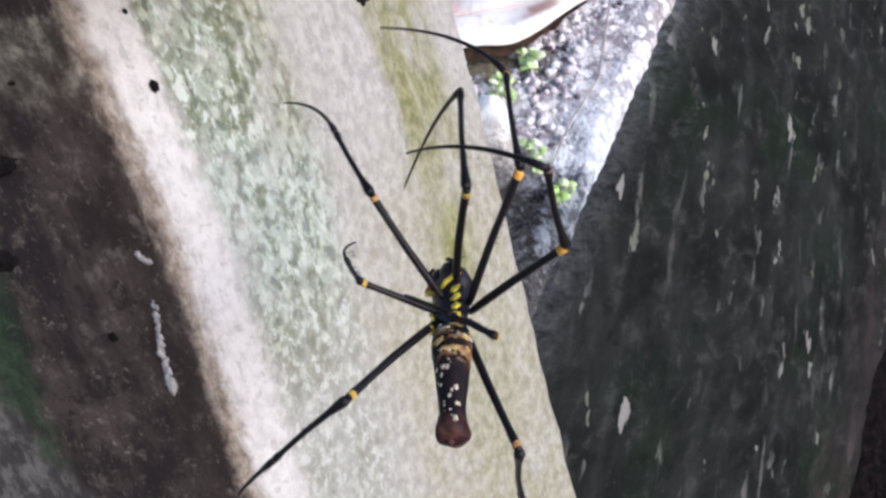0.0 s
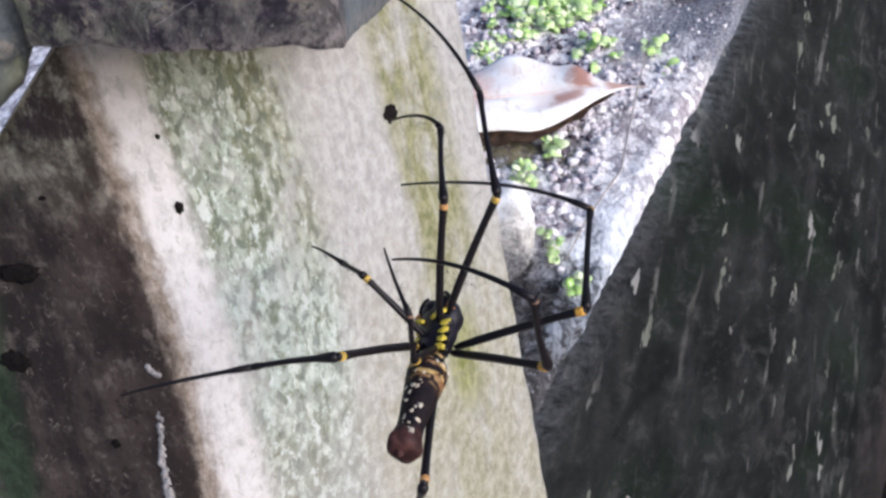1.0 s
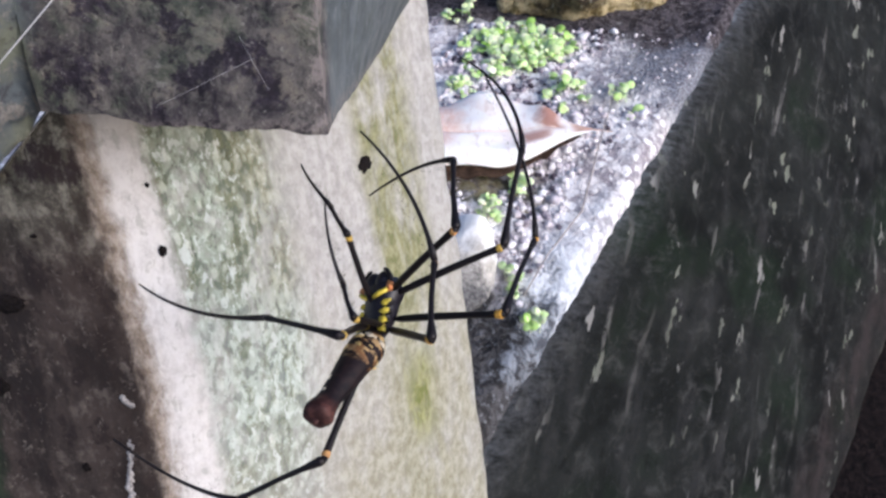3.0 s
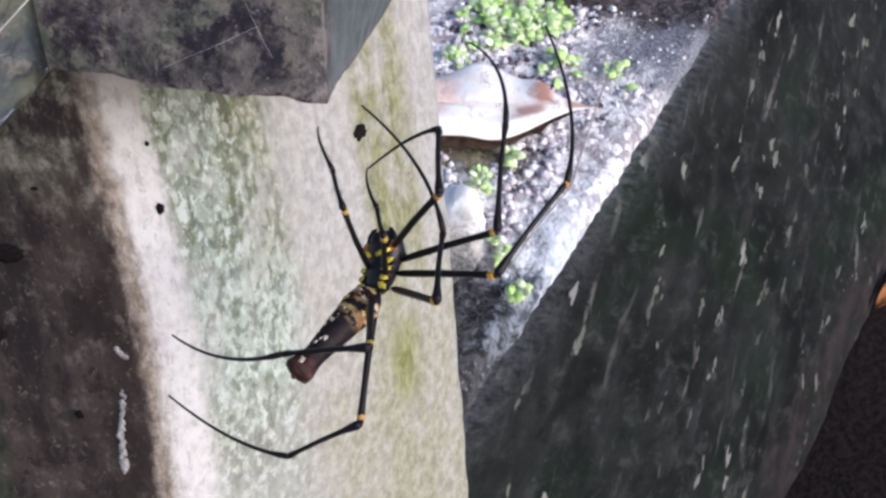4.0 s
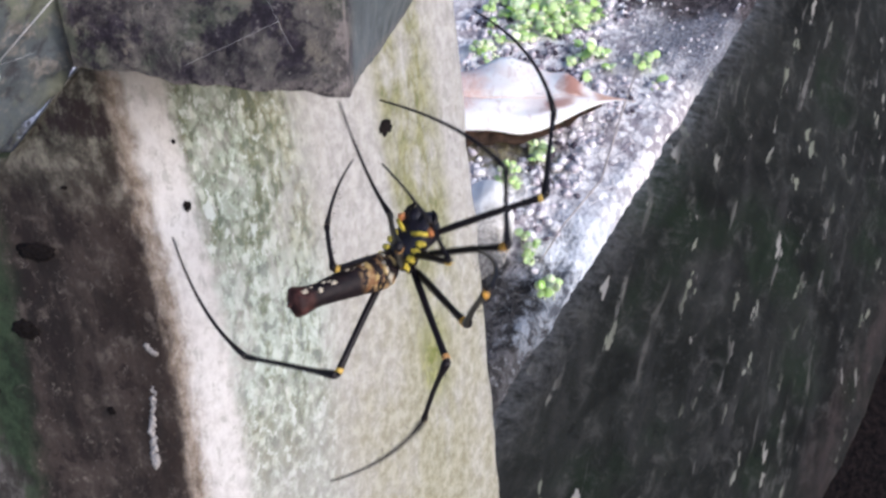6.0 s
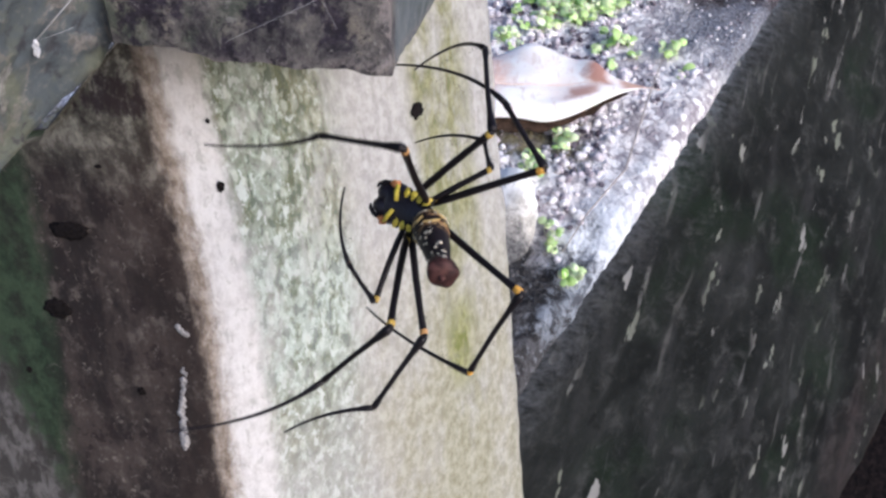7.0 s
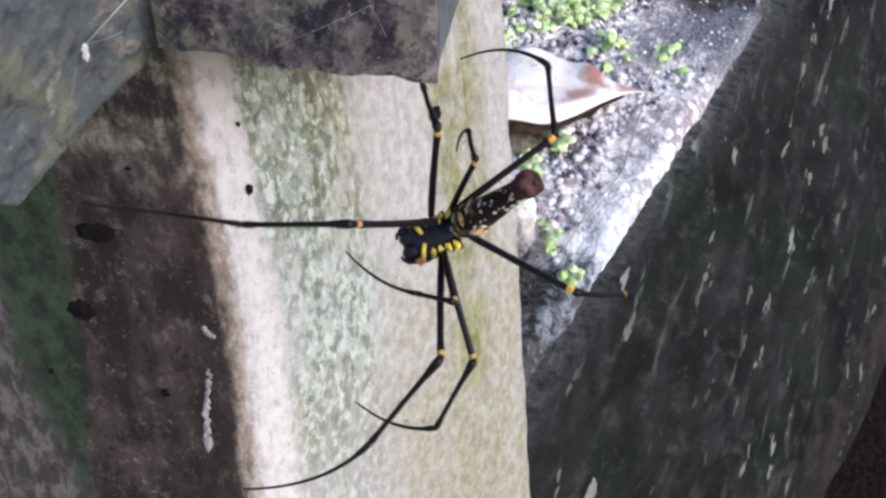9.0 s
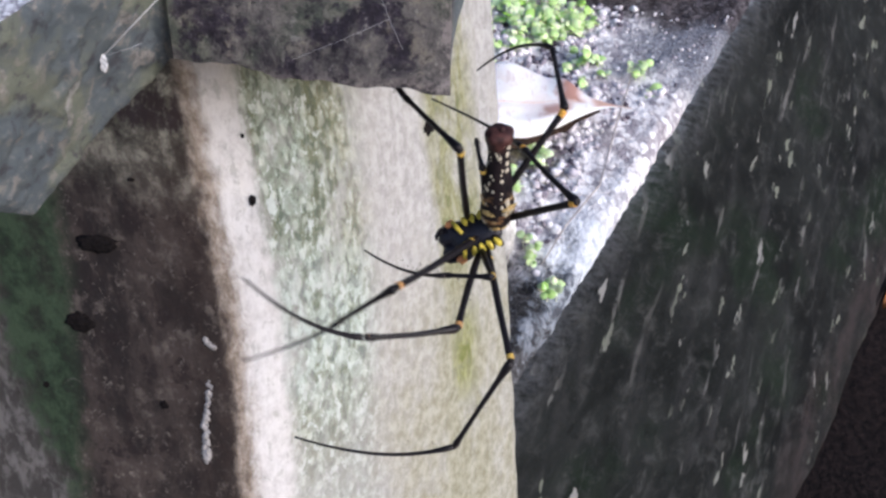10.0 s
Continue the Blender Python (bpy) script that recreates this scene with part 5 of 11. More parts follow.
    walk(abdomen, [
        (0, limb((0, 0, 0), (4.7, -28.7, 5.2), (0, 0, 1))), (0.25, limb((0, 0, 0), (6.5, -28.1, 6.3), (0, 0, 1))),
        (0.5, limb((0, 0, 0), (7.4, -27.6, 7.6), (0, 0, 1))), (0.75, limb((0, 0, 0), (6.5, -27.9, 7.3), (0, 0, 1))),
        (1, limb((0, 0, 0), (6.1, -27.8, 8), (0, 0, 1))), (1.25, limb((0, 0, 0), (9.8, -25.1, 11.8), (-0.34, 0, 0.94))),
        (1.5, limb((0, 0, 0), (11.9, -22.3, 15.3), (-0.64, 0, 0.77))), (1.75, limb((0, 0, 0), (7.2, -25.1, 13.4), (-1.00, 0, 0.09))),
        (2, limb((0, 0, 0), (2.6, -27.4, 10.6), (-1.00, 0, 0.09))), (2.25, limb((0, 0, 0), (4.7, -25.8, 13.4), (-1.00, 0, 0.09))),
        (2.5, limb((0, 0, 0), (6.6, -24.1, 15.8), (-1.00, 0, 0.09))), (2.75, limb((0, 0, 0), (6, -24.4, 16.2), (-1.00, 0, 0.09))),
        (3, limb((0, 0, 0), (4.5, -24.4, 16.6), (-0.97, 0, 0.23))), (3.25, limb((0, 0, 0), (2.5, -24.4, 16.9), (-0.93, 0, 0.37))),
        (3.5, limb((0, 0, 0), (0.3, -24.5, 16.7), (-0.87, 0, 0.50))), (3.75, limb((0, 0, 0), (-2, -24.8, 15.9), (-0.68, 0, 0.74))),
        (4, limb((0, 0, 0), (-3.9, -25.6, 14.2), (-0.42, 0, 0.91))), (4.25, limb((0, 0, 0), (-6.2, -27, 9.6), (-0.43, 0, 0.90))),
        (4.5, limb((0, 0, 0), (-8.8, -27.4, 6.9), (-0.45, 0, 0.89))), (4.75, limb((0.1, -1, -0.7), (-12.7, -29.5, 10), (-0.46, 0, 0.89))),
        (5, limb((0.2, -2, -1.4), (-15, -30.7, 13.5), (-0.47, 0, 0.88))), (5.25, limb((0.1, -1, -0.7), (-10.5, -28.3, 15.2), (-0.52, 0, 0.86))),
        (5.5, limb((0, 0, 0), (-6.9, -24.9, 16.2), (-0.56, 0, 0.83))), (5.75, limb((0, 0, 0), (-6.5, -22.6, 16.9), (-0.60, 0, 0.80))),
        (6, limb((0, 0, 0), (-5.5, -21.4, 19.6), (-0.64, 0, 0.77))), (6.25, limb((0, 0, 0), (-3.4, -22, 19), (-0.42, 0, 0.91))),
        (6.5, limb((0, 0, 0), (-3.6, -21.4, 19.1), (0, 0, 1))), (6.75, limb((0, 0, 0), (-4.7, -21.2, 19.3), (0, 0, 1))),
        (7, limb((0, 0, 0), (-6.8, -21, 19.2), (0, 0, 1))), (7.25, limb((0, 0, 0), (-9.7, -20.7, 18.7), (0, 0, 1))),
        (7.5, limb((0, 0, 0), (-14.2, -21.5, 14.5), (0, 0, 1))), (7.75, limb((0, 0, 0), (-12.6, -21.9, 15.2), (0, 0, 1))),
        (8, limb((0, 0, 0), (-10.1, -22.2, 16.6), (0, 0, 1))), (8.25, limb((0, 0, 0), (-7.3, -20.3, 19.8), (0, 0, 1))),
        (8.5, limb((0, 0, 0), (-3.7, -19.2, 22.1), (0, 0, 1))), (8.75, limb((0, 0, 0), (-0.8, -22.7, 18), (0, 0, 1))),
        (9, limb((0, 0, 0), (1.7, -26.2, 13.5), (0, 0, 1))), (9.25, limb((0, 0, 0), (5, -20.9, 20.3), (0, 0, 1))),
        (9.5, limb((0, 0, 0), (8.3, -13.6, 24.9), (0, 0, 1))), (9.75, limb((0, 0, 0), (12.3, -14, 22.8), (0, 0, 1))),
        (10, limb((0, 0, 0), (16.8, -14.8, 19.2), (0, 0, 1))),
    ])
    walk(femurs[0], [
        (0, limb((0.4, 5.9, 2), (6.4, 19.8, 26), (-0.33, -0.78, 0.53))), (0.25, limb((0.4, 6.2, 2), (7.4, 18.8, 26.4), (-0.35, -0.79, 0.51))),
        (0.5, limb((0.5, 6.6, 2), (9.4, 18.8, 26), (-0.37, -0.76, 0.53))), (0.75, limb((1.2, 6.8, 2), (14, 18.3, 24.5), (-0.39, -0.71, 0.58))),
        (1, limb((2.3, 7.7, 2), (19.2, 18.3, 22.2), (-0.40, -0.63, 0.66))), (1.25, limb((3, 9.5, 2.1), (21.6, 21.6, 19.8), (-0.37, -0.54, 0.76))),
        (1.5, limb((3.1, 11, 2), (23.6, 24.4, 16.3), (-0.31, -0.43, 0.85))), (1.75, limb((4, 10, 2.1), (28.7, 19.3, 12.5), (-0.25, -0.34, 0.91))),
        (2, limb((4.5, 8.5, 2), (31.3, 13.9, 9.5), (-0.21, -0.26, 0.94))), (2.25, limb((4.5, 9.2, 1.5), (31.4, 15.5, 8), (-0.19, -0.20, 0.96))),
        (2.5, limb((4.5, 9.9, 0.9), (31.1, 17.4, 7.4), (-0.19, -0.16, 0.97))), (2.75, limb((4.6, 10.2, 0.8), (31.2, 17.1, 7.8), (-0.22, -0.14, 0.97))),
        (3, limb((4.5, 10.5, 0.8), (31, 16.8, 8.6), (-0.25, -0.13, 0.96))), (3.25, limb((4.3, 10.8, 1), (30.7, 16.5, 9.7), (-0.29, -0.12, 0.95))),
        (3.5, limb((4.1, 10.9, 1.2), (30.2, 16.2, 11), (-0.33, -0.11, 0.94))),
        (3.75, limb((3.9, 10.9, 1.4), (29.5, 15.9, 12.5), (-0.38, -0.11, 0.92))),
        (4, limb((3.8, 10.6, 1.4), (28.6, 15.7, 14.1), (-0.43, -0.11, 0.89))), (4.25, limb((3.8, 9.9, 1.6), (27.7, 14.8, 16.1), (-0.50, -0.12, 0.86))),
        (4.5, limb((3.9, 9.5, 1.7), (27.2, 14.2, 17.3), (-0.54, -0.12, 0.83))),
        (4.75, limb((3.8, 10.1, 1.9), (26.3, 14.1, 18.6), (-0.58, -0.12, 0.81))), (5, limb((3.3, 10.8, 1.9), (24.9, 14.2, 20), (-0.62, -0.12, 0.77))),
        (5.25, limb((1.4, 7.4, 0.5), (26, 3.5, 14.2), (-0.50, -0.10, 0.86))), (5.5, limb((1.6, 3.7, -0.7), (27.9, -5.6, 4.1), (-0.22, -0.13, 0.97))),
        (5.75, limb((2.2, 3.6, -0.9), (27.8, -7.9, 3.4), (-0.20, -0.08, 0.98))), (6, limb((2.7, 2.3, -1.1), (25.8, -13.9, 1.7), (-0.16, -0.06, 0.99))),
        (6.25, limb((-0.5, 0.5, -1.6), (7.5, -26.7, -2.6), (-0.11, -0.07, 0.99))),
        (6.5, limb((-2.3, 1, -0.5), (-4.2, -27.3, 1.2), (-0.08, 0.06, 1.00))), (6.75, limb((-3.2, 2.2, 0.4), (-15.2, -23, 5.6), (0.01, 0.20, 0.98))),
        (7, limb((-3.4, 3.3, 0.7), (-23.7, -15.5, 7.1), (0.09, 0.23, 0.97))), (7.25, limb((-3.3, 4, 0.7), (-28.2, -9, 4.6), (0.07, 0.17, 0.98))),
        (7.5, limb((-3.8, 4.3, 0.7), (-30.7, -4.7, -0.6), (-0.08, 0.08, 0.99))),
        (7.75, limb((-3.3, 4.5, 0.8), (-30.2, -4.5, -0.6), (-0.07, 0.06, 1.00))),
        (8, limb((-2.9, 4.7, 0.8), (-29.9, -4.1, -0.4), (-0.06, 0.04, 1.00))), (8.25, limb((-3.2, 5.2, 0.7), (-29.1, -6.2, 2.2), (0.03, 0.06, 1.00))),
        (8.5, limb((-3.6, 5.7, 0.5), (-28.5, -7, 5.3), (0.14, 0.10, 0.99))), (8.75, limb((-3.5, 5.5, 0.5), (-31, -0.9, 2.8), (0.07, 0.07, 1.00))),
        (9, limb((-3.4, 5.1, 0.5), (-31.8, 5.2, 0.9), (0.01, 0.05, 1.00))), (9.25, limb((-4, 5.5, -0.1), (-31.6, 3.6, 6.2), (0.22, 0.05, 0.97))),
        (9.5, limb((-4.5, 6, -0.7), (-29, 4.6, 13.4), (0.49, 0.06, 0.87))), (9.75, limb((-4.5, 6.2, -0.2), (-26.6, 7.2, 17.5), (0.62, 0.04, 0.78))),
        (10, limb((-4.5, 6.3, 0.8), (-21.5, 8.9, 23.4), (0.80, -0.01, 0.60))),
    ])
    walk(tibias[0], [
        (0, limb((6.4, 19.8, 26), (-0.8, 40.6, 31.4), (0.08, -0.23, 0.97))), (0.25, limb((7.4, 18.8, 26.4), (-1.4, 39.6, 28.8), (0.03, -0.10, 0.99))),
        (0.5, limb((9.4, 18.8, 26), (0.6, 39.7, 26.6), (0.00, -0.03, 1.00))), (0.75, limb((14, 18.3, 24.5), (8.6, 40.2, 26.8), (0.02, -0.10, 0.99))),
        (1, limb((19.2, 18.3, 22.2), (16.6, 40.6, 25.5), (0.02, -0.14, 0.99))),
        (1.25, limb((21.6, 21.6, 19.8), (17, 43.7, 21.1), (0.01, -0.06, 1.00))),
        (1.5, limb((23.6, 24.4, 16.3), (17.3, 46.2, 15.7), (-0.01, 0.02, 1.00))),
        (1.75, limb((28.7, 19.3, 12.5), (23.1, 41.3, 12.9), (-0.00, -0.02, 1.00))),
        (2, limb((31.3, 13.9, 9.5), (26.7, 36, 10.8), (0.01, -0.06, 1.00))), (2.25, limb((31.4, 15.5, 8), (25.6, 37.5, 7.4), (-0.01, 0.03, 1.00))),
        (2.5, limb((31.1, 17.4, 7.4), (24.3, 38.9, 5.2), (-0.03, 0.09, 1.00))), (2.75, limb((31.2, 17.1, 7.8), (24.2, 38.5, 5), (-0.04, 0.12, 0.99))),
        (3, limb((31, 16.8, 8.6), (23.9, 38, 5.1), (-0.05, 0.14, 0.99))), (3.25, limb((30.7, 16.5, 9.7), (23.3, 37.5, 5.7), (-0.06, 0.17, 0.98))),
        (3.5, limb((30.2, 16.2, 11), (22.5, 37.1, 6.7), (-0.06, 0.18, 0.98))),
        (3.75, limb((29.5, 15.9, 12.5), (21.3, 36.7, 8.2), (-0.07, 0.18, 0.98))),
        (4, limb((28.6, 15.7, 14.1), (19.7, 36.2, 10.2), (-0.06, 0.16, 0.98))),
        (4.25, limb((27.7, 14.8, 16.1), (16.9, 34.6, 13.4), (-0.04, 0.11, 0.99))),
        (4.5, limb((27.2, 14.2, 17.3), (14.8, 33.1, 15), (-0.04, 0.10, 0.99))), (4.75, limb((26.3, 14.1, 18.6), (12.7, 32, 16), (-0.05, 0.11, 0.99))),
        (5, limb((24.9, 14.2, 20), (10.4, 31.4, 17.1), (-0.07, 0.11, 0.99))), (5.25, limb((26, 3.5, 14.2), (17.3, 21.6, 24.9), (0.19, -0.43, 0.88))),
        (5.5, limb((27.9, -5.6, 4.1), (40.6, 0.5, 21.9), (-0.35, -0.78, 0.52))),
        (5.75, limb((27.8, -7.9, 3.4), (40.6, -26.6, 4.6), (-0.58, -0.35, 0.74))),
        (6, limb((25.8, -13.9, 1.7), (20.9, -28.2, -15.2), (-0.55, -0.50, 0.67))),
        (6.25, limb((7.5, -26.7, -2.6), (-7.3, -38.4, -15.2), (-0.41, -0.38, 0.83))),
        (6.5, limb((-4.2, -27.3, 1.2), (-24.3, -34.7, -6.5), (-0.26, -0.27, 0.93))),
        (6.75, limb((-15.2, -23, 5.6), (-37.6, -23.3, 1.8), (-0.16, -0.20, 0.97))),
        (7, limb((-23.7, -15.5, 7.1), (-45.4, -9.1, 5.5), (-0.12, -0.15, 0.98))),
        (7.25, limb((-28.2, -9, 4.6), (-48.2, 1.8, 4.1), (-0.09, -0.11, 0.99))),
        (7.5, limb((-30.7, -4.7, -0.6), (-49, 8.3, 2.6), (0.05, -0.17, 0.98))),
        (7.75, limb((-30.2, -4.5, -0.6), (-48.6, 8.5, 2.4), (0.06, -0.14, 0.99))),
        (8, limb((-29.9, -4.1, -0.4), (-48.1, 9.1, 2.4), (0.06, -0.12, 0.99))), (8.25, limb((-29.1, -6.2, 2.2), (-46, 9, 1.9), (-0.03, -0.02, 1.00))),
        (8.5, limb((-28.5, -7, 5.3), (-44.3, 9, 1.6), (-0.13, 0.10, 0.99))), (8.75, limb((-31, -0.9, 2.8), (-45, 16.6, -1.2), (-0.13, 0.12, 0.98))),
        (9, limb((-31.8, 5.2, 0.9), (-45.5, 22.7, -3.8), (-0.15, 0.14, 0.98))),
        (9.25, limb((-31.6, 3.6, 6.2), (-44.6, 12.3, -10.2), (-0.58, 0.43, 0.69))),
        (9.5, limb((-29, 4.6, 13.4), (-39.3, 1, -6.5), (-0.87, 0.32, 0.39))), (9.75, limb((-26.6, 7.2, 17.5), (-33.5, 20, 0), (-0.77, 0.33, 0.54))),
        (10, limb((-21.5, 8.9, 23.4), (-17.6, 20.9, 42.3), (-0.97, -0.07, 0.24))),
    ])
    walk(metatarsi[0], [
        (0, limb((-0.8, 40.6, 31.4), (-17.6, 61.6, 36.9), (0.79, 0.60, 0.15))),
        (0.25, limb((-1.4, 39.6, 28.8), (-18.7, 60.9, 28.8), (0.76, 0.62, 0.17))),
        (0.5, limb((0.6, 39.7, 26.6), (-17.1, 60.4, 23.2), (0.73, 0.66, 0.20))),
        (0.75, limb((8.6, 40.2, 26.8), (-10.3, 60.1, 25.2), (0.70, 0.68, 0.21))), (1, limb((16.6, 40.6, 25.5), (-4.3, 58.5, 26), (0.64, 0.74, 0.21))),
        (1.25, limb((17, 43.7, 21.1), (-8.2, 54.7, 20.1), (0.39, 0.90, 0.18))),
        (1.5, limb((17.3, 46.2, 15.7), (-9.8, 50.6, 14.9), (0.16, 0.98, 0.13))),
        (1.75, limb((23.1, 41.3, 12.9), (-3.9, 45.2, 15.7), (0.15, 0.98, 0.09))), (2, limb((26.7, 36, 10.8), (0, 39.3, 16.4), (0.14, 0.99, 0.06))),
        (2.25, limb((25.6, 37.5, 7.4), (-1.3, 37.4, 12.7), (0.01, 1.00, 0.04))),
        (2.5, limb((24.3, 38.9, 5.2), (-2.7, 36.5, 9.1), (-0.09, 1.00, 0.00))), (2.75, limb((24.2, 38.5, 5), (-3, 35.9, 7.7), (-0.10, 0.99, -0.04))),
        (3, limb((23.9, 38, 5.1), (-3.5, 35.5, 6.5), (-0.10, 0.99, -0.07))), (3.25, limb((23.3, 37.5, 5.7), (-4.1, 35, 5.7), (-0.09, 0.99, -0.10))),
        (3.5, limb((22.5, 37.1, 6.7), (-4.8, 34.4, 5.3), (-0.09, 0.99, -0.13))),
        (3.75, limb((21.3, 36.7, 8.2), (-5.9, 33.5, 5.5), (-0.10, 0.99, -0.14))),
        (4, limb((19.7, 36.2, 10.2), (-7.2, 32.3, 6.2), (-0.12, 0.98, -0.14))),
        (4.25, limb((16.9, 34.6, 13.4), (-9.7, 29.7, 8.6), (-0.16, 0.98, -0.13))),
        (4.5, limb((14.8, 33.1, 15), (-11.6, 27.7, 9.8), (-0.18, 0.98, -0.10))),
        (4.75, limb((12.7, 32, 16), (-13.5, 27.9, 8.7), (-0.14, 0.99, -0.06))), (5, limb((10.4, 31.4, 17.1), (-15, 27.8, 7.2), (-0.13, 0.99, -0.02))),
        (5.25, limb((17.3, 21.6, 24.9), (-4.4, 15.3, 9.2), (-0.31, 0.95, 0.05))),
        (5.5, limb((40.6, 0.5, 21.9), (16.4, 3.7, 9.3), (-0.05, 0.94, 0.33))),
        (5.75, limb((40.6, -26.6, 4.6), (15.3, -24, -5.9), (-0.06, 0.92, 0.38))),
        (6, limb((20.9, -28.2, -15.2), (8.2, -52.6, -14.6), (0.95, -0.31, -0.07))),
        (6.25, limb((-7.3, -38.4, -15.2), (-28.3, -48.1, -30), (-0.58, 0.73, 0.35))),
        (6.5, limb((-24.3, -34.7, -6.5), (-50.3, -36.5, -14.9), (-0.23, 0.80, 0.55))),
        (6.75, limb((-37.6, -23.3, 1.8), (-62.9, -13, -0.8), (0.19, 0.65, 0.73))),
        (7, limb((-45.4, -9.1, 5.5), (-63.5, 11.5, 6.9), (0.40, 0.30, 0.87))), (7.25, limb((-48.2, 1.8, 4.1), (-59, 26.7, 8.4), (0.34, -0.02, 0.94))),
        (7.5, limb((-49, 8.3, 2.6), (-53.7, 30.9, 17.5), (0.23, -0.50, 0.83))),
        (7.75, limb((-48.6, 8.5, 2.4), (-51, 32.8, 14.9), (-0.08, -0.46, 0.88))),
        (8, limb((-48.1, 9.1, 2.4), (-47.4, 35.2, 10.9), (-0.39, -0.28, 0.88))), (8.25, limb((-46, 9, 1.9), (-39, 34.9, 8), (-0.61, -0.02, 0.79))),
        (8.5, limb((-44.3, 9, 1.6), (-31.5, 32.8, 6.6), (-0.73, 0.26, 0.63))),
        (8.75, limb((-45, 16.6, -1.2), (-31.3, 40.4, -0.4), (-0.78, 0.44, 0.44))),
        (9, limb((-45.5, 22.7, -3.8), (-34, 47.2, -8.3), (-0.84, 0.45, 0.30))),
        (9.25, limb((-44.6, 12.3, -10.2), (-40, 30.9, -30), (-0.92, 0.38, 0.14))),
        (9.5, limb((-39.3, 1, -6.5), (-49, 5.6, -31.8), (-0.90, 0.22, 0.38))), (9.75, limb((-33.5, 20, 0), (-17.5, 40.4, -8.8), (-0.78, 0.62, 0.01))),
        (10, limb((-17.6, 20.9, 42.3), (1.1, 34.3, 57.3), (-0.69, 0.68, 0.25))),
    ])
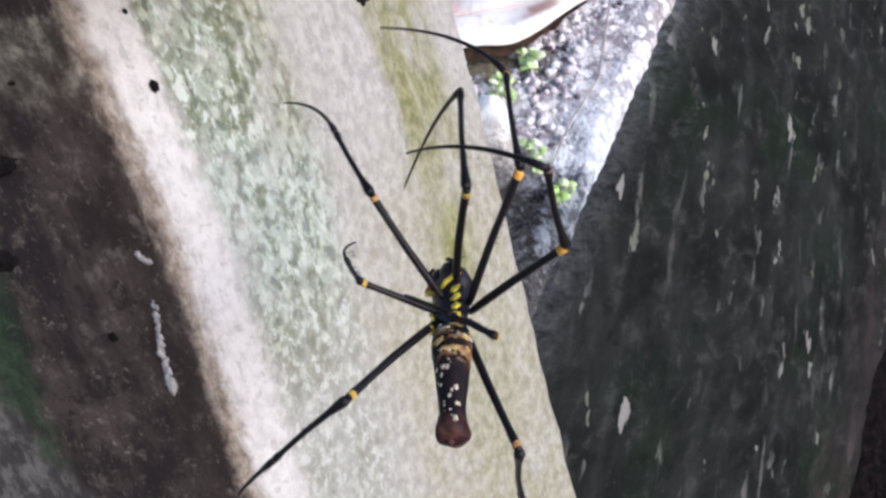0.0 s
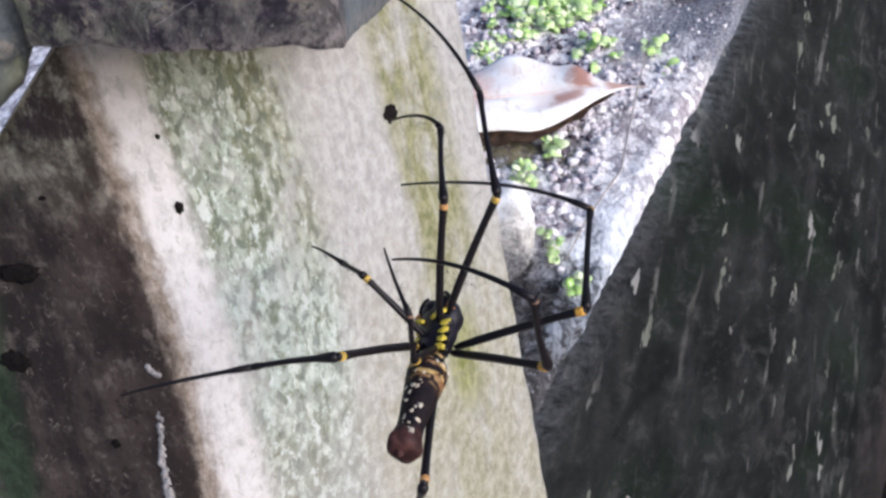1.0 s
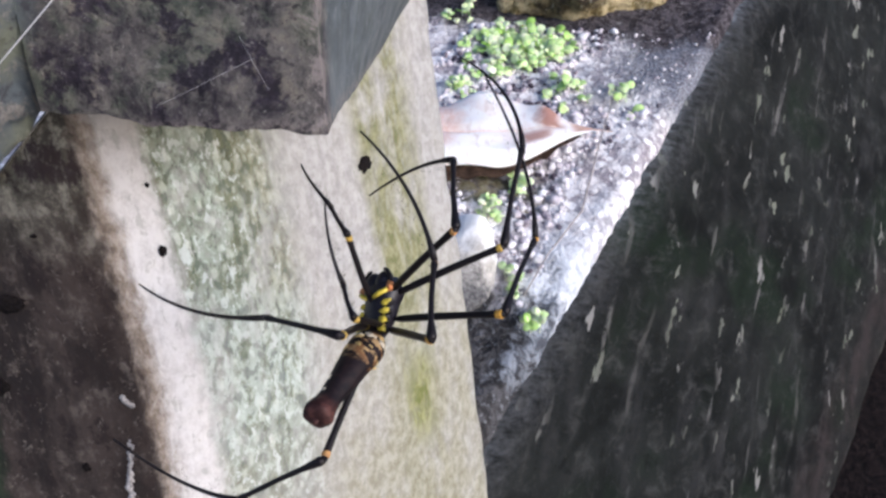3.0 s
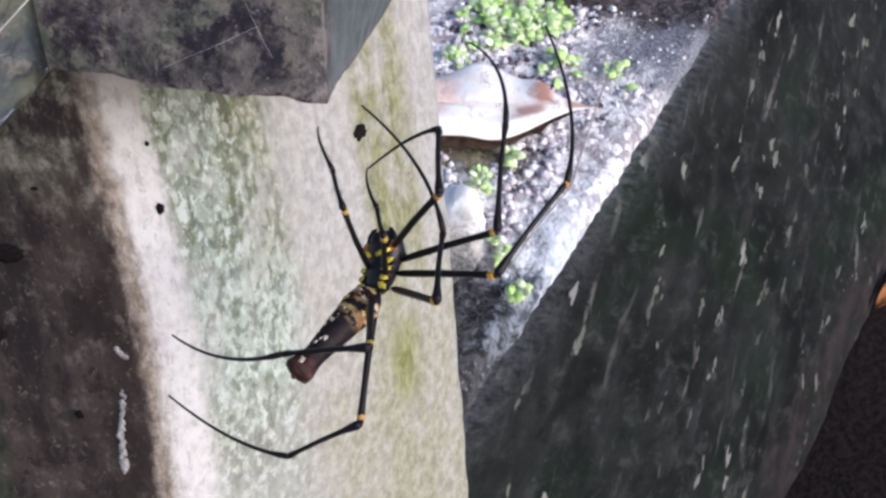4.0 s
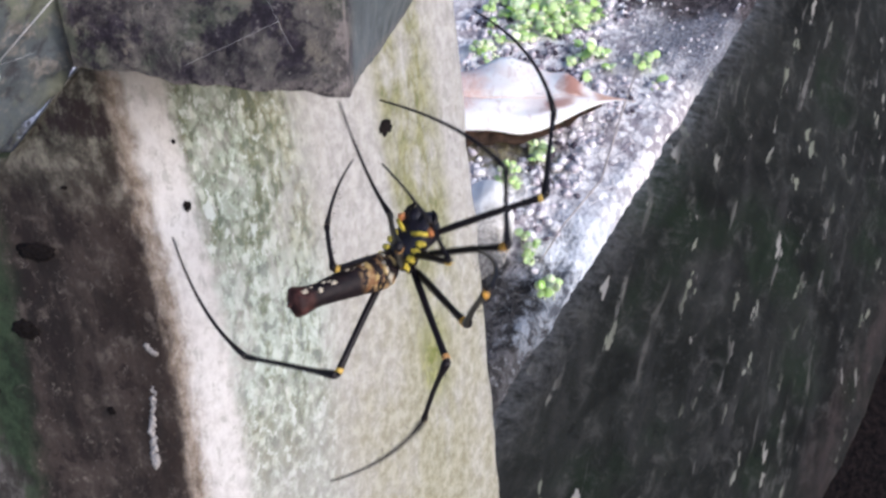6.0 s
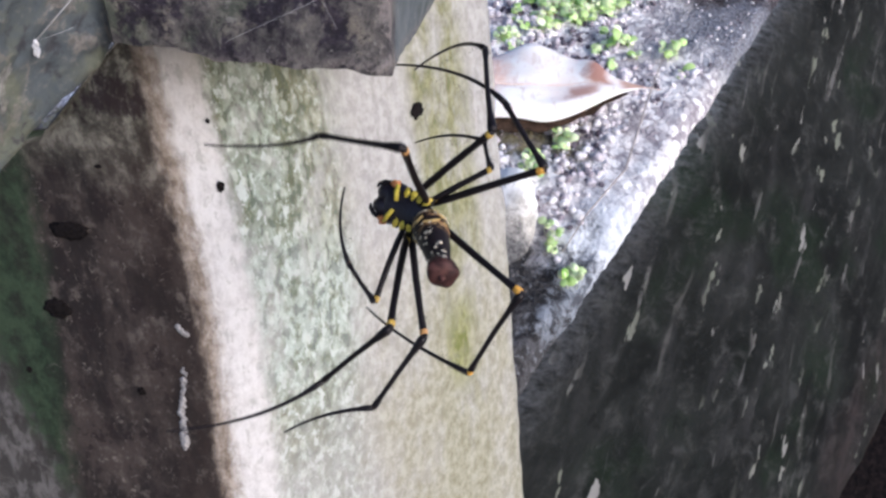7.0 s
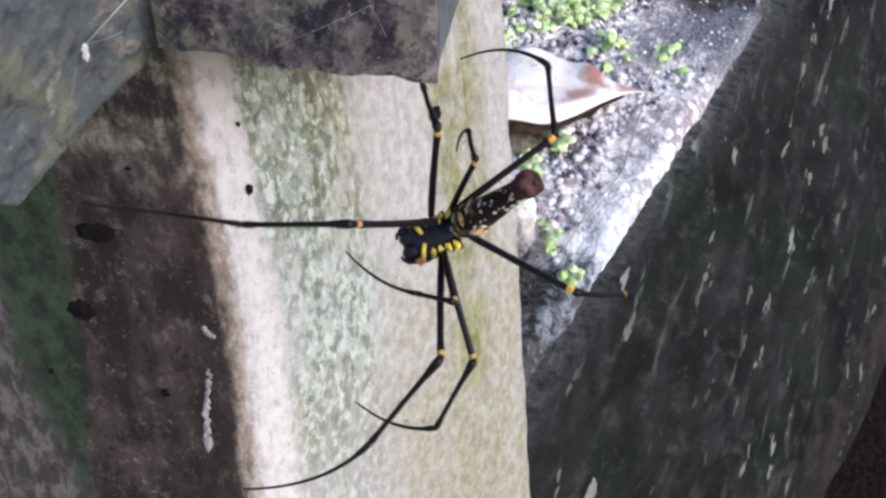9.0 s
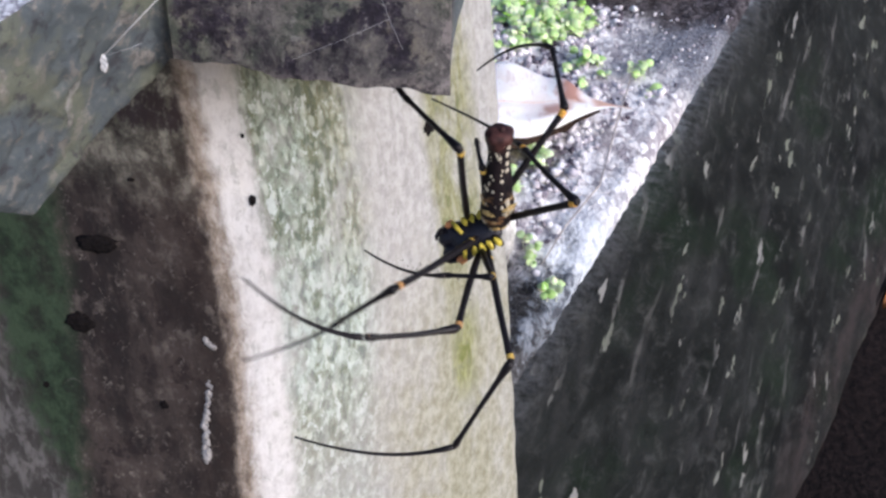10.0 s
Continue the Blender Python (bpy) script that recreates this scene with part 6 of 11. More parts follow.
    walk(femurs[1], [
        (0, limb((4.5, 9.3, 2), (27.9, 9.6, 19), (-0.59, -0.01, 0.81))), (0.25, limb((4.5, 9.4, 2), (28.1, 14.8, 17.8), (-0.55, -0.03, 0.83))),
        (0.5, limb((4.5, 9.5, 2), (27.3, 19.2, 16.9), (-0.53, -0.06, 0.85))), (0.75, limb((4.5, 9.2, 2), (26.3, 21.2, 16.6), (-0.51, -0.11, 0.85))),
        (1, limb((4.5, 9.4, 2), (26.9, 22.2, 15), (-0.45, -0.12, 0.89))), (1.25, limb((4.6, 10.5, 2.1), (27.1, 26.1, 11.5), (-0.33, -0.08, 0.94))),
        (1.5, limb((4.5, 11.5, 2), (27.4, 28.6, 6.3), (-0.18, -0.01, 0.98))), (1.75, limb((4.5, 10.7, 2), (29.2, 25.8, 1), (-0.00, 0.07, 1.00))),
        (2, limb((4.5, 9.9, 1.8), (29.3, 23.8, -3.5), (0.13, 0.13, 0.98))), (2.25, limb((4.6, 10.9, 1.4), (29.4, 23.4, -6.7), (0.23, 0.16, 0.96))),
        (2.5, limb((4.5, 11.3, 0.5), (29.6, 22.9, -8.1), (0.25, 0.16, 0.95))), (2.75, limb((4.5, 10.7, -0.2), (30.4, 21.2, -7.6), (0.22, 0.13, 0.97))),
        (3, limb((4.5, 10.2, -0.9), (31.3, 19, -6.9), (0.18, 0.11, 0.98))), (3.25, limb((4.5, 9.7, -1.3), (32.1, 16.9, -5.8), (0.14, 0.08, 0.99))),
        (3.5, limb((4.5, 9.3, -1.6), (32.7, 15, -4.5), (0.09, 0.06, 0.99))), (3.75, limb((4.5, 9, -1.8), (33, 13.7, -3.2), (0.04, 0.04, 1.00))),
        (4, limb((4.5, 8.7, -1.9), (33, 13.4, -2.1), (0.00, 0.02, 1.00))), (4.25, limb((4.5, 8.5, -1.4), (32.9, 14.2, -0.7), (-0.03, 0.01, 1.00))),
        (4.5, limb((4.5, 8.5, -0.9), (32.5, 15.8, -0.7), (-0.01, 0.01, 1.00))), (4.75, limb((4.5, 8.9, -0.8), (30.9, 20.4, -4.1), (0.10, 0.05, 0.99))),
        (5, limb((4.5, 9.2, -0.8), (27.7, 24.8, -8.1), (0.21, 0.13, 0.97))), (5.25, limb((4.4, 9.5, -0.8), (22.6, 29.3, -11.5), (0.29, 0.24, 0.93))),
        (5.5, limb((4.5, 10.2, -0.9), (18.4, 31.8, -14.2), (0.32, 0.34, 0.89))), (5.75, limb((4.5, 11, -0.3), (20.1, 34.3, -7.4), (0.18, 0.17, 0.97))),
        (6, limb((4.5, 11, 0.4), (25.8, 30.4, 2.3), (-0.05, -0.04, 1.00))), (6.25, limb((4.5, 7.4, 0.7), (31.1, -3.3, 4.1), (-0.13, 0.00, 0.99))),
        (6.5, limb((4.3, 6.5, 0.5), (27.6, -10.1, 4.5), (-0.14, 0.04, 0.99))), (6.75, limb((4.2, 5.9, 0.5), (25.7, -12.3, 7), (-0.20, 0.11, 0.97))),
        (7, limb((4.3, 5.4, 0.7), (24.6, -13.2, 9.5), (-0.25, 0.17, 0.95))), (7.25, limb((4.4, 4.9, 1), (23.1, -14.5, 11.5), (-0.29, 0.23, 0.93))),
        (7.5, limb((4.5, 4.1, 0.8), (21.5, -18.6, 6.5), (-0.17, 0.12, 0.98))), (7.75, limb((4.5, 4.3, 1), (21.4, -17.8, 8.9), (-0.21, 0.19, 0.96))),
        (8, limb((4.5, 4.4, 1.2), (21, -16.5, 12.4), (-0.27, 0.28, 0.92))), (8.25, limb((4.4, 4.6, 1.2), (20, -14.9, 15.8), (-0.34, 0.38, 0.86))),
        (8.5, limb((4.5, 5, 1.3), (19.1, -13, 18.6), (-0.39, 0.45, 0.80))), (8.75, limb((4.4, 5.3, 1.4), (18.4, -12.6, 19.3), (-0.40, 0.47, 0.78))),
        (9, limb((4.5, 5.4, 1.5), (18.7, -11.1, 20.6), (-0.42, 0.50, 0.75))), (9.25, limb((4.4, 6.8, 1.5), (18.1, -0.8, 25.8), (-0.62, 0.58, 0.53))),
        (9.5, limb((4.5, 8, 1), (17.7, 9.2, 26.7), (-0.78, 0.51, 0.38))), (9.75, limb((4.5, 7, 1.4), (16.3, 3.7, 27.6), (-0.78, 0.47, 0.41))),
        (10, limb((4.5, 6, 1.8), (14.6, -6.7, 25.7), (-0.71, 0.46, 0.54))),
    ])
    walk(tibias[1], [
        (0, limb((27.9, 9.6, 19), (27.9, 37.6, 18.7), (-0.00, 0.01, 1.00))),
        (0.25, limb((28.1, 14.8, 17.8), (28.3, 42.8, 18.8), (-0.00, -0.04, 1.00))),
        (0.5, limb((27.3, 19.2, 16.9), (28, 47.1, 19.6), (-0.00, -0.10, 1.00))),
        (0.75, limb((26.3, 21.2, 16.6), (26.5, 48.4, 23.6), (-0.00, -0.25, 0.97))),
        (1, limb((26.9, 22.2, 15), (25.4, 48.7, 24.1), (0.01, -0.32, 0.95))),
        (1.25, limb((27.1, 26.1, 11.5), (22.6, 53.4, 15.4), (-0.01, -0.14, 0.99))), (1.5, limb((27.4, 28.6, 6.3), (21.9, 56, 5), (-0.04, 0.04, 1.00))),
        (1.75, limb((29.2, 25.8, 1), (28.6, 53.4, 5.4), (-0.03, -0.16, 0.99))), (2, limb((29.3, 23.8, -3.5), (34.2, 49.5, 6.4), (-0.06, -0.35, 0.94))),
        (2.25, limb((29.4, 23.4, -6.7), (33.5, 50.8, -2.6), (-0.03, -0.14, 0.99))),
        (2.5, limb((29.6, 22.9, -8.1), (31.9, 50.8, -10.1), (-0.01, 0.07, 1.00))),
        (2.75, limb((30.4, 21.2, -7.6), (31.5, 49, -10.7), (-0.00, 0.11, 0.99))), (3, limb((31.3, 19, -6.9), (31.8, 46.9, -9.9), (-0.00, 0.11, 0.99))),
        (3.25, limb((32.1, 16.9, -5.8), (32.3, 44.8, -8), (-0.00, 0.08, 1.00))), (3.5, limb((32.7, 15, -4.5), (32.7, 43, -5.4), (-0.00, 0.03, 1.00))),
        (3.75, limb((33, 13.7, -3.2), (32.6, 41.7, -2.3), (0.00, -0.03, 1.00))), (4, limb((33, 13.4, -2.1), (31.5, 41.2, 0.6), (0.00, -0.09, 1.00))),
        (4.25, limb((32.9, 14.2, -0.7), (29.8, 41.3, 5.5), (0.02, -0.22, 0.97))),
        (4.5, limb((32.5, 15.8, -0.7), (29.1, 41.9, 9), (0.04, -0.35, 0.94))),
        (4.75, limb((30.9, 20.4, -4.1), (28.8, 44.5, 10.1), (0.05, -0.50, 0.86))),
        (5, limb((27.7, 24.8, -8.1), (27.5, 46.9, 9.1), (0.04, -0.61, 0.79))),
        (5.25, limb((22.6, 29.3, -11.5), (18.1, 51.8, 4.6), (0.05, -0.57, 0.82))),
        (5.5, limb((18.4, 31.8, -14.2), (9.5, 54.5, -0.4), (0.06, -0.50, 0.86))),
        (5.75, limb((20.1, 34.3, -7.4), (5.8, 58, -3.2), (-0.06, -0.21, 0.98))), (6, limb((25.8, 30.4, 2.3), (12.7, 54.1, -4.7), (-0.23, 0.16, 0.96))),
        (6.25, limb((31.1, -3.3, 4.1), (29.2, 23, -5.4), (-0.19, 0.32, 0.93))),
        (6.5, limb((27.6, -10.1, 4.5), (32.4, 14.9, -7.2), (-0.11, 0.44, 0.89))),
        (6.75, limb((25.7, -12.3, 7), (37.5, 9.6, -5.9), (0.00, 0.50, 0.86))), (7, limb((24.6, -13.2, 9.5), (42.8, 4.4, -2.5), (0.10, 0.49, 0.87))),
        (7.25, limb((23.1, -14.5, 11.5), (45.3, -0.7, 1.6), (0.14, 0.41, 0.90))),
        (7.5, limb((21.5, -18.6, 6.5), (45.1, -5.2, -0.4), (0.10, 0.31, 0.95))),
        (7.75, limb((21.4, -17.8, 8.9), (45.5, -5.1, 2.2), (0.13, 0.26, 0.96))), (8, limb((21, -16.5, 12.4), (45.7, -5.1, 5.6), (0.16, 0.22, 0.96))),
        (8.25, limb((20, -14.9, 15.8), (45.3, -6, 7.8), (0.23, 0.21, 0.95))), (8.5, limb((19.1, -13, 18.6), (44.7, -6.5, 9.2), (0.30, 0.19, 0.94))),
        (8.75, limb((18.4, -12.6, 19.3), (40.6, -6.1, 3.5), (0.52, 0.23, 0.82))),
        (9, limb((18.7, -11.1, 20.6), (36.5, -2.2, 0.9), (0.64, 0.30, 0.71))), (9.25, limb((18.1, -0.8, 25.8), (37.5, 5.2, 6.5), (0.63, 0.28, 0.72))),
        (9.5, limb((17.7, 9.2, 26.7), (38.8, 11.9, 8.4), (0.62, 0.23, 0.75))), (9.75, limb((16.3, 3.7, 27.6), (37.8, 10.5, 11), (0.56, 0.21, 0.80))),
        (10, limb((14.6, -6.7, 25.7), (36, 6.4, 13.3), (0.42, 0.16, 0.89))),
    ])
    walk(metatarsi[1], [
        (0, limb((27.9, 37.6, 18.7), (-12.9, 47.9, 2.9), (0.22, 0.97, 0.07))), (0.25, limb((28.3, 42.8, 18.8), (0.3, 76.4, 8.8), (0.70, 0.66, 0.26))),
        (0.5, limb((28, 47.1, 19.6), (11.9, 89, 18.2), (0.89, 0.35, 0.29))), (0.75, limb((26.5, 48.4, 23.6), (16, 91.5, 30.6), (0.99, -0.12, -0.05))),
        (1, limb((25.4, 48.7, 24.1), (6.2, 83.2, 45.5), (0.84, -0.34, 0.41))), (1.25, limb((22.6, 53.4, 15.4), (9.3, 93.9, 29.4), (1.00, -0.04, -0.04))),
        (1.5, limb((21.9, 56, 5), (-3.8, 91.3, 15.8), (0.82, 0.57, 0.07))), (1.75, limb((28.6, 53.4, 5.4), (9, 90, 22.6), (0.87, 0.49, -0.06))),
        (2, limb((34.2, 49.5, 6.4), (19, 85.5, 28.6), (0.89, 0.44, -0.10))), (2.25, limb((33.5, 50.8, -2.6), (13.6, 87.7, 13.6), (0.85, 0.51, -0.11))),
        (2.5, limb((31.9, 50.8, -10.1), (8, 87.9, -1.5), (0.81, 0.56, -0.16))),
        (2.75, limb((31.5, 49, -10.7), (7.2, 86.4, -5.5), (0.81, 0.55, -0.20))), (3, limb((31.8, 46.9, -9.9), (7.1, 84.4, -9.1), (0.82, 0.54, -0.21))),
        (3.25, limb((32.3, 44.8, -8), (7.3, 82, -11.5), (0.83, 0.54, -0.17))), (3.5, limb((32.7, 43, -5.4), (7.5, 79.6, -12.1), (0.83, 0.55, -0.10))),
        (3.75, limb((32.6, 41.7, -2.3), (7.3, 77.9, -10.7), (0.82, 0.57, -0.01))), (4, limb((31.5, 41.2, 0.6), (5.9, 77.4, -6.8), (0.81, 0.59, 0.08))),
        (4.25, limb((29.8, 41.3, 5.5), (4, 73.8, 22.7), (0.79, 0.61, 0.03))), (4.5, limb((29.1, 41.9, 9), (6.7, 58.4, 44.3), (0.63, 0.77, 0.04))),
        (4.75, limb((28.8, 44.5, 10.1), (2.7, 58.8, 43.7), (0.55, 0.83, 0.08))), (5, limb((27.5, 46.9, 9.1), (-2, 60.2, 40.3), (0.53, 0.84, 0.14))),
        (5.25, limb((18.1, 51.8, 4.6), (-15.7, 60.2, 32.9), (0.42, 0.88, 0.24))),
        (5.5, limb((9.5, 54.5, -0.4), (-27.2, 58.8, 25.2), (0.30, 0.91, 0.27))), (5.75, limb((5.8, 58, -3.2), (-37.1, 65.1, 8.5), (0.22, 0.95, 0.21))),
        (6, limb((12.7, 54.1, -4.7), (-26.7, 75.8, -6), (0.48, 0.87, 0.09))), (6.25, limb((29.2, 23, -5.4), (10, 63.4, -1.2), (0.89, 0.44, -0.14))),
        (6.5, limb((32.4, 14.9, -7.2), (21.7, 58.1, -13.3), (0.96, 0.21, -0.21))),
        (6.75, limb((37.5, 9.6, -5.9), (28.9, 50.2, -23.1), (0.97, 0.12, -0.20))),
        (7, limb((42.8, 4.4, -2.5), (34.7, 41, -27.2), (0.98, 0.11, -0.16))),
        (7.25, limb((45.3, -0.7, 1.6), (39.8, 34.2, -26.2), (0.99, 0.08, -0.10))),
        (7.5, limb((45.1, -5.2, -0.4), (43.7, 36.1, -18), (1.00, 0.01, -0.06))),
        (7.75, limb((45.5, -5.1, 2.2), (43.8, 34.4, -19.1), (1.00, 0.02, -0.05))),
        (8, limb((45.7, -5.1, 5.6), (44.5, 30.7, -21.5), (1.00, 0.02, -0.02))), (8.25, limb((45.3, -6, 7.8), (46.2, 23.6, -25.9), (1.00, 0.00, 0.03))),
        (8.5, limb((44.7, -6.5, 9.2), (47.7, 16.4, -29.4), (1.00, -0.02, 0.07))),
        (8.75, limb((40.6, -6.1, 3.5), (56.7, 13.4, -33.6), (0.93, -0.17, 0.31))),
        (9, limb((36.5, -2.2, 0.9), (64, 10.7, -32.3), (0.79, -0.27, 0.55))), (9.25, limb((37.5, 5.2, 6.5), (66.2, 13.7, -27), (0.76, -0.28, 0.58))),
        (9.5, limb((38.8, 11.9, 8.4), (68.1, 16.8, -25.3), (0.75, -0.28, 0.61))),
        (9.75, limb((37.8, 10.5, 11), (66.7, 21.6, -21.5), (0.76, -0.25, 0.59))),
        (10, limb((36, 6.4, 13.3), (64.2, 27.8, -14.4), (0.76, -0.22, 0.61))),
    ])
    walk(femurs[2], [
        (0, limb((4.5, 4.2, -1.4), (32.4, 17.7, 8.2), (-0.27, -0.13, 0.95))), (0.25, limb((4.5, 4.2, -1.4), (32.9, 17.5, 6.5), (-0.22, -0.11, 0.97))),
        (0.5, limb((4.5, 4, -1.6), (34.1, 15.8, 4), (-0.16, -0.08, 0.98))), (0.75, limb((4.6, 3.3, -1.8), (36.6, 7.3, 0.4), (-0.06, -0.05, 1.00))),
        (1, limb((4.5, 2.6, -2), (36.8, 0.8, -3.5), (0.04, -0.04, 1.00))), (1.25, limb((4.5, 2.6, -1.9), (36.7, 3, -5.3), (0.11, -0.03, 0.99))),
        (1.5, limb((4.5, 2.5, -1.9), (36.3, 3.4, -7.8), (0.18, -0.02, 0.98))), (1.75, limb((4.5, 1.7, -2), (29.3, 3.2, -22.8), (0.64, 0.01, 0.77))),
        (2, limb((4.5, 1.3, -2), (16.6, 7, -31.5), (0.91, 0.14, 0.40))), (2.25, limb((4.6, 1.9, -1.9), (29.8, 0.3, -22.1), (0.62, 0.14, 0.77))),
        (2.5, limb((4.5, 2.7, -2), (36.7, -0.4, -4.4), (0.09, 0.17, 0.98))), (2.75, limb((4.5, 3.3, -1.9), (36.7, 0.2, -3.5), (0.06, 0.12, 0.99))),
        (3, limb((4.5, 3.9, -1.8), (36.7, 0.5, -2.9), (0.04, 0.09, 0.99))), (3.25, limb((4.5, 4.5, -1.8), (36.7, 0.7, -2.2), (0.02, 0.07, 1.00))),
        (3.5, limb((4.5, 4.9, -1.8), (36.7, 0.9, -1.6), (0.00, 0.05, 1.00))), (3.75, limb((4.5, 5.2, -1.9), (36.7, 1.2, -0.9), (-0.02, 0.04, 1.00))),
        (4, limb((4.5, 5.1, -2), (36.7, 1.7, -0.1), (-0.06, 0.04, 1.00))), (4.25, limb((4.5, 4.7, -2), (36.5, 0.7, 0.8), (-0.08, 0.03, 1.00))),
        (4.5, limb((4.5, 4.5, -2), (36.4, -0.5, 1.1), (-0.09, 0.03, 1.00))), (4.75, limb((4.5, 4.8, -2), (36.5, 1.1, 1.8), (-0.11, 0.03, 0.99))),
        (5, limb((4.5, 5.1, -2), (36.5, 3.2, 2.9), (-0.15, 0.02, 0.99))), (5.25, limb((4.3, 4.9, -2), (35.7, 7.8, 5.4), (-0.23, 0.01, 0.97))),
        (5.5, limb((4.5, 4.7, -2), (35.1, 10.7, 6.8), (-0.27, -0.02, 0.96))), (5.75, limb((4.7, 3.5, -1.8), (33.9, 5, 12.1), (-0.43, -0.02, 0.90))),
        (6, limb((4.5, 1.5, -2), (31.2, -6, 14.7), (-0.52, 0.04, 0.85))), (6.25, limb((4.4, 1.1, -2.2), (25.3, -22.8, 3.8), (-0.33, -0.05, 0.94))),
        (6.5, limb((3.1, 0.3, -2.2), (15.4, -29.4, 1.7), (-0.27, 0.01, 0.96))), (6.75, limb((1.6, 0.3, -2.2), (4.5, -31.7, 2), (-0.21, 0.11, 0.97))),
        (7, limb((0.5, 0.3, -2.1), (-5.6, -31.2, 2.1), (-0.14, 0.16, 0.98))), (7.25, limb((0.1, 0.5, -2), (-13.3, -28.9, 0.5), (-0.10, 0.13, 0.99))),
        (7.5, limb((-0.7, 0.5, -2), (-19.9, -25.2, -6.8), (-0.19, -0.05, 0.98))),
        (7.75, limb((-0.2, 0.5, -2), (-16.9, -27.2, -3.7), (-0.11, 0.01, 0.99))), (8, limb((0.2, 0.5, -2), (-14.2, -28.3, 0.9), (-0.03, 0.11, 0.99))),
        (8.25, limb((-0.1, 0.6, -2), (-17.5, -25.8, 4.9), (0.06, 0.21, 0.97))),
        (8.5, limb((-0.5, 1.1, -1.9), (-20.9, -22.2, 7.6), (0.14, 0.27, 0.95))),
        (8.75, limb((-0.2, 1, -1.9), (-22.2, -21.2, 6.7), (0.14, 0.23, 0.96))), (9, limb((-0.1, 0.5, -2), (-22.9, -22.4, -3.6), (0.13, 0.20, 0.97))),
        (9.25, limb((0, 0.6, -1.9), (-15.9, -22.8, 13.8), (0.27, 0.40, 0.87))),
        (9.5, limb((0.5, 0.5, -1.8), (-10.1, -18.9, 21.9), (0.38, 0.63, 0.68))), (9.75, limb((1.1, 0.3, -1.8), (-7.6, -20.9, 21), (0.35, 0.62, 0.71))),
        (10, limb((1.6, 0.5, -2), (-4.8, -24.8, 17.2), (0.29, 0.53, 0.80))),
    ])
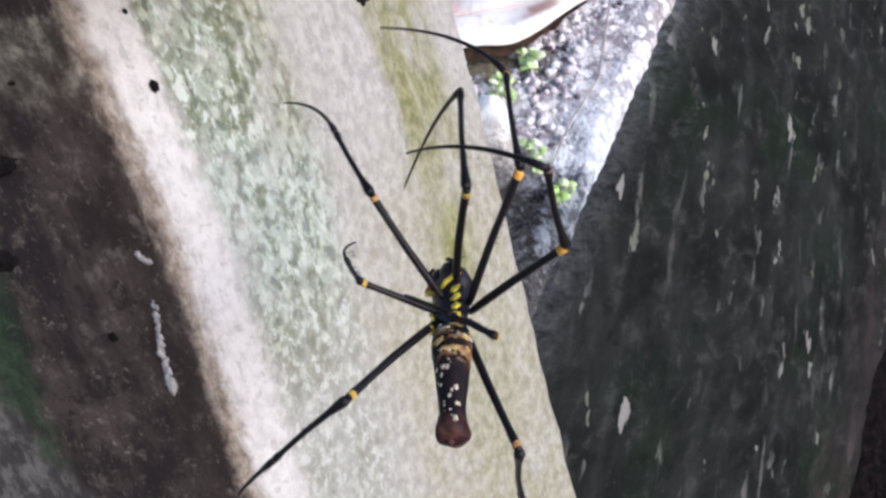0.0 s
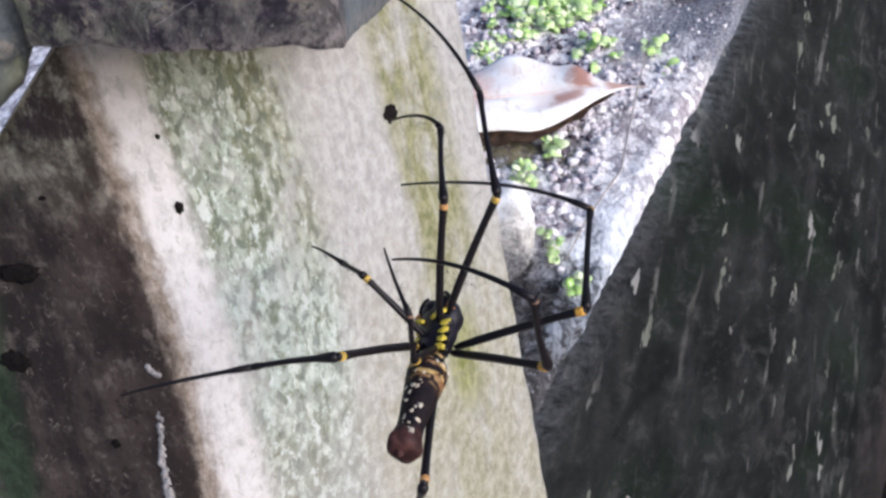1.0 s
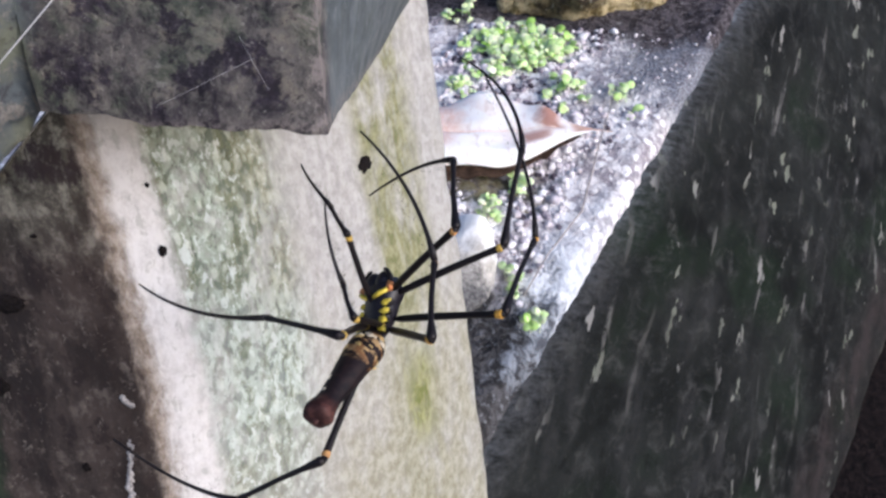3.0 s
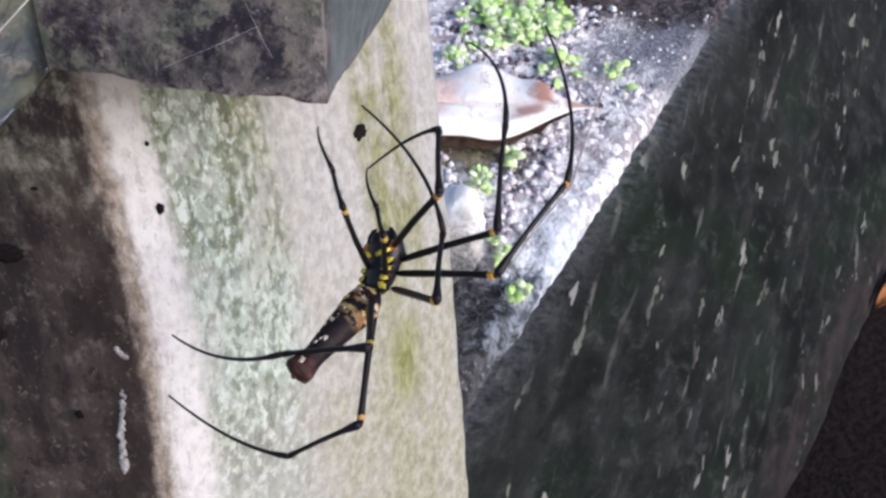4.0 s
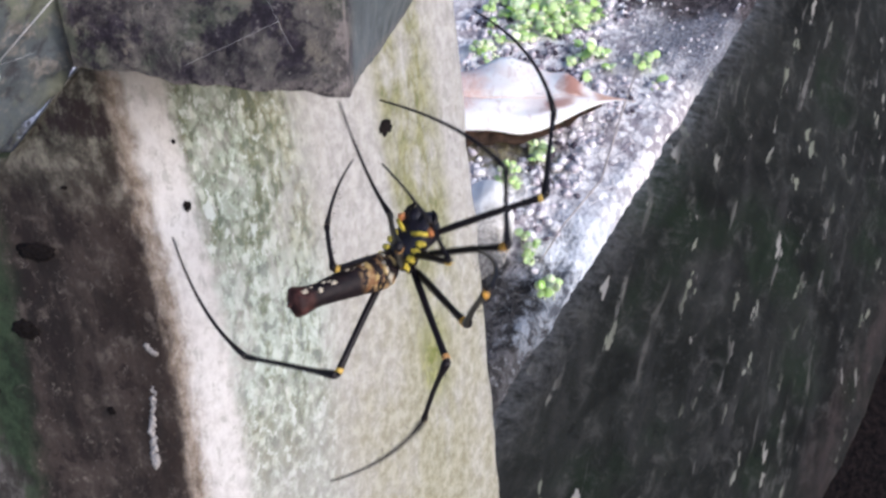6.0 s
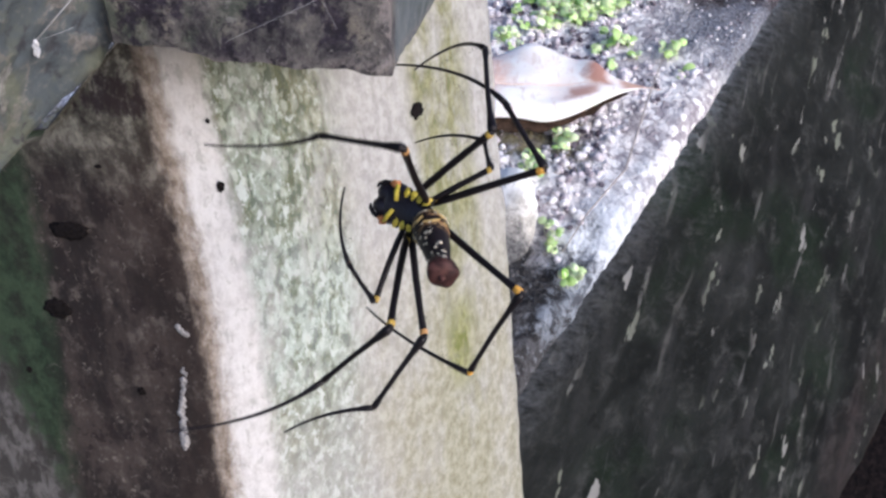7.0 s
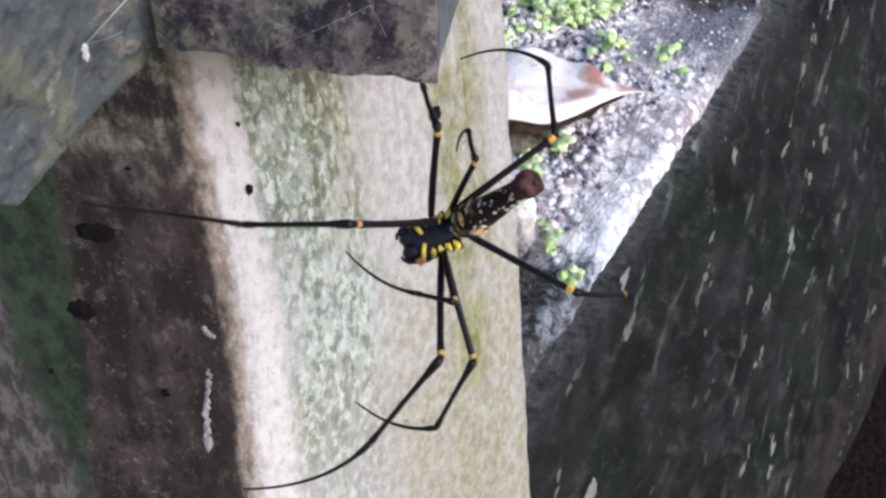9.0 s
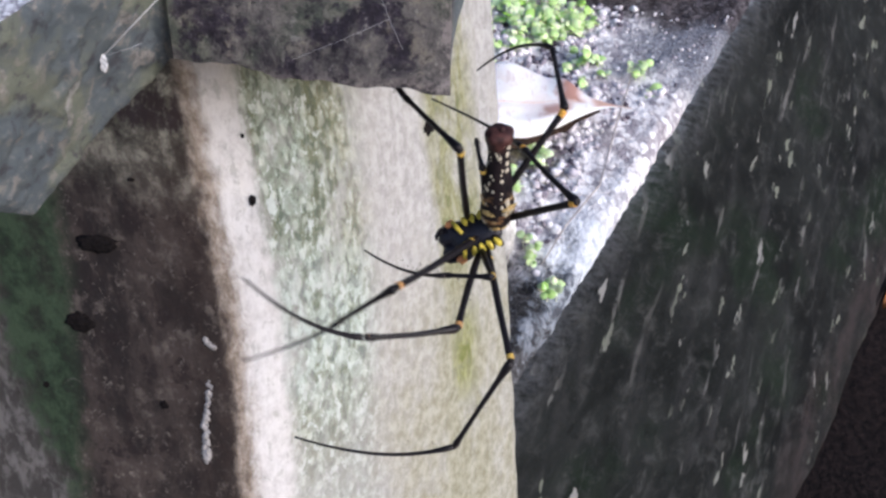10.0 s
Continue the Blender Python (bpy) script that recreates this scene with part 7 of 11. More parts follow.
    walk(tibias[2], [
        (0, limb((32.4, 17.7, 8.2), (33.4, 44.4, 10), (-0.00, -0.07, 1.00))),
        (0.25, limb((32.9, 17.5, 6.5), (32.5, 43.8, 11.4), (-0.00, -0.18, 0.98))),
        (0.5, limb((34.1, 15.8, 4), (32.6, 41.9, 10.1), (0.01, -0.23, 0.97))), (0.75, limb((36.6, 7.3, 0.4), (35.9, 33.8, 4.2), (0.00, -0.14, 0.99))),
        (1, limb((36.8, 0.8, -3.5), (37.5, 27.6, -2.7), (0.00, -0.03, 1.00))), (1.25, limb((36.7, 3, -5.3), (34.4, 29.6, -8.1), (-0.01, 0.10, 0.99))),
        (1.5, limb((36.3, 3.4, -7.8), (31.9, 29.3, -13.3), (-0.03, 0.20, 0.98))),
        (1.75, limb((29.3, 3.2, -22.8), (34, 27, -11.5), (-0.14, -0.40, 0.90))),
        (2, limb((16.6, 7, -31.5), (33.3, 17.2, -13.3), (-0.44, -0.54, 0.71))),
        (2.25, limb((29.8, 0.3, -22.1), (31.7, 25.5, -13.3), (-0.35, -0.29, 0.89))),
        (2.5, limb((36.7, -0.4, -4.4), (29.2, 21.9, -17.3), (-0.52, 0.29, 0.80))),
        (2.75, limb((36.7, 0.2, -3.5), (30.4, 22.7, -16.5), (-0.44, 0.35, 0.83))),
        (3, limb((36.7, 0.5, -2.9), (33.4, 23.9, -15.4), (-0.36, 0.40, 0.84))),
        (3.25, limb((36.7, 0.7, -2.2), (37.7, 24.9, -13.6), (-0.27, 0.42, 0.87))),
        (3.5, limb((36.7, 0.9, -1.6), (42.2, 25.2, -11.3), (-0.19, 0.40, 0.90))),
        (3.75, limb((36.7, 1.2, -0.9), (45.5, 25.2, -8.8), (-0.13, 0.35, 0.93))),
        (4, limb((36.7, 1.7, -0.1), (46.6, 25.8, -6.5), (-0.08, 0.29, 0.95))), (4.25, limb((36.5, 0.7, 0.8), (46.2, 25.4, -3), (-0.08, 0.18, 0.98))),
        (4.5, limb((36.4, -0.5, 1.1), (46.1, 24.4, -1.1), (-0.07, 0.11, 0.99))),
        (4.75, limb((36.5, 1.1, 1.8), (43.1, 26.7, -2.6), (-0.03, 0.18, 0.98))), (5, limb((36.5, 3.2, 2.9), (38.2, 28.7, -5.2), (-0.01, 0.30, 0.95))),
        (5.25, limb((35.7, 7.8, 5.4), (30.5, 29.7, -9.1), (-0.08, 0.54, 0.84))),
        (5.5, limb((35.1, 10.7, 6.8), (26, 27.8, -11.8), (-0.19, 0.68, 0.71))),
        (5.75, limb((33.9, 5, 12.1), (39.7, 30.9, 15.1), (-0.36, -0.03, 0.93))), (6, limb((31.2, -6, 14.7), (42.4, -2.2, 38.8), (-0.88, -0.18, 0.44))),
        (6.25, limb((25.3, -22.8, 3.8), (35.6, -31.7, 26.9), (-0.92, -0.05, 0.39))),
        (6.5, limb((15.4, -29.4, 1.7), (21.7, -38.5, 26.1), (-0.95, 0.11, 0.28))),
        (6.75, limb((4.5, -31.7, 2), (-16.1, -34.7, 18.9), (-0.54, 0.63, -0.55))),
        (7, limb((-5.6, -31.2, 2.1), (-29.7, -23, -6.3), (0.39, 0.88, -0.27))),
        (7.25, limb((-13.3, -28.9, 0.5), (-33.7, -17.7, -12.8), (0.43, 0.90, 0.09))),
        (7.5, limb((-19.9, -25.2, -6.8), (-37.4, -7.4, -16.6), (0.50, 0.74, 0.45))),
        (7.75, limb((-16.9, -27.2, -3.7), (-33, -9.3, -15.4), (0.34, 0.71, 0.62))),
        (8, limb((-14.2, -28.3, 0.9), (-29, -11.9, -14.2), (0.15, 0.74, 0.66))),
        (8.25, limb((-17.5, -25.8, 4.9), (-32.1, -17.1, -15.7), (-0.17, 0.86, 0.48))),
        (8.5, limb((-20.9, -22.2, 7.6), (-35.1, -23.8, -15.1), (-0.51, 0.82, 0.26))),
        (8.75, limb((-22.2, -21.2, 6.7), (-33.6, -25.9, -17.1), (-0.68, 0.71, 0.19))),
        (9, limb((-22.9, -22.4, -3.6), (-26.1, -27.1, -29.8), (-0.95, 0.17, 0.25))),
        (9.25, limb((-15.9, -22.8, 13.8), (-8.3, -32.8, -9.8), (-0.80, 0.42, -0.43))),
        (9.5, limb((-10.1, -18.9, 21.9), (6, -27.9, 2.5), (-0.65, 0.33, -0.69))),
        (9.75, limb((-7.6, -20.9, 21), (11, -20.8, 1.8), (-0.65, 0.42, -0.63))),
        (10, limb((-4.8, -24.8, 17.2), (15, -13.9, 2.8), (-0.66, 0.60, -0.45))),
    ])
    walk(metatarsi[2], [
        (0, limb((33.4, 44.4, 10), (7.9, 74.4, 25.7), (0.66, 0.70, -0.28))), (0.25, limb((32.5, 43.8, 11.4), (-2, 64.7, 24.8), (0.47, 0.87, -0.14))),
        (0.5, limb((32.6, 41.9, 10.1), (-6, 54.4, 22.5), (0.30, 0.95, -0.02))),
        (0.75, limb((35.9, 33.8, 4.2), (-1.3, 42.4, 22.8), (0.23, 0.97, 0.02))), (1, limb((37.5, 27.6, -2.7), (4, 32, 22.9), (0.15, 0.99, 0.03))),
        (1.25, limb((34.4, 29.6, -8.1), (4.4, 28.1, 21.9), (0.01, 1.00, 0.06))),
        (1.5, limb((31.9, 29.3, -13.3), (5.6, 26.6, 19.8), (-0.08, 1.00, 0.02))), (1.75, limb((34, 27, -11.5), (8, 21.5, 21.6), (-0.01, 0.99, 0.16))),
        (2, limb((33.3, 17.2, -13.3), (10.7, 18.6, 22.6), (0.35, 0.92, 0.18))),
        (2.25, limb((31.7, 25.5, -13.3), (12.8, 37.6, 22.8), (0.45, 0.89, -0.07))),
        (2.5, limb((29.2, 21.9, -17.3), (19.6, 54.1, 8.6), (0.45, 0.64, -0.62))),
        (2.75, limb((30.4, 22.7, -16.5), (24, 58.6, 5.3), (0.30, 0.53, -0.79))),
        (3, limb((33.4, 23.9, -15.4), (28.1, 62.2, 2.3), (0.22, 0.43, -0.87))),
        (3.25, limb((37.7, 24.9, -13.6), (31.6, 64.7, -0.1), (0.23, 0.34, -0.91))),
        (3.5, limb((42.2, 25.2, -11.3), (34.6, 65.8, -1.6), (0.31, 0.28, -0.91))),
        (3.75, limb((45.5, 25.2, -8.8), (37, 66.1, -1.4), (0.42, 0.24, -0.87))), (4, limb((46.6, 25.8, -6.5), (38.4, 66.7, 0.9), (0.52, 0.25, -0.82))),
        (4.25, limb((46.2, 25.4, -3), (38.8, 65.1, 9.8), (0.57, 0.35, -0.74))),
        (4.5, limb((46.1, 24.4, -1.1), (38.5, 62.4, 16.3), (0.60, 0.43, -0.68))),
        (4.75, limb((43.1, 26.7, -2.6), (33.3, 63.8, 15.4), (0.59, 0.47, -0.66))),
        (5, limb((38.2, 28.7, -5.2), (25.6, 65.8, 11.1), (0.53, 0.48, -0.69))),
        (5.25, limb((30.5, 29.7, -9.1), (6.2, 63.2, 0.5), (0.42, 0.52, -0.74))),
        (5.5, limb((26, 27.8, -11.8), (-6.6, 54.9, -10), (0.36, 0.48, -0.80))), (5.75, limb((39.7, 30.9, 15.1), (3.9, 34, -7.6), (0.41, 0.72, -0.56))),
        (6, limb((42.4, -2.2, 38.8), (18.1, 10.6, 6.4), (0.61, 0.78, -0.15))), (6.25, limb((35.6, -31.7, 26.9), (17.6, -4.2, 0), (0.73, 0.66, 0.18))),
        (6.5, limb((21.7, -38.5, 26.1), (5.5, -9.9, -0.9), (0.64, 0.69, 0.34))),
        (6.75, limb((-16.1, -34.7, 18.9), (-16.2, -1.5, -7.6), (0.32, 0.59, 0.74))),
        (7, limb((-29.7, -23, -6.3), (-31.5, 18.1, -16.5), (-0.05, 0.24, 0.97))),
        (7.25, limb((-33.7, -17.7, -12.8), (-36.7, 24.1, -19.6), (-0.43, 0.11, 0.89))),
        (7.5, limb((-37.4, -7.4, -16.6), (-31.5, 34.3, -11.4), (-0.76, 0.03, 0.65))),
        (7.75, limb((-33, -9.3, -15.4), (-23.8, 32.1, -12.2), (-0.91, 0.17, 0.37))),
        (8, limb((-29, -11.9, -14.2), (-17, 28.8, -15.6), (-0.95, 0.28, 0.09))),
        (8.25, limb((-32.1, -17.1, -15.7), (-22.4, 19.6, -34.9), (-0.97, 0.19, -0.13))),
        (8.5, limb((-35.1, -23.8, -15.1), (-31.3, -0.4, -50.4), (-0.99, -0.05, -0.14))),
        (8.75, limb((-33.6, -25.9, -17.1), (-25.9, -16.4, -57.8), (-0.96, -0.15, -0.22))),
        (9, limb((-26.1, -27.1, -29.8), (-13.7, -28.1, -70.4), (-0.79, -0.50, -0.36))),
        (9.25, limb((-8.3, -32.8, -9.8), (14.8, -39, -44.8), (-0.81, -0.33, -0.48))),
        (9.5, limb((6, -27.9, 2.5), (37.1, -31.1, -26.2), (-0.63, -0.43, -0.64))),
        (9.75, limb((11, -20.8, 1.8), (42.1, -10.4, -25.2), (-0.49, -0.47, -0.74))),
        (10, limb((15, -13.9, 2.8), (43.5, 10.9, -16.6), (-0.27, -0.38, -0.88))),
    ])
    walk(femurs[3], [
        (0, limb((4.5, 2.1, -1.5), (35.3, -0.5, 1.6), (-0.10, 0.01, 0.99))), (0.25, limb((4.5, 2.2, -1.6), (35.1, -1.2, 2.2), (-0.12, 0.01, 0.99))),
        (0.5, limb((4.5, 2.2, -1.8), (34.9, -2.8, 1.9), (-0.12, 0.01, 0.99))), (0.75, limb((4.3, 1.5, -2), (33.6, -8.8, 0.2), (-0.07, 0.00, 1.00))),
        (1, limb((4, 1.2, -1.8), (31.6, -12.9, 0.1), (-0.07, 0.01, 1.00))), (1.25, limb((4.2, 2.3, -1.1), (31.8, -8.9, 7.6), (-0.27, 0.09, 0.96))),
        (1.5, limb((4, 3.2, -0.7), (30.6, -3.9, 13.7), (-0.44, 0.14, 0.89))), (1.75, limb((3.7, 2.3, -0.7), (28.9, -8.9, 13.6), (-0.44, 0.15, 0.89))),
        (2, limb((3.2, 1.3, -1.1), (26.8, -14.3, 11.8), (-0.39, 0.15, 0.91))), (2.25, limb((3.1, 1.3, -1.1), (28, -12.1, 11.7), (-0.38, 0.16, 0.91))),
        (2.5, limb((3.1, 1.4, -1.2), (29.3, -9.3, 11.6), (-0.38, 0.16, 0.91))),
        (2.75, limb((3.1, 1.3, -1.3), (29.7, -8.9, 11.1), (-0.37, 0.15, 0.92))), (3, limb((3.3, 1.2, -1.5), (30.1, -8.6, 10.7), (-0.36, 0.15, 0.92))),
        (3.25, limb((3.4, 1.1, -1.7), (30.5, -8.3, 10.3), (-0.36, 0.14, 0.92))), (3.5, limb((3.6, 1, -1.9), (30.7, -8.1, 10.1), (-0.36, 0.14, 0.92))),
        (3.75, limb((3.8, 1, -2), (30.9, -8.1, 10.1), (-0.37, 0.13, 0.92))), (4, limb((3.8, 1.1, -2), (30.9, -8, 10.3), (-0.37, 0.13, 0.92))),
        (4.25, limb((3.7, 1.3, -1.7), (30.2, -9.1, 10.8), (-0.38, 0.14, 0.91))), (4.5, limb((3.5, 1.3, -1.5), (29.5, -10, 11.1), (-0.38, 0.15, 0.91))),
        (4.75, limb((3.6, 1.6, -1.5), (30.5, -7.6, 11.1), (-0.38, 0.14, 0.91))), (5, limb((3.8, 1.9, -1.6), (31.5, -4.1, 11.2), (-0.39, 0.13, 0.91))),
        (5.25, limb((3.7, 2.8, -1.6), (30.6, 2.9, 13.9), (-0.50, 0.10, 0.86))), (5.5, limb((3.5, 3.6, -1.8), (28.9, 8.1, 15.5), (-0.57, 0.05, 0.82))),
        (5.75, limb((3.8, 4.8, -1.7), (28.3, 10.9, 16.3), (-0.59, -0.00, 0.81))),
        (6, limb((4.5, 5.8, -1.4), (30.1, 12.7, 14.8), (-0.53, -0.02, 0.85))), (6.25, limb((4.3, 2.3, -1.1), (34.7, -4.2, 0.1), (-0.06, -0.10, 0.99))),
        (6.5, limb((3.8, 1.7, -1.1), (30.7, -13.8, -2.4), (-0.01, -0.10, 1.00))),
        (6.75, limb((3.7, 1.3, -1), (26, -20.3, -1.2), (-0.03, -0.04, 1.00))), (7, limb((3.7, 0.9, -0.9), (21.5, -24.5, 1.4), (-0.07, 0.04, 1.00))),
        (7.25, limb((3.8, 0.6, -0.7), (17.7, -26.9, 3.5), (-0.09, 0.10, 0.99))),
        (7.5, limb((3.6, 0.5, -1.3), (13.1, -29.1, -2.5), (-0.03, -0.05, 1.00))),
        (7.75, limb((3.7, 0.6, -1), (16.9, -25.7, -11), (0.11, -0.31, 0.95))), (8, limb((3.9, 0.5, -0.8), (19.1, -20.6, -17.8), (0.26, -0.49, 0.83))),
        (8.25, limb((4.1, 0.4, -0.5), (18.3, -24.2, -13.1), (0.19, -0.36, 0.91))),
        (8.5, limb((4.4, 0.5, -0.3), (17.1, -26.9, -7.7), (0.12, -0.21, 0.97))),
        (8.75, limb((4.4, 0.6, -0.5), (14.7, -27.9, -7.3), (0.10, -0.20, 0.98))),
        (9, limb((4.4, 0.5, -0.7), (13.9, -28.6, -5.8), (0.08, -0.15, 0.99))),
        (9.25, limb((4.4, 0.5, -0.3), (14.8, -26.8, 10.4), (-0.11, 0.33, 0.94))),
        (9.5, limb((4.3, 0.5, -0.1), (14.9, -19.3, 21.4), (-0.28, 0.63, 0.72))),
        (9.75, limb((4, 0.4, -0.3), (17.2, -23.6, 14.4), (-0.19, 0.44, 0.88))), (10, limb((3.8, 0.5, -0.7), (19.7, -26.2, 0), (0.04, 0.04, 1.00))),
    ])
    walk(tibias[3], [
        (0, limb((35.3, -0.5, 1.6), (46, 2.6, 16.9), (-0.78, -0.22, 0.59))), (0.25, limb((35.1, -1.2, 2.2), (43.9, 0.6, 18.8), (-0.85, -0.23, 0.47))),
        (0.5, limb((34.9, -2.8, 1.9), (42.8, -2.1, 19), (-0.89, -0.21, 0.41))),
        (0.75, limb((33.6, -8.8, 0.2), (41.6, -8.9, 17.2), (-0.89, -0.18, 0.42))),
        (1, limb((31.6, -12.9, 0.1), (40.7, -12.8, 16.7), (-0.86, -0.16, 0.48))),
        (1.25, limb((31.8, -8.9, 7.6), (39.8, -6.9, 24.6), (-0.88, -0.17, 0.44))),
        (1.5, limb((30.6, -3.9, 13.7), (38.5, 0.1, 30.3), (-0.86, -0.20, 0.46))),
        (1.75, limb((28.9, -8.9, 13.6), (33.2, 5.4, 25.2), (-0.75, -0.26, 0.61))),
        (2, limb((26.8, -14.3, 11.8), (25.7, 4.4, 14.3), (-0.61, -0.14, 0.78))),
        (2.25, limb((28, -12.1, 11.7), (25.8, 6.6, 13), (-0.47, -0.11, 0.87))),
        (2.5, limb((29.3, -9.3, 11.6), (25.9, 9.2, 11.6), (-0.36, -0.07, 0.93))),
        (2.75, limb((29.7, -8.9, 11.1), (26.1, 9.6, 10.5), (-0.28, -0.02, 0.96))),
        (3, limb((30.1, -8.6, 10.7), (26.3, 9.9, 9.1), (-0.22, 0.04, 0.98))), (3.25, limb((30.5, -8.3, 10.3), (26.4, 10, 7.9), (-0.18, 0.09, 0.98))),
        (3.5, limb((30.7, -8.1, 10.1), (26.4, 10, 7.1), (-0.15, 0.13, 0.98))), (3.75, limb((30.9, -8.1, 10.1), (26.2, 9.9, 6.8), (-0.12, 0.15, 0.98))),
        (4, limb((30.9, -8, 10.3), (25.7, 9.9, 7.5), (-0.10, 0.13, 0.99))), (4.25, limb((30.2, -9.1, 10.8), (24.5, 8.9, 11.3), (-0.03, -0.04, 1.00))),
        (4.5, limb((29.5, -10, 11.1), (23.3, 7.5, 14.4), (0.03, -0.17, 0.98))),
        (4.75, limb((30.5, -7.6, 11.1), (23.2, 9.7, 13.2), (0.01, -0.11, 0.99))),
        (5, limb((31.5, -4.1, 11.2), (22.7, 12.7, 11.6), (-0.02, -0.03, 1.00))),
        (5.25, limb((30.6, 2.9, 13.9), (17.8, 16.6, 12.5), (-0.07, 0.04, 1.00))),
        (5.5, limb((28.9, 8.1, 15.5), (13.4, 18.5, 13.1), (-0.11, 0.07, 0.99))),
        (5.75, limb((28.3, 10.9, 16.3), (14.4, 23.4, 13.6), (-0.12, 0.08, 0.99))),
        (6, limb((30.1, 12.7, 14.8), (19.9, 28.5, 14.8), (-0.03, -0.02, 1.00))),
        (6.25, limb((34.7, -4.2, 0.1), (40, 13.6, 3.6), (-0.07, -0.17, 0.98))),
        (6.5, limb((30.7, -13.8, -2.4), (40.2, 2.5, -1.6), (-0.01, -0.05, 1.00))),
        (6.75, limb((26, -20.3, -1.2), (36.4, -4.6, -1.2), (0.01, -0.01, 1.00))), (7, limb((21.5, -24.5, 1.4), (32, -8.8, 1.8), (0.00, -0.02, 1.00))),
        (7.25, limb((17.7, -26.9, 3.5), (28.8, -11.7, 4.6), (-0.03, -0.05, 1.00))),
        (7.5, limb((13.1, -29.1, -2.5), (27, -16.8, 0.8), (-0.12, -0.13, 0.98))),
        (7.75, limb((16.9, -25.7, -11), (32, -14.6, -8.8), (-0.08, -0.09, 0.99))),
        (8, limb((19.1, -20.6, -17.8), (36.8, -14, -17), (-0.03, -0.05, 1.00))),
        (8.25, limb((18.3, -24.2, -13.1), (36.5, -19.4, -11.9), (-0.05, -0.05, 1.00))),
        (8.5, limb((17.1, -26.9, -7.7), (35.6, -23.8, -6.4), (-0.06, -0.04, 1.00))),
        (8.75, limb((14.7, -27.9, -7.3), (33.5, -28.2, -8.3), (0.05, -0.03, 1.00))),
        (9, limb((13.9, -28.6, -5.8), (32.2, -31.1, -9.8), (0.21, -0.05, 0.98))),
        (9.25, limb((14.8, -26.8, 10.4), (32.3, -29.6, 4), (0.33, -0.06, 0.94))),
        (9.5, limb((14.9, -19.3, 21.4), (31.7, -24.7, 14.7), (0.35, -0.08, 0.93))),
        (9.75, limb((17.2, -23.6, 14.4), (34.3, -27.3, 7.4), (0.36, -0.08, 0.93))),
        (10, limb((19.7, -26.2, 0), (37.3, -27.5, -6.7), (0.35, -0.07, 0.93))),
    ])
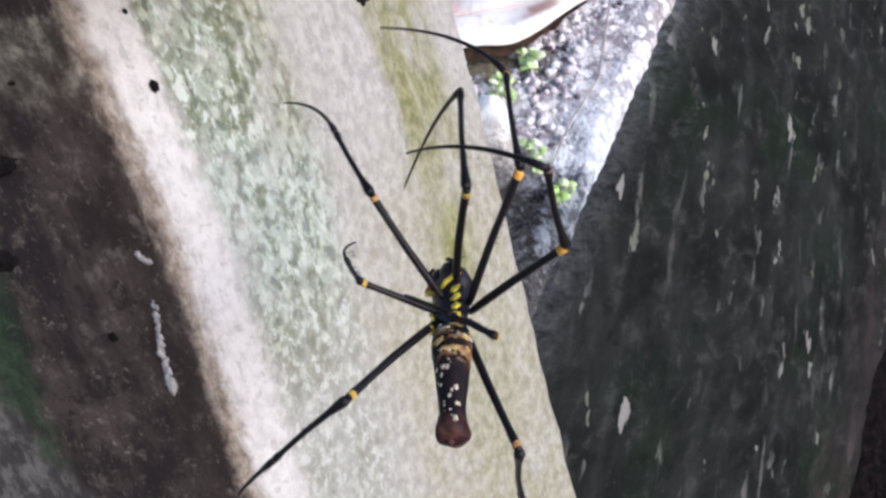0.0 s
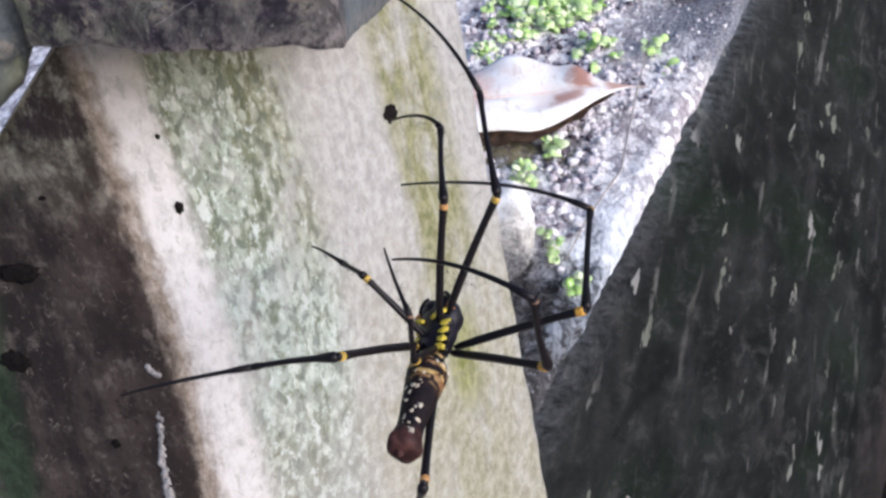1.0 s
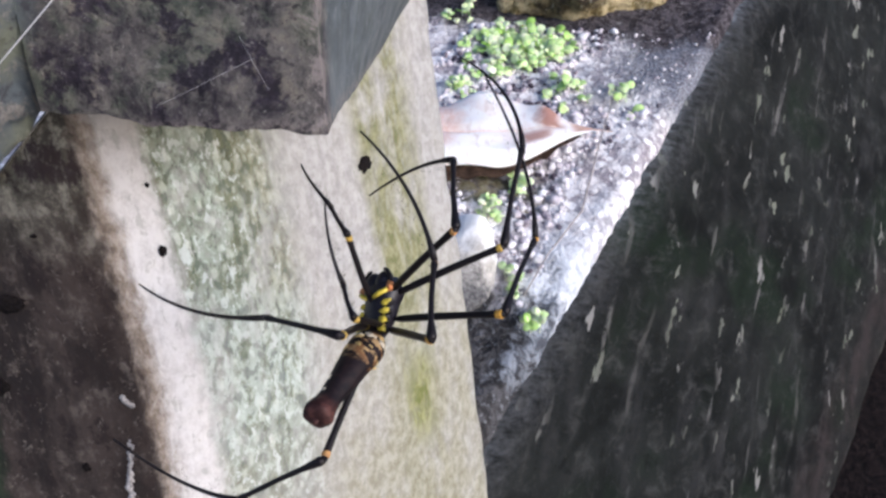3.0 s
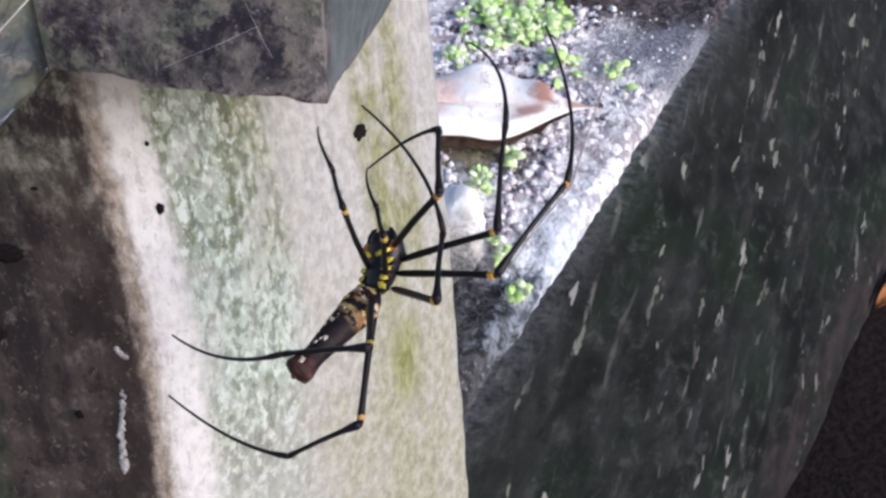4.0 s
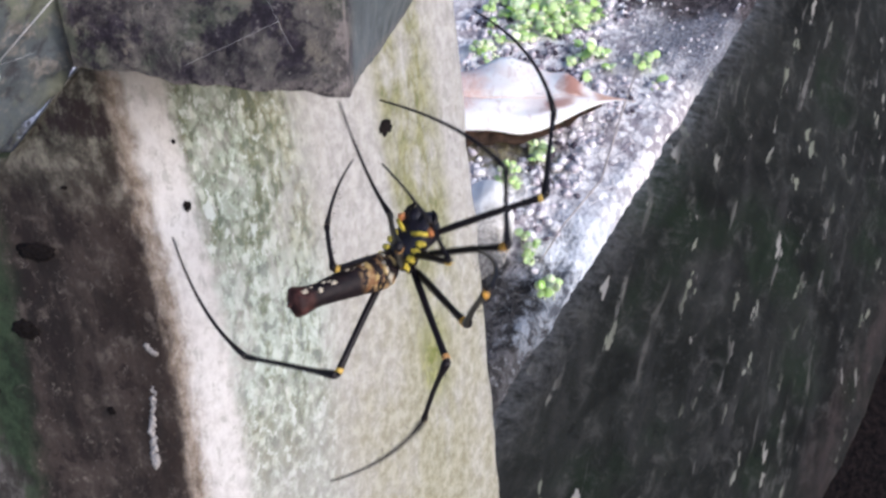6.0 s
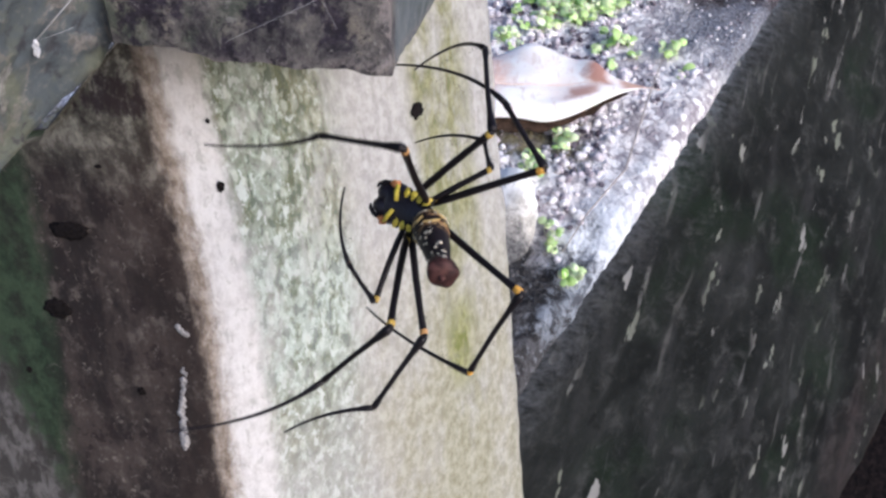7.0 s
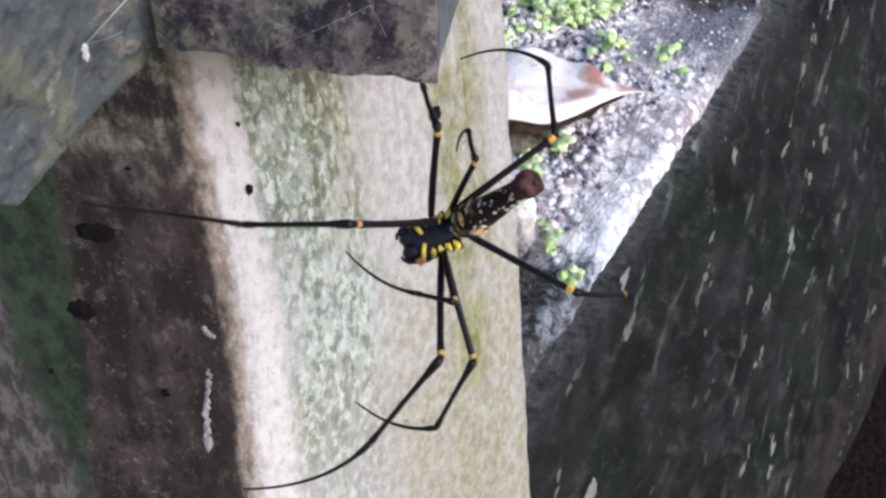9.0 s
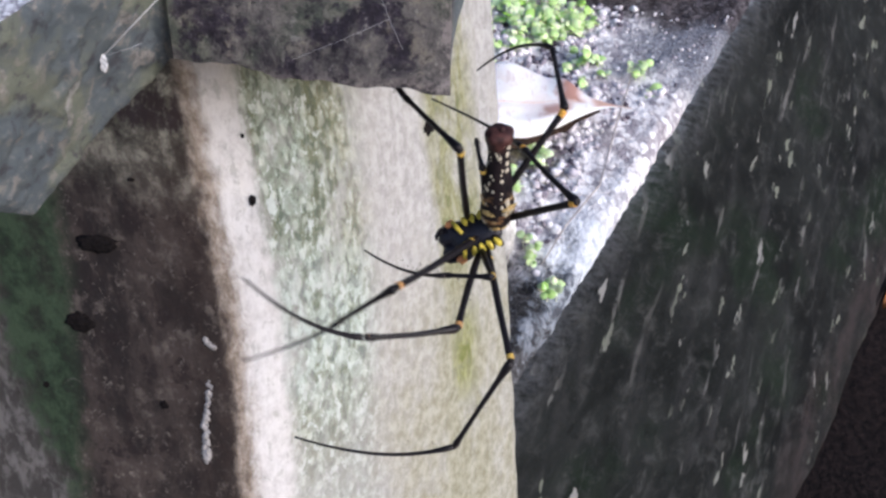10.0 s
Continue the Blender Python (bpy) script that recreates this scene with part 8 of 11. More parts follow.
    walk(metatarsi[3], [
        (0, limb((46, 2.6, 16.9), (17.4, 23.6, 25.2), (0.44, 0.26, 0.86))), (0.25, limb((43.9, 0.6, 18.8), (12.1, 16.9, 26), (0.34, 0.28, 0.90))),
        (0.5, limb((42.8, -2.1, 19), (9.2, 10.5, 25), (0.26, 0.26, 0.93))), (0.75, limb((41.6, -8.9, 17.2), (8.8, 5.6, 23.3), (0.27, 0.21, 0.94))),
        (1, limb((40.7, -12.8, 16.7), (9.9, 5.2, 24.1), (0.32, 0.16, 0.93))), (1.25, limb((39.8, -6.9, 24.6), (10, 12, 33.7), (0.37, 0.14, 0.92))),
        (1.5, limb((38.5, 0.1, 30.3), (11.5, 21.5, 42), (0.46, 0.10, 0.88))), (1.75, limb((33.2, 5.4, 25.2), (12.9, 31.6, 40.3), (0.64, 0.05, 0.77))),
        (2, limb((25.7, 4.4, 14.3), (17.5, 33.6, 34.5), (0.83, -0.14, 0.53))), (2.25, limb((25.8, 6.6, 13), (15.2, 37, 29.9), (0.87, 0.04, 0.48))),
        (2.5, limb((25.9, 9.2, 11.6), (12.2, 39.8, 25.8), (0.89, 0.21, 0.41))), (2.75, limb((26.1, 9.6, 10.5), (11.7, 40, 24.5), (0.91, 0.30, 0.29))),
        (3, limb((26.3, 9.9, 9.1), (11.5, 39.9, 23.5), (0.91, 0.38, 0.15))), (3.25, limb((26.4, 10, 7.9), (11.3, 39.5, 22.9), (0.89, 0.46, 0.00))),
        (3.5, limb((26.4, 10, 7.1), (10.8, 38.8, 22.9), (0.84, 0.53, -0.14))), (3.75, limb((26.2, 9.9, 6.8), (9.9, 37.8, 23.6), (0.75, 0.60, -0.27))),
        (4, limb((25.7, 9.9, 7.5), (8.1, 36.4, 25.1), (0.65, 0.67, -0.35))), (4.25, limb((24.5, 8.9, 11.3), (3.5, 33, 28.7), (0.56, 0.75, -0.36))),
        (4.5, limb((23.3, 7.5, 14.4), (-0.3, 30.2, 30.4), (0.51, 0.78, -0.35))),
        (4.75, limb((23.2, 9.7, 13.2), (-1.7, 30.7, 29.5), (0.46, 0.82, -0.35))),
        (5, limb((22.7, 12.7, 11.6), (-3.7, 31.8, 27.8), (0.39, 0.85, -0.37))),
        (5.25, limb((17.8, 16.6, 12.5), (-12.7, 29.6, 27.7), (0.20, 0.91, -0.37))),
        (5.5, limb((13.4, 18.5, 13.1), (-18.8, 25.7, 28.4), (0.02, 0.92, -0.39))),
        (5.75, limb((14.4, 23.4, 13.6), (-20.1, 27.1, 24.5), (-0.03, 0.91, -0.41))),
        (6, limb((19.9, 28.5, 14.8), (-16.1, 30.5, 20.1), (-0.00, 0.94, -0.35))), (6.25, limb((40, 13.6, 3.6), (13, 36.4, 12.7), (0.50, 0.76, -0.42))),
        (6.5, limb((40.2, 2.5, -1.6), (22.6, 33.6, 5.3), (0.75, 0.52, -0.42))),
        (6.75, limb((36.4, -4.6, -1.2), (27.9, 30.7, 1.2), (0.89, 0.24, -0.38))), (7, limb((32, -8.8, 1.8), (31.7, 27.6, -0.3), (0.95, -0.01, -0.31))),
        (7.25, limb((28.8, -11.7, 4.6), (34.5, 24, 0), (0.96, -0.18, -0.21))), (7.5, limb((27, -16.8, 0.8), (39.6, 16.1, -8.5), (0.93, -0.37, -0.03))),
        (7.75, limb((32, -14.6, -8.8), (42.6, 20.2, -6.7), (0.96, -0.29, 0.00))),
        (8, limb((36.8, -14, -17), (44.8, 19.8, -6.2), (0.97, -0.23, -0.02))),
        (8.25, limb((36.5, -19.4, -11.9), (46.7, 15.5, -10.1), (0.96, -0.28, -0.01))),
        (8.5, limb((35.6, -23.8, -6.4), (48.3, 9.5, -13.8), (0.94, -0.35, 0.05))),
        (8.75, limb((33.5, -28.2, -8.3), (50.2, 1.9, -20.2), (0.89, -0.45, 0.10))),
        (9, limb((32.2, -31.1, -9.8), (50, -4, -26.3), (0.86, -0.51, 0.09))), (9.25, limb((32.3, -29.6, 4), (48.5, -9.8, -21.9), (0.84, -0.54, 0.11))),
        (9.5, limb((31.7, -24.7, 14.7), (46.5, -13.4, -16.6), (0.81, -0.56, 0.18))),
        (9.75, limb((34.3, -27.3, 7.4), (47.7, -9.9, -21.7), (0.85, -0.52, 0.08))),
        (10, limb((37.3, -27.5, -6.7), (49.3, -0.9, -28.5), (0.90, -0.43, -0.02))),
    ])
    walk(femurs[4], [
        (0, limb((-2, 4, 2), (-3.9, 5.3, 21), (0.82, -0.56, 0.12))), (0.25, limb((-1.8, 4.2, 2), (-6.8, 7.6, 20.2), (0.79, -0.53, 0.32))),
        (0.5, limb((-1.6, 4.4, 2), (-8.4, 9.1, 19.3), (0.75, -0.51, 0.43))), (0.75, limb((-1.6, 4.4, 1.8), (-6.5, 9, 19.8), (0.76, -0.54, 0.34))),
        (1, limb((-1.4, 5, 2), (-3.2, 9.5, 20.6), (0.76, -0.61, 0.22))), (1.25, limb((-1.1, 6.6, 2.2), (-0.9, 11.8, 20.7), (0.71, -0.68, 0.18))),
        (1.5, limb((-1, 8.1, 2), (1.1, 14.9, 19.8), (0.63, -0.75, 0.21))), (1.75, limb((-0.3, 7.6, 2.1), (4.6, 14, 19.5), (0.50, -0.85, 0.17))),
        (2, limb((0.1, 6.8, 2), (7, 12.1, 19.1), (0.34, -0.93, 0.15))), (2.25, limb((0.1, 8, 2.2), (6.4, 15.9, 18.5), (0.27, -0.90, 0.33))),
        (2.5, limb((-0.3, 8.6, 2), (5.1, 18.9, 17.3), (0.20, -0.84, 0.50))), (2.75, limb((-0.5, 7.8, 1.7), (4.8, 18.5, 16.8), (0.11, -0.83, 0.55))),
        (3, limb((-0.8, 7.2, 1.7), (4.5, 18, 16.6), (0.03, -0.82, 0.58))), (3.25, limb((-1.1, 6.7, 1.8), (4.3, 17.3, 16.9), (-0.04, -0.81, 0.58))),
        (3.5, limb((-1.4, 6.3, 2), (4.1, 16.3, 17.4), (-0.11, -0.81, 0.57))), (3.75, limb((-1.6, 5.8, 2.1), (3.8, 15, 18), (-0.17, -0.83, 0.54))),
        (4, limb((-1.8, 5.1, 2), (3.3, 13.2, 18.7), (-0.23, -0.85, 0.48))), (4.25, limb((-1.8, 4.6, 1.9), (3.7, 10.2, 19.4), (-0.32, -0.87, 0.38))),
        (4.5, limb((-1.9, 4.5, 2), (4.5, 8, 19.7), (-0.41, -0.85, 0.32))), (4.75, limb((-1.8, 4.6, 2), (4.9, 7.9, 19.7), (-0.47, -0.82, 0.33))),
        (5, limb((-1.7, 4.7, 2), (5.4, 8.2, 19.5), (-0.52, -0.77, 0.36))), (5.25, limb((-2.5, 4.6, 1.9), (3.4, 8.4, 19.7), (-0.56, -0.75, 0.35))),
        (5.5, limb((-3, 4.5, 2), (2.8, 7.9, 20), (-0.60, -0.73, 0.33))), (5.75, limb((-2.4, 3.8, 2), (1.3, 0.9, 20.6), (-0.75, -0.66, 0.05))),
        (6, limb((-2.2, 1.6, 2), (-2.6, -9.9, 17.4), (-0.92, -0.30, -0.25))), (6.25, limb((-4, 1.6, 2.1), (-14.5, -10.7, 12.2), (-0.81, 0.25, -0.53))),
        (6.5, limb((-4.6, 2.4, 2.2), (-18, -6.6, 12.5), (-0.71, 0.52, -0.47))),
        (6.75, limb((-4.7, 3.3, 2.2), (-20.2, -3.1, 11.6), (-0.53, 0.77, -0.35))), (7, limb((-4.7, 4, 2.2), (-21.9, -0.9, 9.2), (-0.31, 0.94, -0.12))),
        (7.25, limb((-4.5, 4.5, 2.1), (-23, 0.5, 5.3), (-0.17, 0.96, 0.20))), (7.5, limb((-4.5, 4.1, 2), (-23.4, 1.4, 0.4), (-0.16, 0.86, 0.49))),
        (7.75, limb((-4.5, 4.6, 2.1), (-23.4, 1.6, 1.3), (-0.14, 0.71, 0.69))), (8, limb((-4.5, 5.2, 2), (-23.3, 1.7, 3.1), (-0.05, 0.57, 0.82))),
        (8.25, limb((-4.5, 5.3, 1.9), (-22.8, 2.6, 7), (0.17, 0.48, 0.86))), (8.5, limb((-4.5, 5.3, 2), (-21.3, 4.4, 11.3), (0.43, 0.40, 0.81))),
        (8.75, limb((-4.4, 4.8, 2.1), (-19.3, 3.1, 14), (0.56, 0.35, 0.75))), (9, limb((-4.5, 4.2, 1.9), (-18, -0.7, 14.6), (0.58, 0.33, 0.75))),
        (9.25, limb((-4.6, 3.8, 1.2), (-16.7, 0.9, 15.7), (0.69, 0.32, 0.65))), (9.5, limb((-4.5, 4.2, 0.8), (-15.3, 4.7, 16.7), (0.80, 0.26, 0.54))),
        (9.75, limb((-4.4, 4.8, 1.1), (-14.3, 3, 17.4), (0.82, 0.25, 0.52))), (10, limb((-4.5, 5.1, 2), (-13.2, -1, 18), (0.79, 0.28, 0.54))),
    ])
    walk(tibias[4], [
        (0, limb((-3.9, 5.3, 21), (-10.4, 14.6, 20.4), (-0.04, 0.05, 1.00))),
        (0.25, limb((-6.8, 7.6, 20.2), (-14.7, 15.9, 19.2), (-0.05, 0.06, 1.00))),
        (0.5, limb((-8.4, 9.1, 19.3), (-17.1, 16.5, 18.7), (-0.04, 0.05, 1.00))),
        (0.75, limb((-6.5, 9, 19.8), (-15.2, 16.4, 19.8), (0.00, 0.01, 1.00))), (1, limb((-3.2, 9.5, 20.6), (-11.9, 16.9, 20.9), (0.03, -0.02, 1.00))),
        (1.25, limb((-0.9, 11.8, 20.7), (-9.8, 18.8, 19.2), (-0.10, 0.08, 0.99))),
        (1.5, limb((1.1, 14.9, 19.8), (-8, 21.4, 17.4), (-0.16, 0.13, 0.98))), (1.75, limb((4.6, 14, 19.5), (-4.1, 21.4, 19.6), (0.00, -0.01, 1.00))),
        (2, limb((7, 12.1, 19.1), (-0.7, 20.2, 21.5), (0.14, -0.15, 0.98))), (2.25, limb((6.4, 15.9, 18.5), (-1.1, 24.2, 20.7), (0.13, -0.14, 0.98))),
        (2.5, limb((5.1, 18.9, 17.3), (-2.6, 27.1, 18.9), (0.09, -0.10, 0.99))),
        (2.75, limb((4.8, 18.5, 16.8), (-2.7, 27, 18.2), (0.08, -0.09, 0.99))), (3, limb((4.5, 18, 16.6), (-2.5, 26.9, 18.1), (0.09, -0.10, 0.99))),
        (3.25, limb((4.3, 17.3, 16.9), (-2.1, 26.6, 18.6), (0.09, -0.12, 0.99))),
        (3.5, limb((4.1, 16.3, 17.4), (-1.7, 26, 19.3), (0.10, -0.14, 0.99))), (3.75, limb((3.8, 15, 18), (-1.5, 24.9, 20.3), (0.11, -0.17, 0.98))),
        (4, limb((3.3, 13.2, 18.7), (-1.6, 23.2, 21.2), (0.12, -0.19, 0.97))), (4.25, limb((3.7, 10.2, 19.4), (-1.4, 20.1, 22), (0.11, -0.20, 0.97))),
        (4.5, limb((4.5, 8, 19.7), (-0.6, 17.8, 22.3), (0.11, -0.20, 0.97))), (4.75, limb((4.9, 7.9, 19.7), (-0.5, 17.7, 22), (0.10, -0.18, 0.98))),
        (5, limb((5.4, 8.2, 19.5), (-0.8, 17.7, 20.9), (0.06, -0.11, 0.99))), (5.25, limb((3.4, 8.4, 19.7), (-4.7, 16.4, 19.3), (-0.05, 0.01, 1.00))),
        (5.5, limb((2.8, 7.9, 20), (-6.6, 14, 17.7), (-0.18, 0.10, 0.98))), (5.75, limb((1.3, 0.9, 20.6), (-7.4, 7.7, 17.7), (-0.21, 0.14, 0.97))),
        (6, limb((-2.6, -9.9, 17.4), (-10.6, -1.9, 17.7), (-0.01, -0.05, 1.00))),
        (6.25, limb((-14.5, -10.7, 12.2), (-15.1, 0, 16.1), (0.01, -0.34, 0.94))),
        (6.5, limb((-18, -6.6, 12.5), (-15.3, 4.2, 15.1), (0.01, -0.24, 0.97))),
        (6.75, limb((-20.2, -3.1, 11.6), (-15.5, 7.1, 13.5), (0.00, -0.19, 0.98))),
        (7, limb((-21.9, -0.9, 9.2), (-16.4, 9, 11), (-0.02, -0.17, 0.98))), (7.25, limb((-23, 0.5, 5.3), (-18.1, 10.5, 7.4), (-0.04, -0.19, 0.98))),
        (7.5, limb((-23.4, 1.4, 0.4), (-24.4, 12.4, -2.6), (-0.07, 0.26, 0.96))),
        (7.75, limb((-23.4, 1.6, 1.3), (-22.7, 12.9, 2.2), (-0.07, -0.07, 0.99))),
        (8, limb((-23.3, 1.7, 3.1), (-21.2, 11.9, 7.8), (-0.13, -0.39, 0.91))),
        (8.25, limb((-22.8, 2.6, 7), (-20.2, 13.6, 8.9), (-0.06, -0.15, 0.99))),
        (8.5, limb((-21.3, 4.4, 11.3), (-18.5, 15.4, 9.6), (0.02, 0.15, 0.99))),
        (8.75, limb((-19.3, 3.1, 14), (-15.1, 13.4, 11.4), (0.06, 0.22, 0.97))), (9, limb((-18, -0.7, 14.6), (-13.3, 9.2, 11.6), (0.09, 0.25, 0.96))),
        (9.25, limb((-16.7, 0.9, 15.7), (-12.2, 10, 10.6), (0.18, 0.41, 0.89))),
        (9.5, limb((-15.3, 4.7, 16.7), (-10.4, 12.8, 10.2), (0.25, 0.51, 0.82))),
        (9.75, limb((-14.3, 3, 17.4), (-9.6, 12.5, 13.3), (0.16, 0.33, 0.93))), (10, limb((-13.2, -1, 18), (-8.9, 9.6, 18), (0.02, -0.01, 1.00))),
    ])
    walk(metatarsi[4], [
        (0, limb((-10.4, 14.6, 20.4), (-20.7, 30.4, 12.1), (-0.31, 0.28, 0.91))),
        (0.25, limb((-14.7, 15.9, 19.2), (-27.1, 30.6, 12.1), (-0.27, 0.23, 0.94))),
        (0.5, limb((-17.1, 16.5, 18.7), (-31.3, 30.1, 12.9), (-0.22, 0.18, 0.96))),
        (0.75, limb((-15.2, 16.4, 19.8), (-30.6, 29.7, 17.2), (-0.10, 0.08, 0.99))),
        (1, limb((-11.9, 16.9, 20.9), (-27.8, 29.9, 21.7), (0.02, -0.03, 1.00))),
        (1.25, limb((-9.8, 18.8, 19.2), (-27.3, 29.1, 21.6), (0.10, -0.07, 0.99))),
        (1.5, limb((-8, 21.4, 17.4), (-26.2, 30.1, 21.6), (0.19, -0.07, 0.98))),
        (1.75, limb((-4.1, 21.4, 19.6), (-20.2, 32.6, 25.5), (0.26, -0.12, 0.96))),
        (2, limb((-0.7, 20.2, 21.5), (-14.7, 33.4, 28.6), (0.32, -0.17, 0.93))),
        (2.25, limb((-1.1, 24.2, 20.7), (-15.1, 38.1, 26.2), (0.26, -0.12, 0.96))),
        (2.5, limb((-2.6, 27.1, 18.9), (-17, 41.3, 22.5), (0.20, -0.05, 0.98))),
        (2.75, limb((-2.7, 27, 18.2), (-16.8, 41.7, 20.9), (0.17, -0.02, 0.99))),
        (3, limb((-2.5, 26.9, 18.1), (-16.4, 41.9, 19.9), (0.14, 0.01, 0.99))),
        (3.25, limb((-2.1, 26.6, 18.6), (-15.9, 41.8, 19.3), (0.10, 0.05, 0.99))),
        (3.5, limb((-1.7, 26, 19.3), (-15.3, 41.3, 19.1), (0.08, 0.08, 0.99))),
        (3.75, limb((-1.5, 24.9, 20.3), (-15, 40.3, 19.3), (0.05, 0.11, 0.99))),
        (4, limb((-1.6, 23.2, 21.2), (-14.9, 38.8, 19.7), (0.06, 0.15, 0.99))), (4.25, limb((-1.4, 20.1, 22), (-14.3, 36, 20.8), (0.08, 0.14, 0.99))),
        (4.5, limb((-0.6, 17.8, 22.3), (-12.9, 34.3, 21.2), (0.08, 0.13, 0.99))),
        (4.75, limb((-0.5, 17.7, 22), (-13.7, 33, 18.2), (0.01, 0.25, 0.97))), (5, limb((-0.8, 17.7, 20.9), (-14.9, 31, 14.2), (-0.08, 0.38, 0.92))),
        (5.25, limb((-4.7, 16.4, 19.3), (-20.1, 27.5, 11.3), (-0.14, 0.44, 0.89))),
        (5.5, limb((-6.6, 14, 17.7), (-23.1, 23.7, 10.3), (-0.14, 0.44, 0.89))),
        (5.75, limb((-7.4, 7.7, 17.7), (-21.1, 21.3, 10.7), (-0.09, 0.39, 0.92))),
        (6, limb((-10.6, -1.9, 17.7), (-18.7, 16.4, 12.8), (-0.09, 0.22, 0.97))),
        (6.25, limb((-15.1, 0, 16.1), (-7.9, 19.2, 16.4), (-0.22, 0.07, 0.97))),
        (6.5, limb((-15.3, 4.2, 15.1), (-3.9, 21.1, 13.2), (-0.17, 0.22, 0.96))),
        (6.75, limb((-15.5, 7.1, 13.5), (-1.7, 21.8, 9.5), (-0.10, 0.35, 0.93))), (7, limb((-16.4, 9, 11), (-1, 21.9, 6.7), (-0.09, 0.41, 0.91))),
        (7.25, limb((-18.1, 10.5, 7.4), (-1.6, 22.6, 5.3), (-0.19, 0.41, 0.89))),
        (7.5, limb((-24.4, 12.4, -2.6), (-12.1, 22.4, 10.4), (-0.79, 0.28, 0.54))),
        (7.75, limb((-22.7, 12.9, 2.2), (-8.1, 24.5, 10.8), (-0.69, 0.48, 0.54))),
        (8, limb((-21.2, 11.9, 7.8), (-5.8, 25.4, 8.9), (-0.57, 0.60, 0.56))), (8.25, limb((-20.2, 13.6, 8.9), (-6.4, 28.8, 10), (-0.65, 0.55, 0.53))),
        (8.5, limb((-18.5, 15.4, 9.6), (-6.5, 31.8, 12.3), (-0.76, 0.48, 0.45))),
        (8.75, limb((-15.1, 13.4, 11.4), (-1.4, 28.3, 14.9), (-0.73, 0.58, 0.38))),
        (9, limb((-13.3, 9.2, 11.6), (1.5, 23, 15.5), (-0.69, 0.66, 0.29))), (9.25, limb((-12.2, 10, 10.6), (2.1, 24.8, 10.2), (-0.70, 0.68, 0.20))),
        (9.5, limb((-10.4, 12.8, 10.2), (3.4, 27.2, 5.6), (-0.70, 0.71, 0.12))),
        (9.75, limb((-9.6, 12.5, 13.3), (3.7, 28.1, 11.8), (-0.76, 0.65, 0.06))), (10, limb((-8.9, 9.6, 18), (3.4, 25.4, 22.7), (-0.79, 0.61, 0.05))),
    ])
